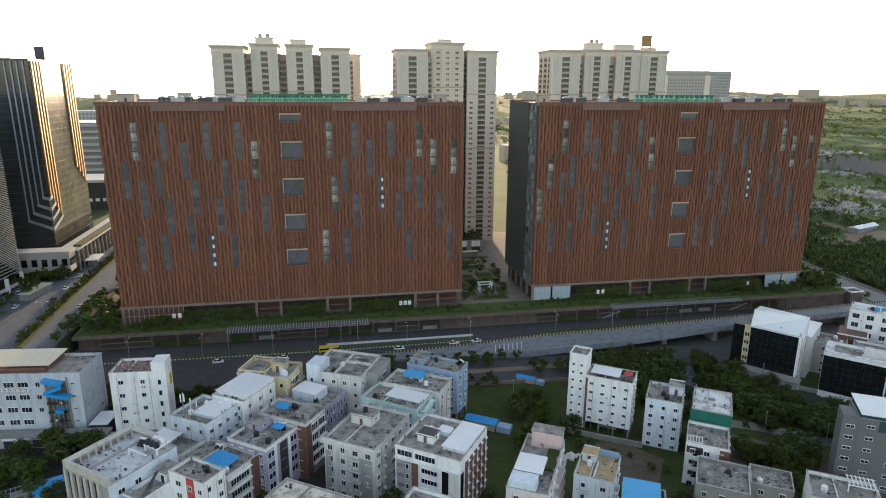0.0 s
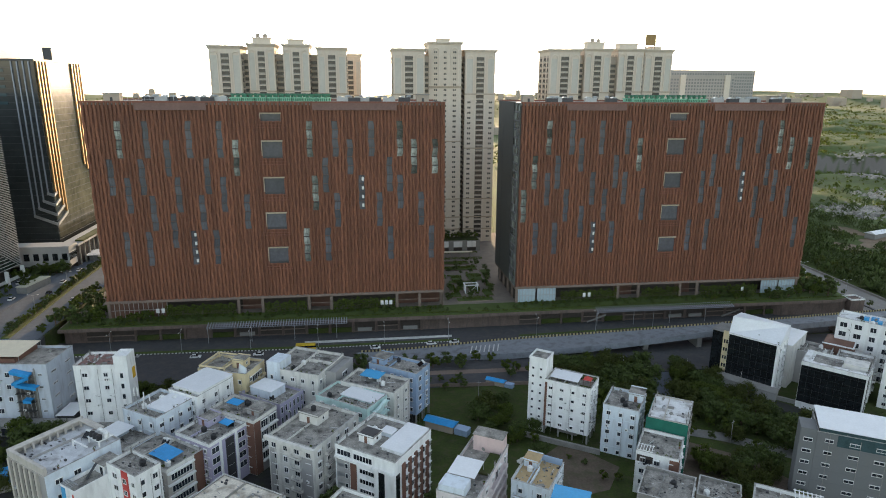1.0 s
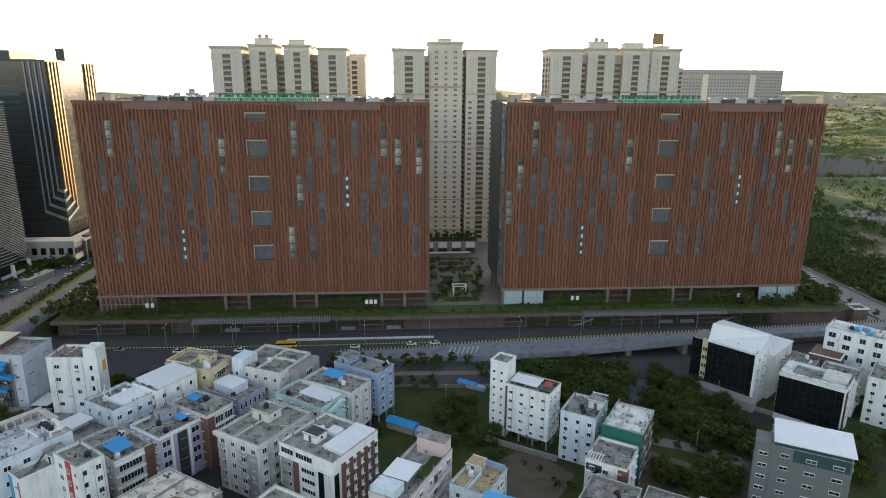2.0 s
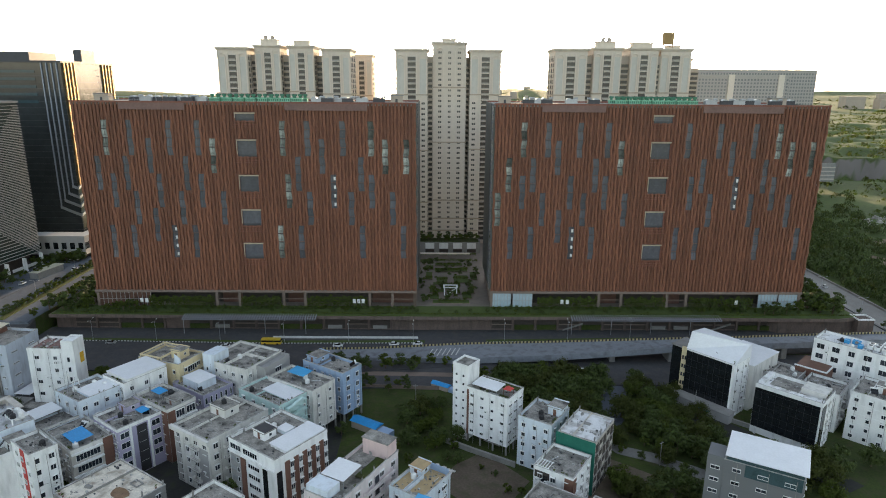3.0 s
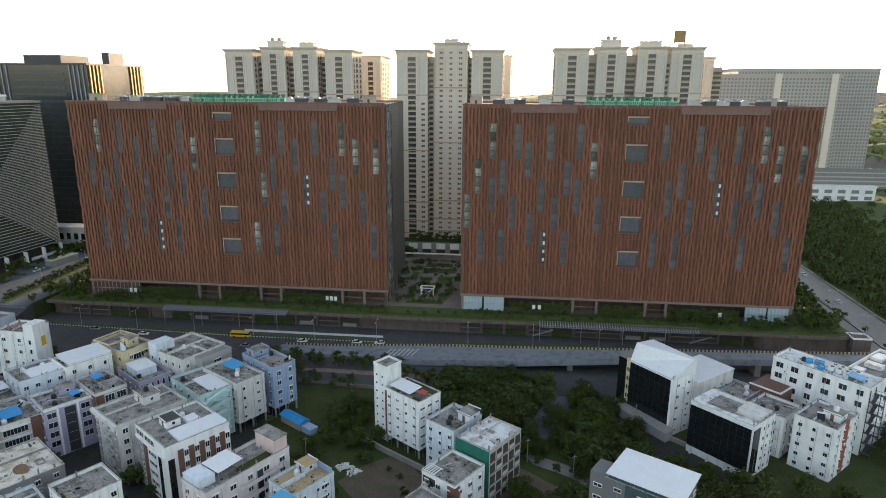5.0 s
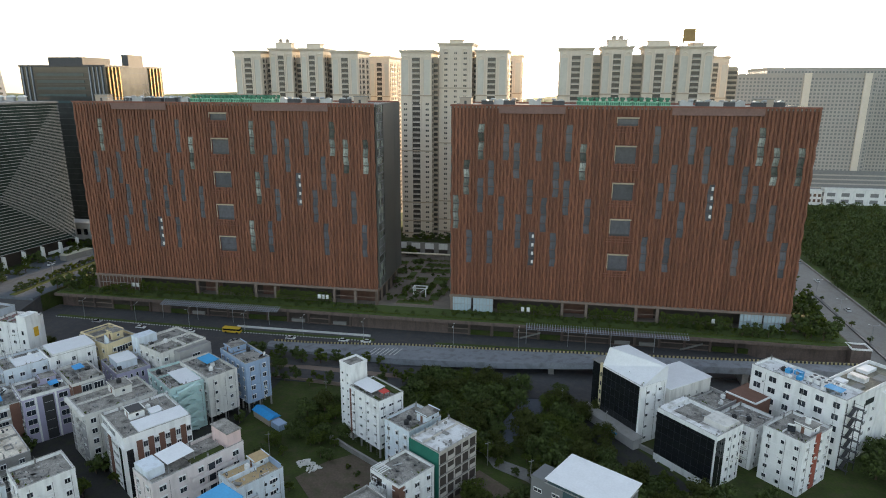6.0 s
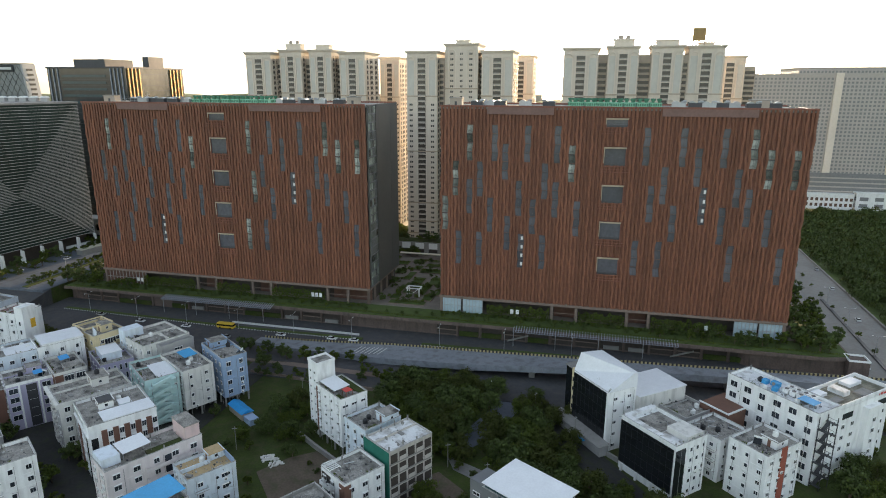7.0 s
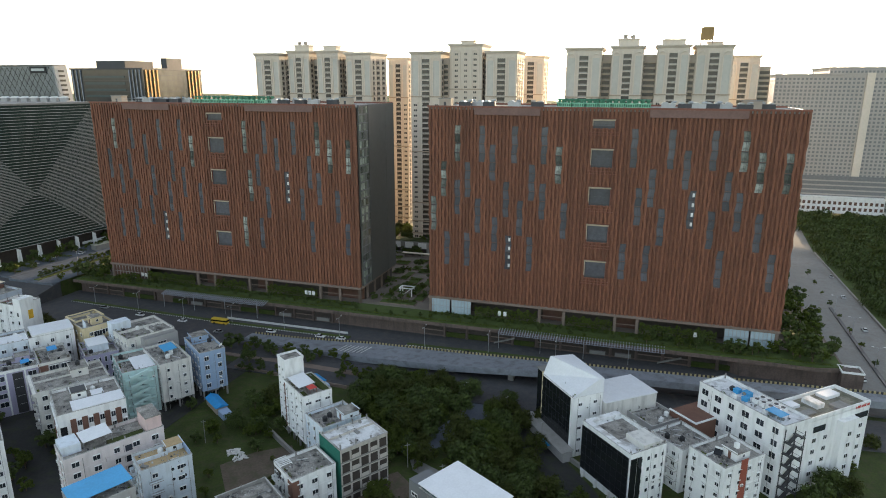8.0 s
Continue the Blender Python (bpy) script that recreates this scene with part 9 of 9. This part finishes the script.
M_CLAY = mat("reddish_bare_clay", (0.20, 0.145, 0.10), 0.95, var=0.35, scale=0.06, fine=0.5, bump=0.3, dirt=(0.08, 0.085, 0.035), dirt_amount=0.6)
for nm, cx, cy, rx, ry, sd in CLEARINGS:
    terrain_patch(nm, cx, cy, rx, ry, sd, M_CLAY, "bare reddish clearing among the scrub")
hut = thing("shed", pose(398, 396, terrain_z(398, 396), 0, 0, 20), "long low shed with a white sheet roof in a clearing", "shed")
put("wall", Geo().box(-14, 14, -3.5, 3.5, -0.5, 3.4), M_CONC, hut)
put("roof", Geo().loft([[(-14.6, -4.2, 3.4), (14.6, -4.2, 3.4), (14.6, 4.2, 3.4), (-14.6, 4.2, 3.4)], [(-14.6, -0.2, 5.0), (14.6, -0.2, 5.0), (14.6, 0.2, 5.0), (-14.6, 0.2, 5.0)]]), M_TIN, hut, "white sheet roof")


pole = thing("utility_pole", pose(0, 0, 0), "slim grey concrete utility pole beside a lane", "utility pole", "utility poles by the lanes")
put("shaft", Geo().rod((0, 0, -0.2), (0, 0, 8.0), 0.13, 0.09, 7), M_CONC, pole)
put("crossarm", Geo().box(-0.8, 0.8, -0.06, 0.06, 7.3, 7.42), M_STEEL, pole)
place(pole, [pose(x, y, 0.1, 0, 0, a) for x, y, a in ((124, 167, 30), (137, 160, 30), (151, 150, 40), (146, 205, 60), (160, 192, 60), (58, 160, 20), (63, 196, 10), (-40, 207, 0), (-75, 186, 0))])


# ---- planted screens between the lobby columns ----
def leaf_screen(x0, x1, y, z0, z1, seed, depth=0.8, density=9.0, label="leafy green screen between the lobby columns", group="planted screens of the lobbies"):
    rnd = random.Random(seed)
    g = Geo()
    for _ in range(int((x1 - x0) * (z1 - z0 + depth) * density)):
        x, yy = rnd.uniform(x0, x1), y + rnd.uniform(-depth / 2, depth / 2)
        top = z0 + (z1 - z0) * (0.72 + 0.28 * noise.noise(Vector((x * 0.5, seed, 0))))
        p = Vector((x, yy, z0 + (top - z0) * rnd.random() ** 0.7))
        d = Vector((rnd.gauss(0, 0.6), rnd.gauss(-0.7, 0.5), rnd.gauss(0.5, 0.5))).normalized()
        u = d.orthogonal().normalized()
        w = d.cross(u)
        r_ = rnd.uniform(0.16, 0.34)
        n = len(g.v)
        g.v += [tuple(p - u * r_), tuple(p + w * r_ * 0.7), tuple(p + u * r_), tuple(p - w * r_ * 0.7)]
        g.f.append((n, n + 1, n + 2, n + 3))
    return tagged(put("planted_screen", g, M_LEAF2), label, "hedge", group, "stuff")


leaf_screen(-100, 66, 263.6, POD_Z + 0.2, POD_Z + 1.2, 71, 1.0, 6.0, "clipped hedge along the podium's edge", "podium hedges")
leaf_screen(66, 258, 263.0, POD_Z + 0.2, POD_Z + 1.2, 72, 1.0, 6.0, "clipped hedge along the podium's edge", "podium hedges")
for k, (x0, x1, y) in enumerate(((67, 71, 289), (83, 87.5, 292), (72, 82, 303), (70, 76, 315), (79, 87, 317), (69, 83, 333), (64, 68, 318), (62, 94, 352), (36, 94, 366), (50, 58, 346), (40, 50, 356), (56, 61, 330), (58, 62, 314), (71, 84, 281), (66, 70, 300), (86, 90, 300), (70, 74, 308), (70, 84, 344), (82, 88, 334), (72, 82, 306))):
    leaf_screen(x0, x1, y, POD_Z + 0.5, POD_Z + 1.7, 80 + k, 4.0, 5.0, "low planting in the court's beds", "court planting")
for k, (a, b) in enumerate(((-63, -33), (-20.5, -2), (10, 38), (117, 145), (157.5, 177), (188, 218))):
    leaf_screen(a, b, 272.0, POD_Z + 0.3, POD_Z + 7.6, 60 + k, 1.0, 10.0)
for k, (x, y) in enumerate(((-66.3, 271.8), (-64, 271.8), (32, 271.6), (34, 271.6), (36, 271.6), (128.5, 271.6), (131, 271.6), (210, 271.6))):
    b = thing("lit_sign_panel", pose(x, y, POD_Z + 0.3), "small white lobby sign panel", "sign")
    put("panel", Geo().box(-0.7, 0.7, -0.08, 0.08, 2.2, 4.2), M_TANKW, b)
    put("post", Geo().box(-0.08, 0.08, -0.06, 0.06, 0, 2.19), M_DARKMETAL, b)


for k, (x0, x1, y) in enumerate(((-155, -141, 262), (-155, -141, 272), (-154, -142, 284), (-154, -142, 296), (-152, -145, 310), (-152, -145, 334), (-152, -140, 344))):
    leaf_screen(x0, x1, y, 8.9, 10.2, 110 + k, 2.6, 5.0, "low hedge dividing the forecourt", "forecourt hedges")
# heap of boards and broken slabs on the empty plot
rnd = random.Random(91)
hp = Geo()
for _ in range(46):
    x, y, a = rnd.uniform(-4.5, 4.5), rnd.uniform(-2.2, 2.2), rnd.uniform(0, 3.14)
    l, w, z = rnd.uniform(0.4, 1.6), rnd.uniform(0.1, 0.4), rnd.uniform(0.05, 0.5)
    c, q = math.cos(a), math.sin(a)
    hp.prism([(x - l * c - w * q, y - l * q + w * c), (x - l * c + w * q, y - l * q - w * c), (x + l * c + w * q, y + l * q - w * c), (x + l * c - w * q, y + l * q + w * c)], z - 0.35, z + 0.15)
hp_ob = put("debris_heap", hp, W3, m=pose(71.5, 157.0, 0.1, 0, 0, -30) @ Matrix.Diagonal((0.8, 0.8, 0.7, 1)))
tagged(hp_ob, "scattered pale boards and broken slabs on grass", "debris", kind="stuff")
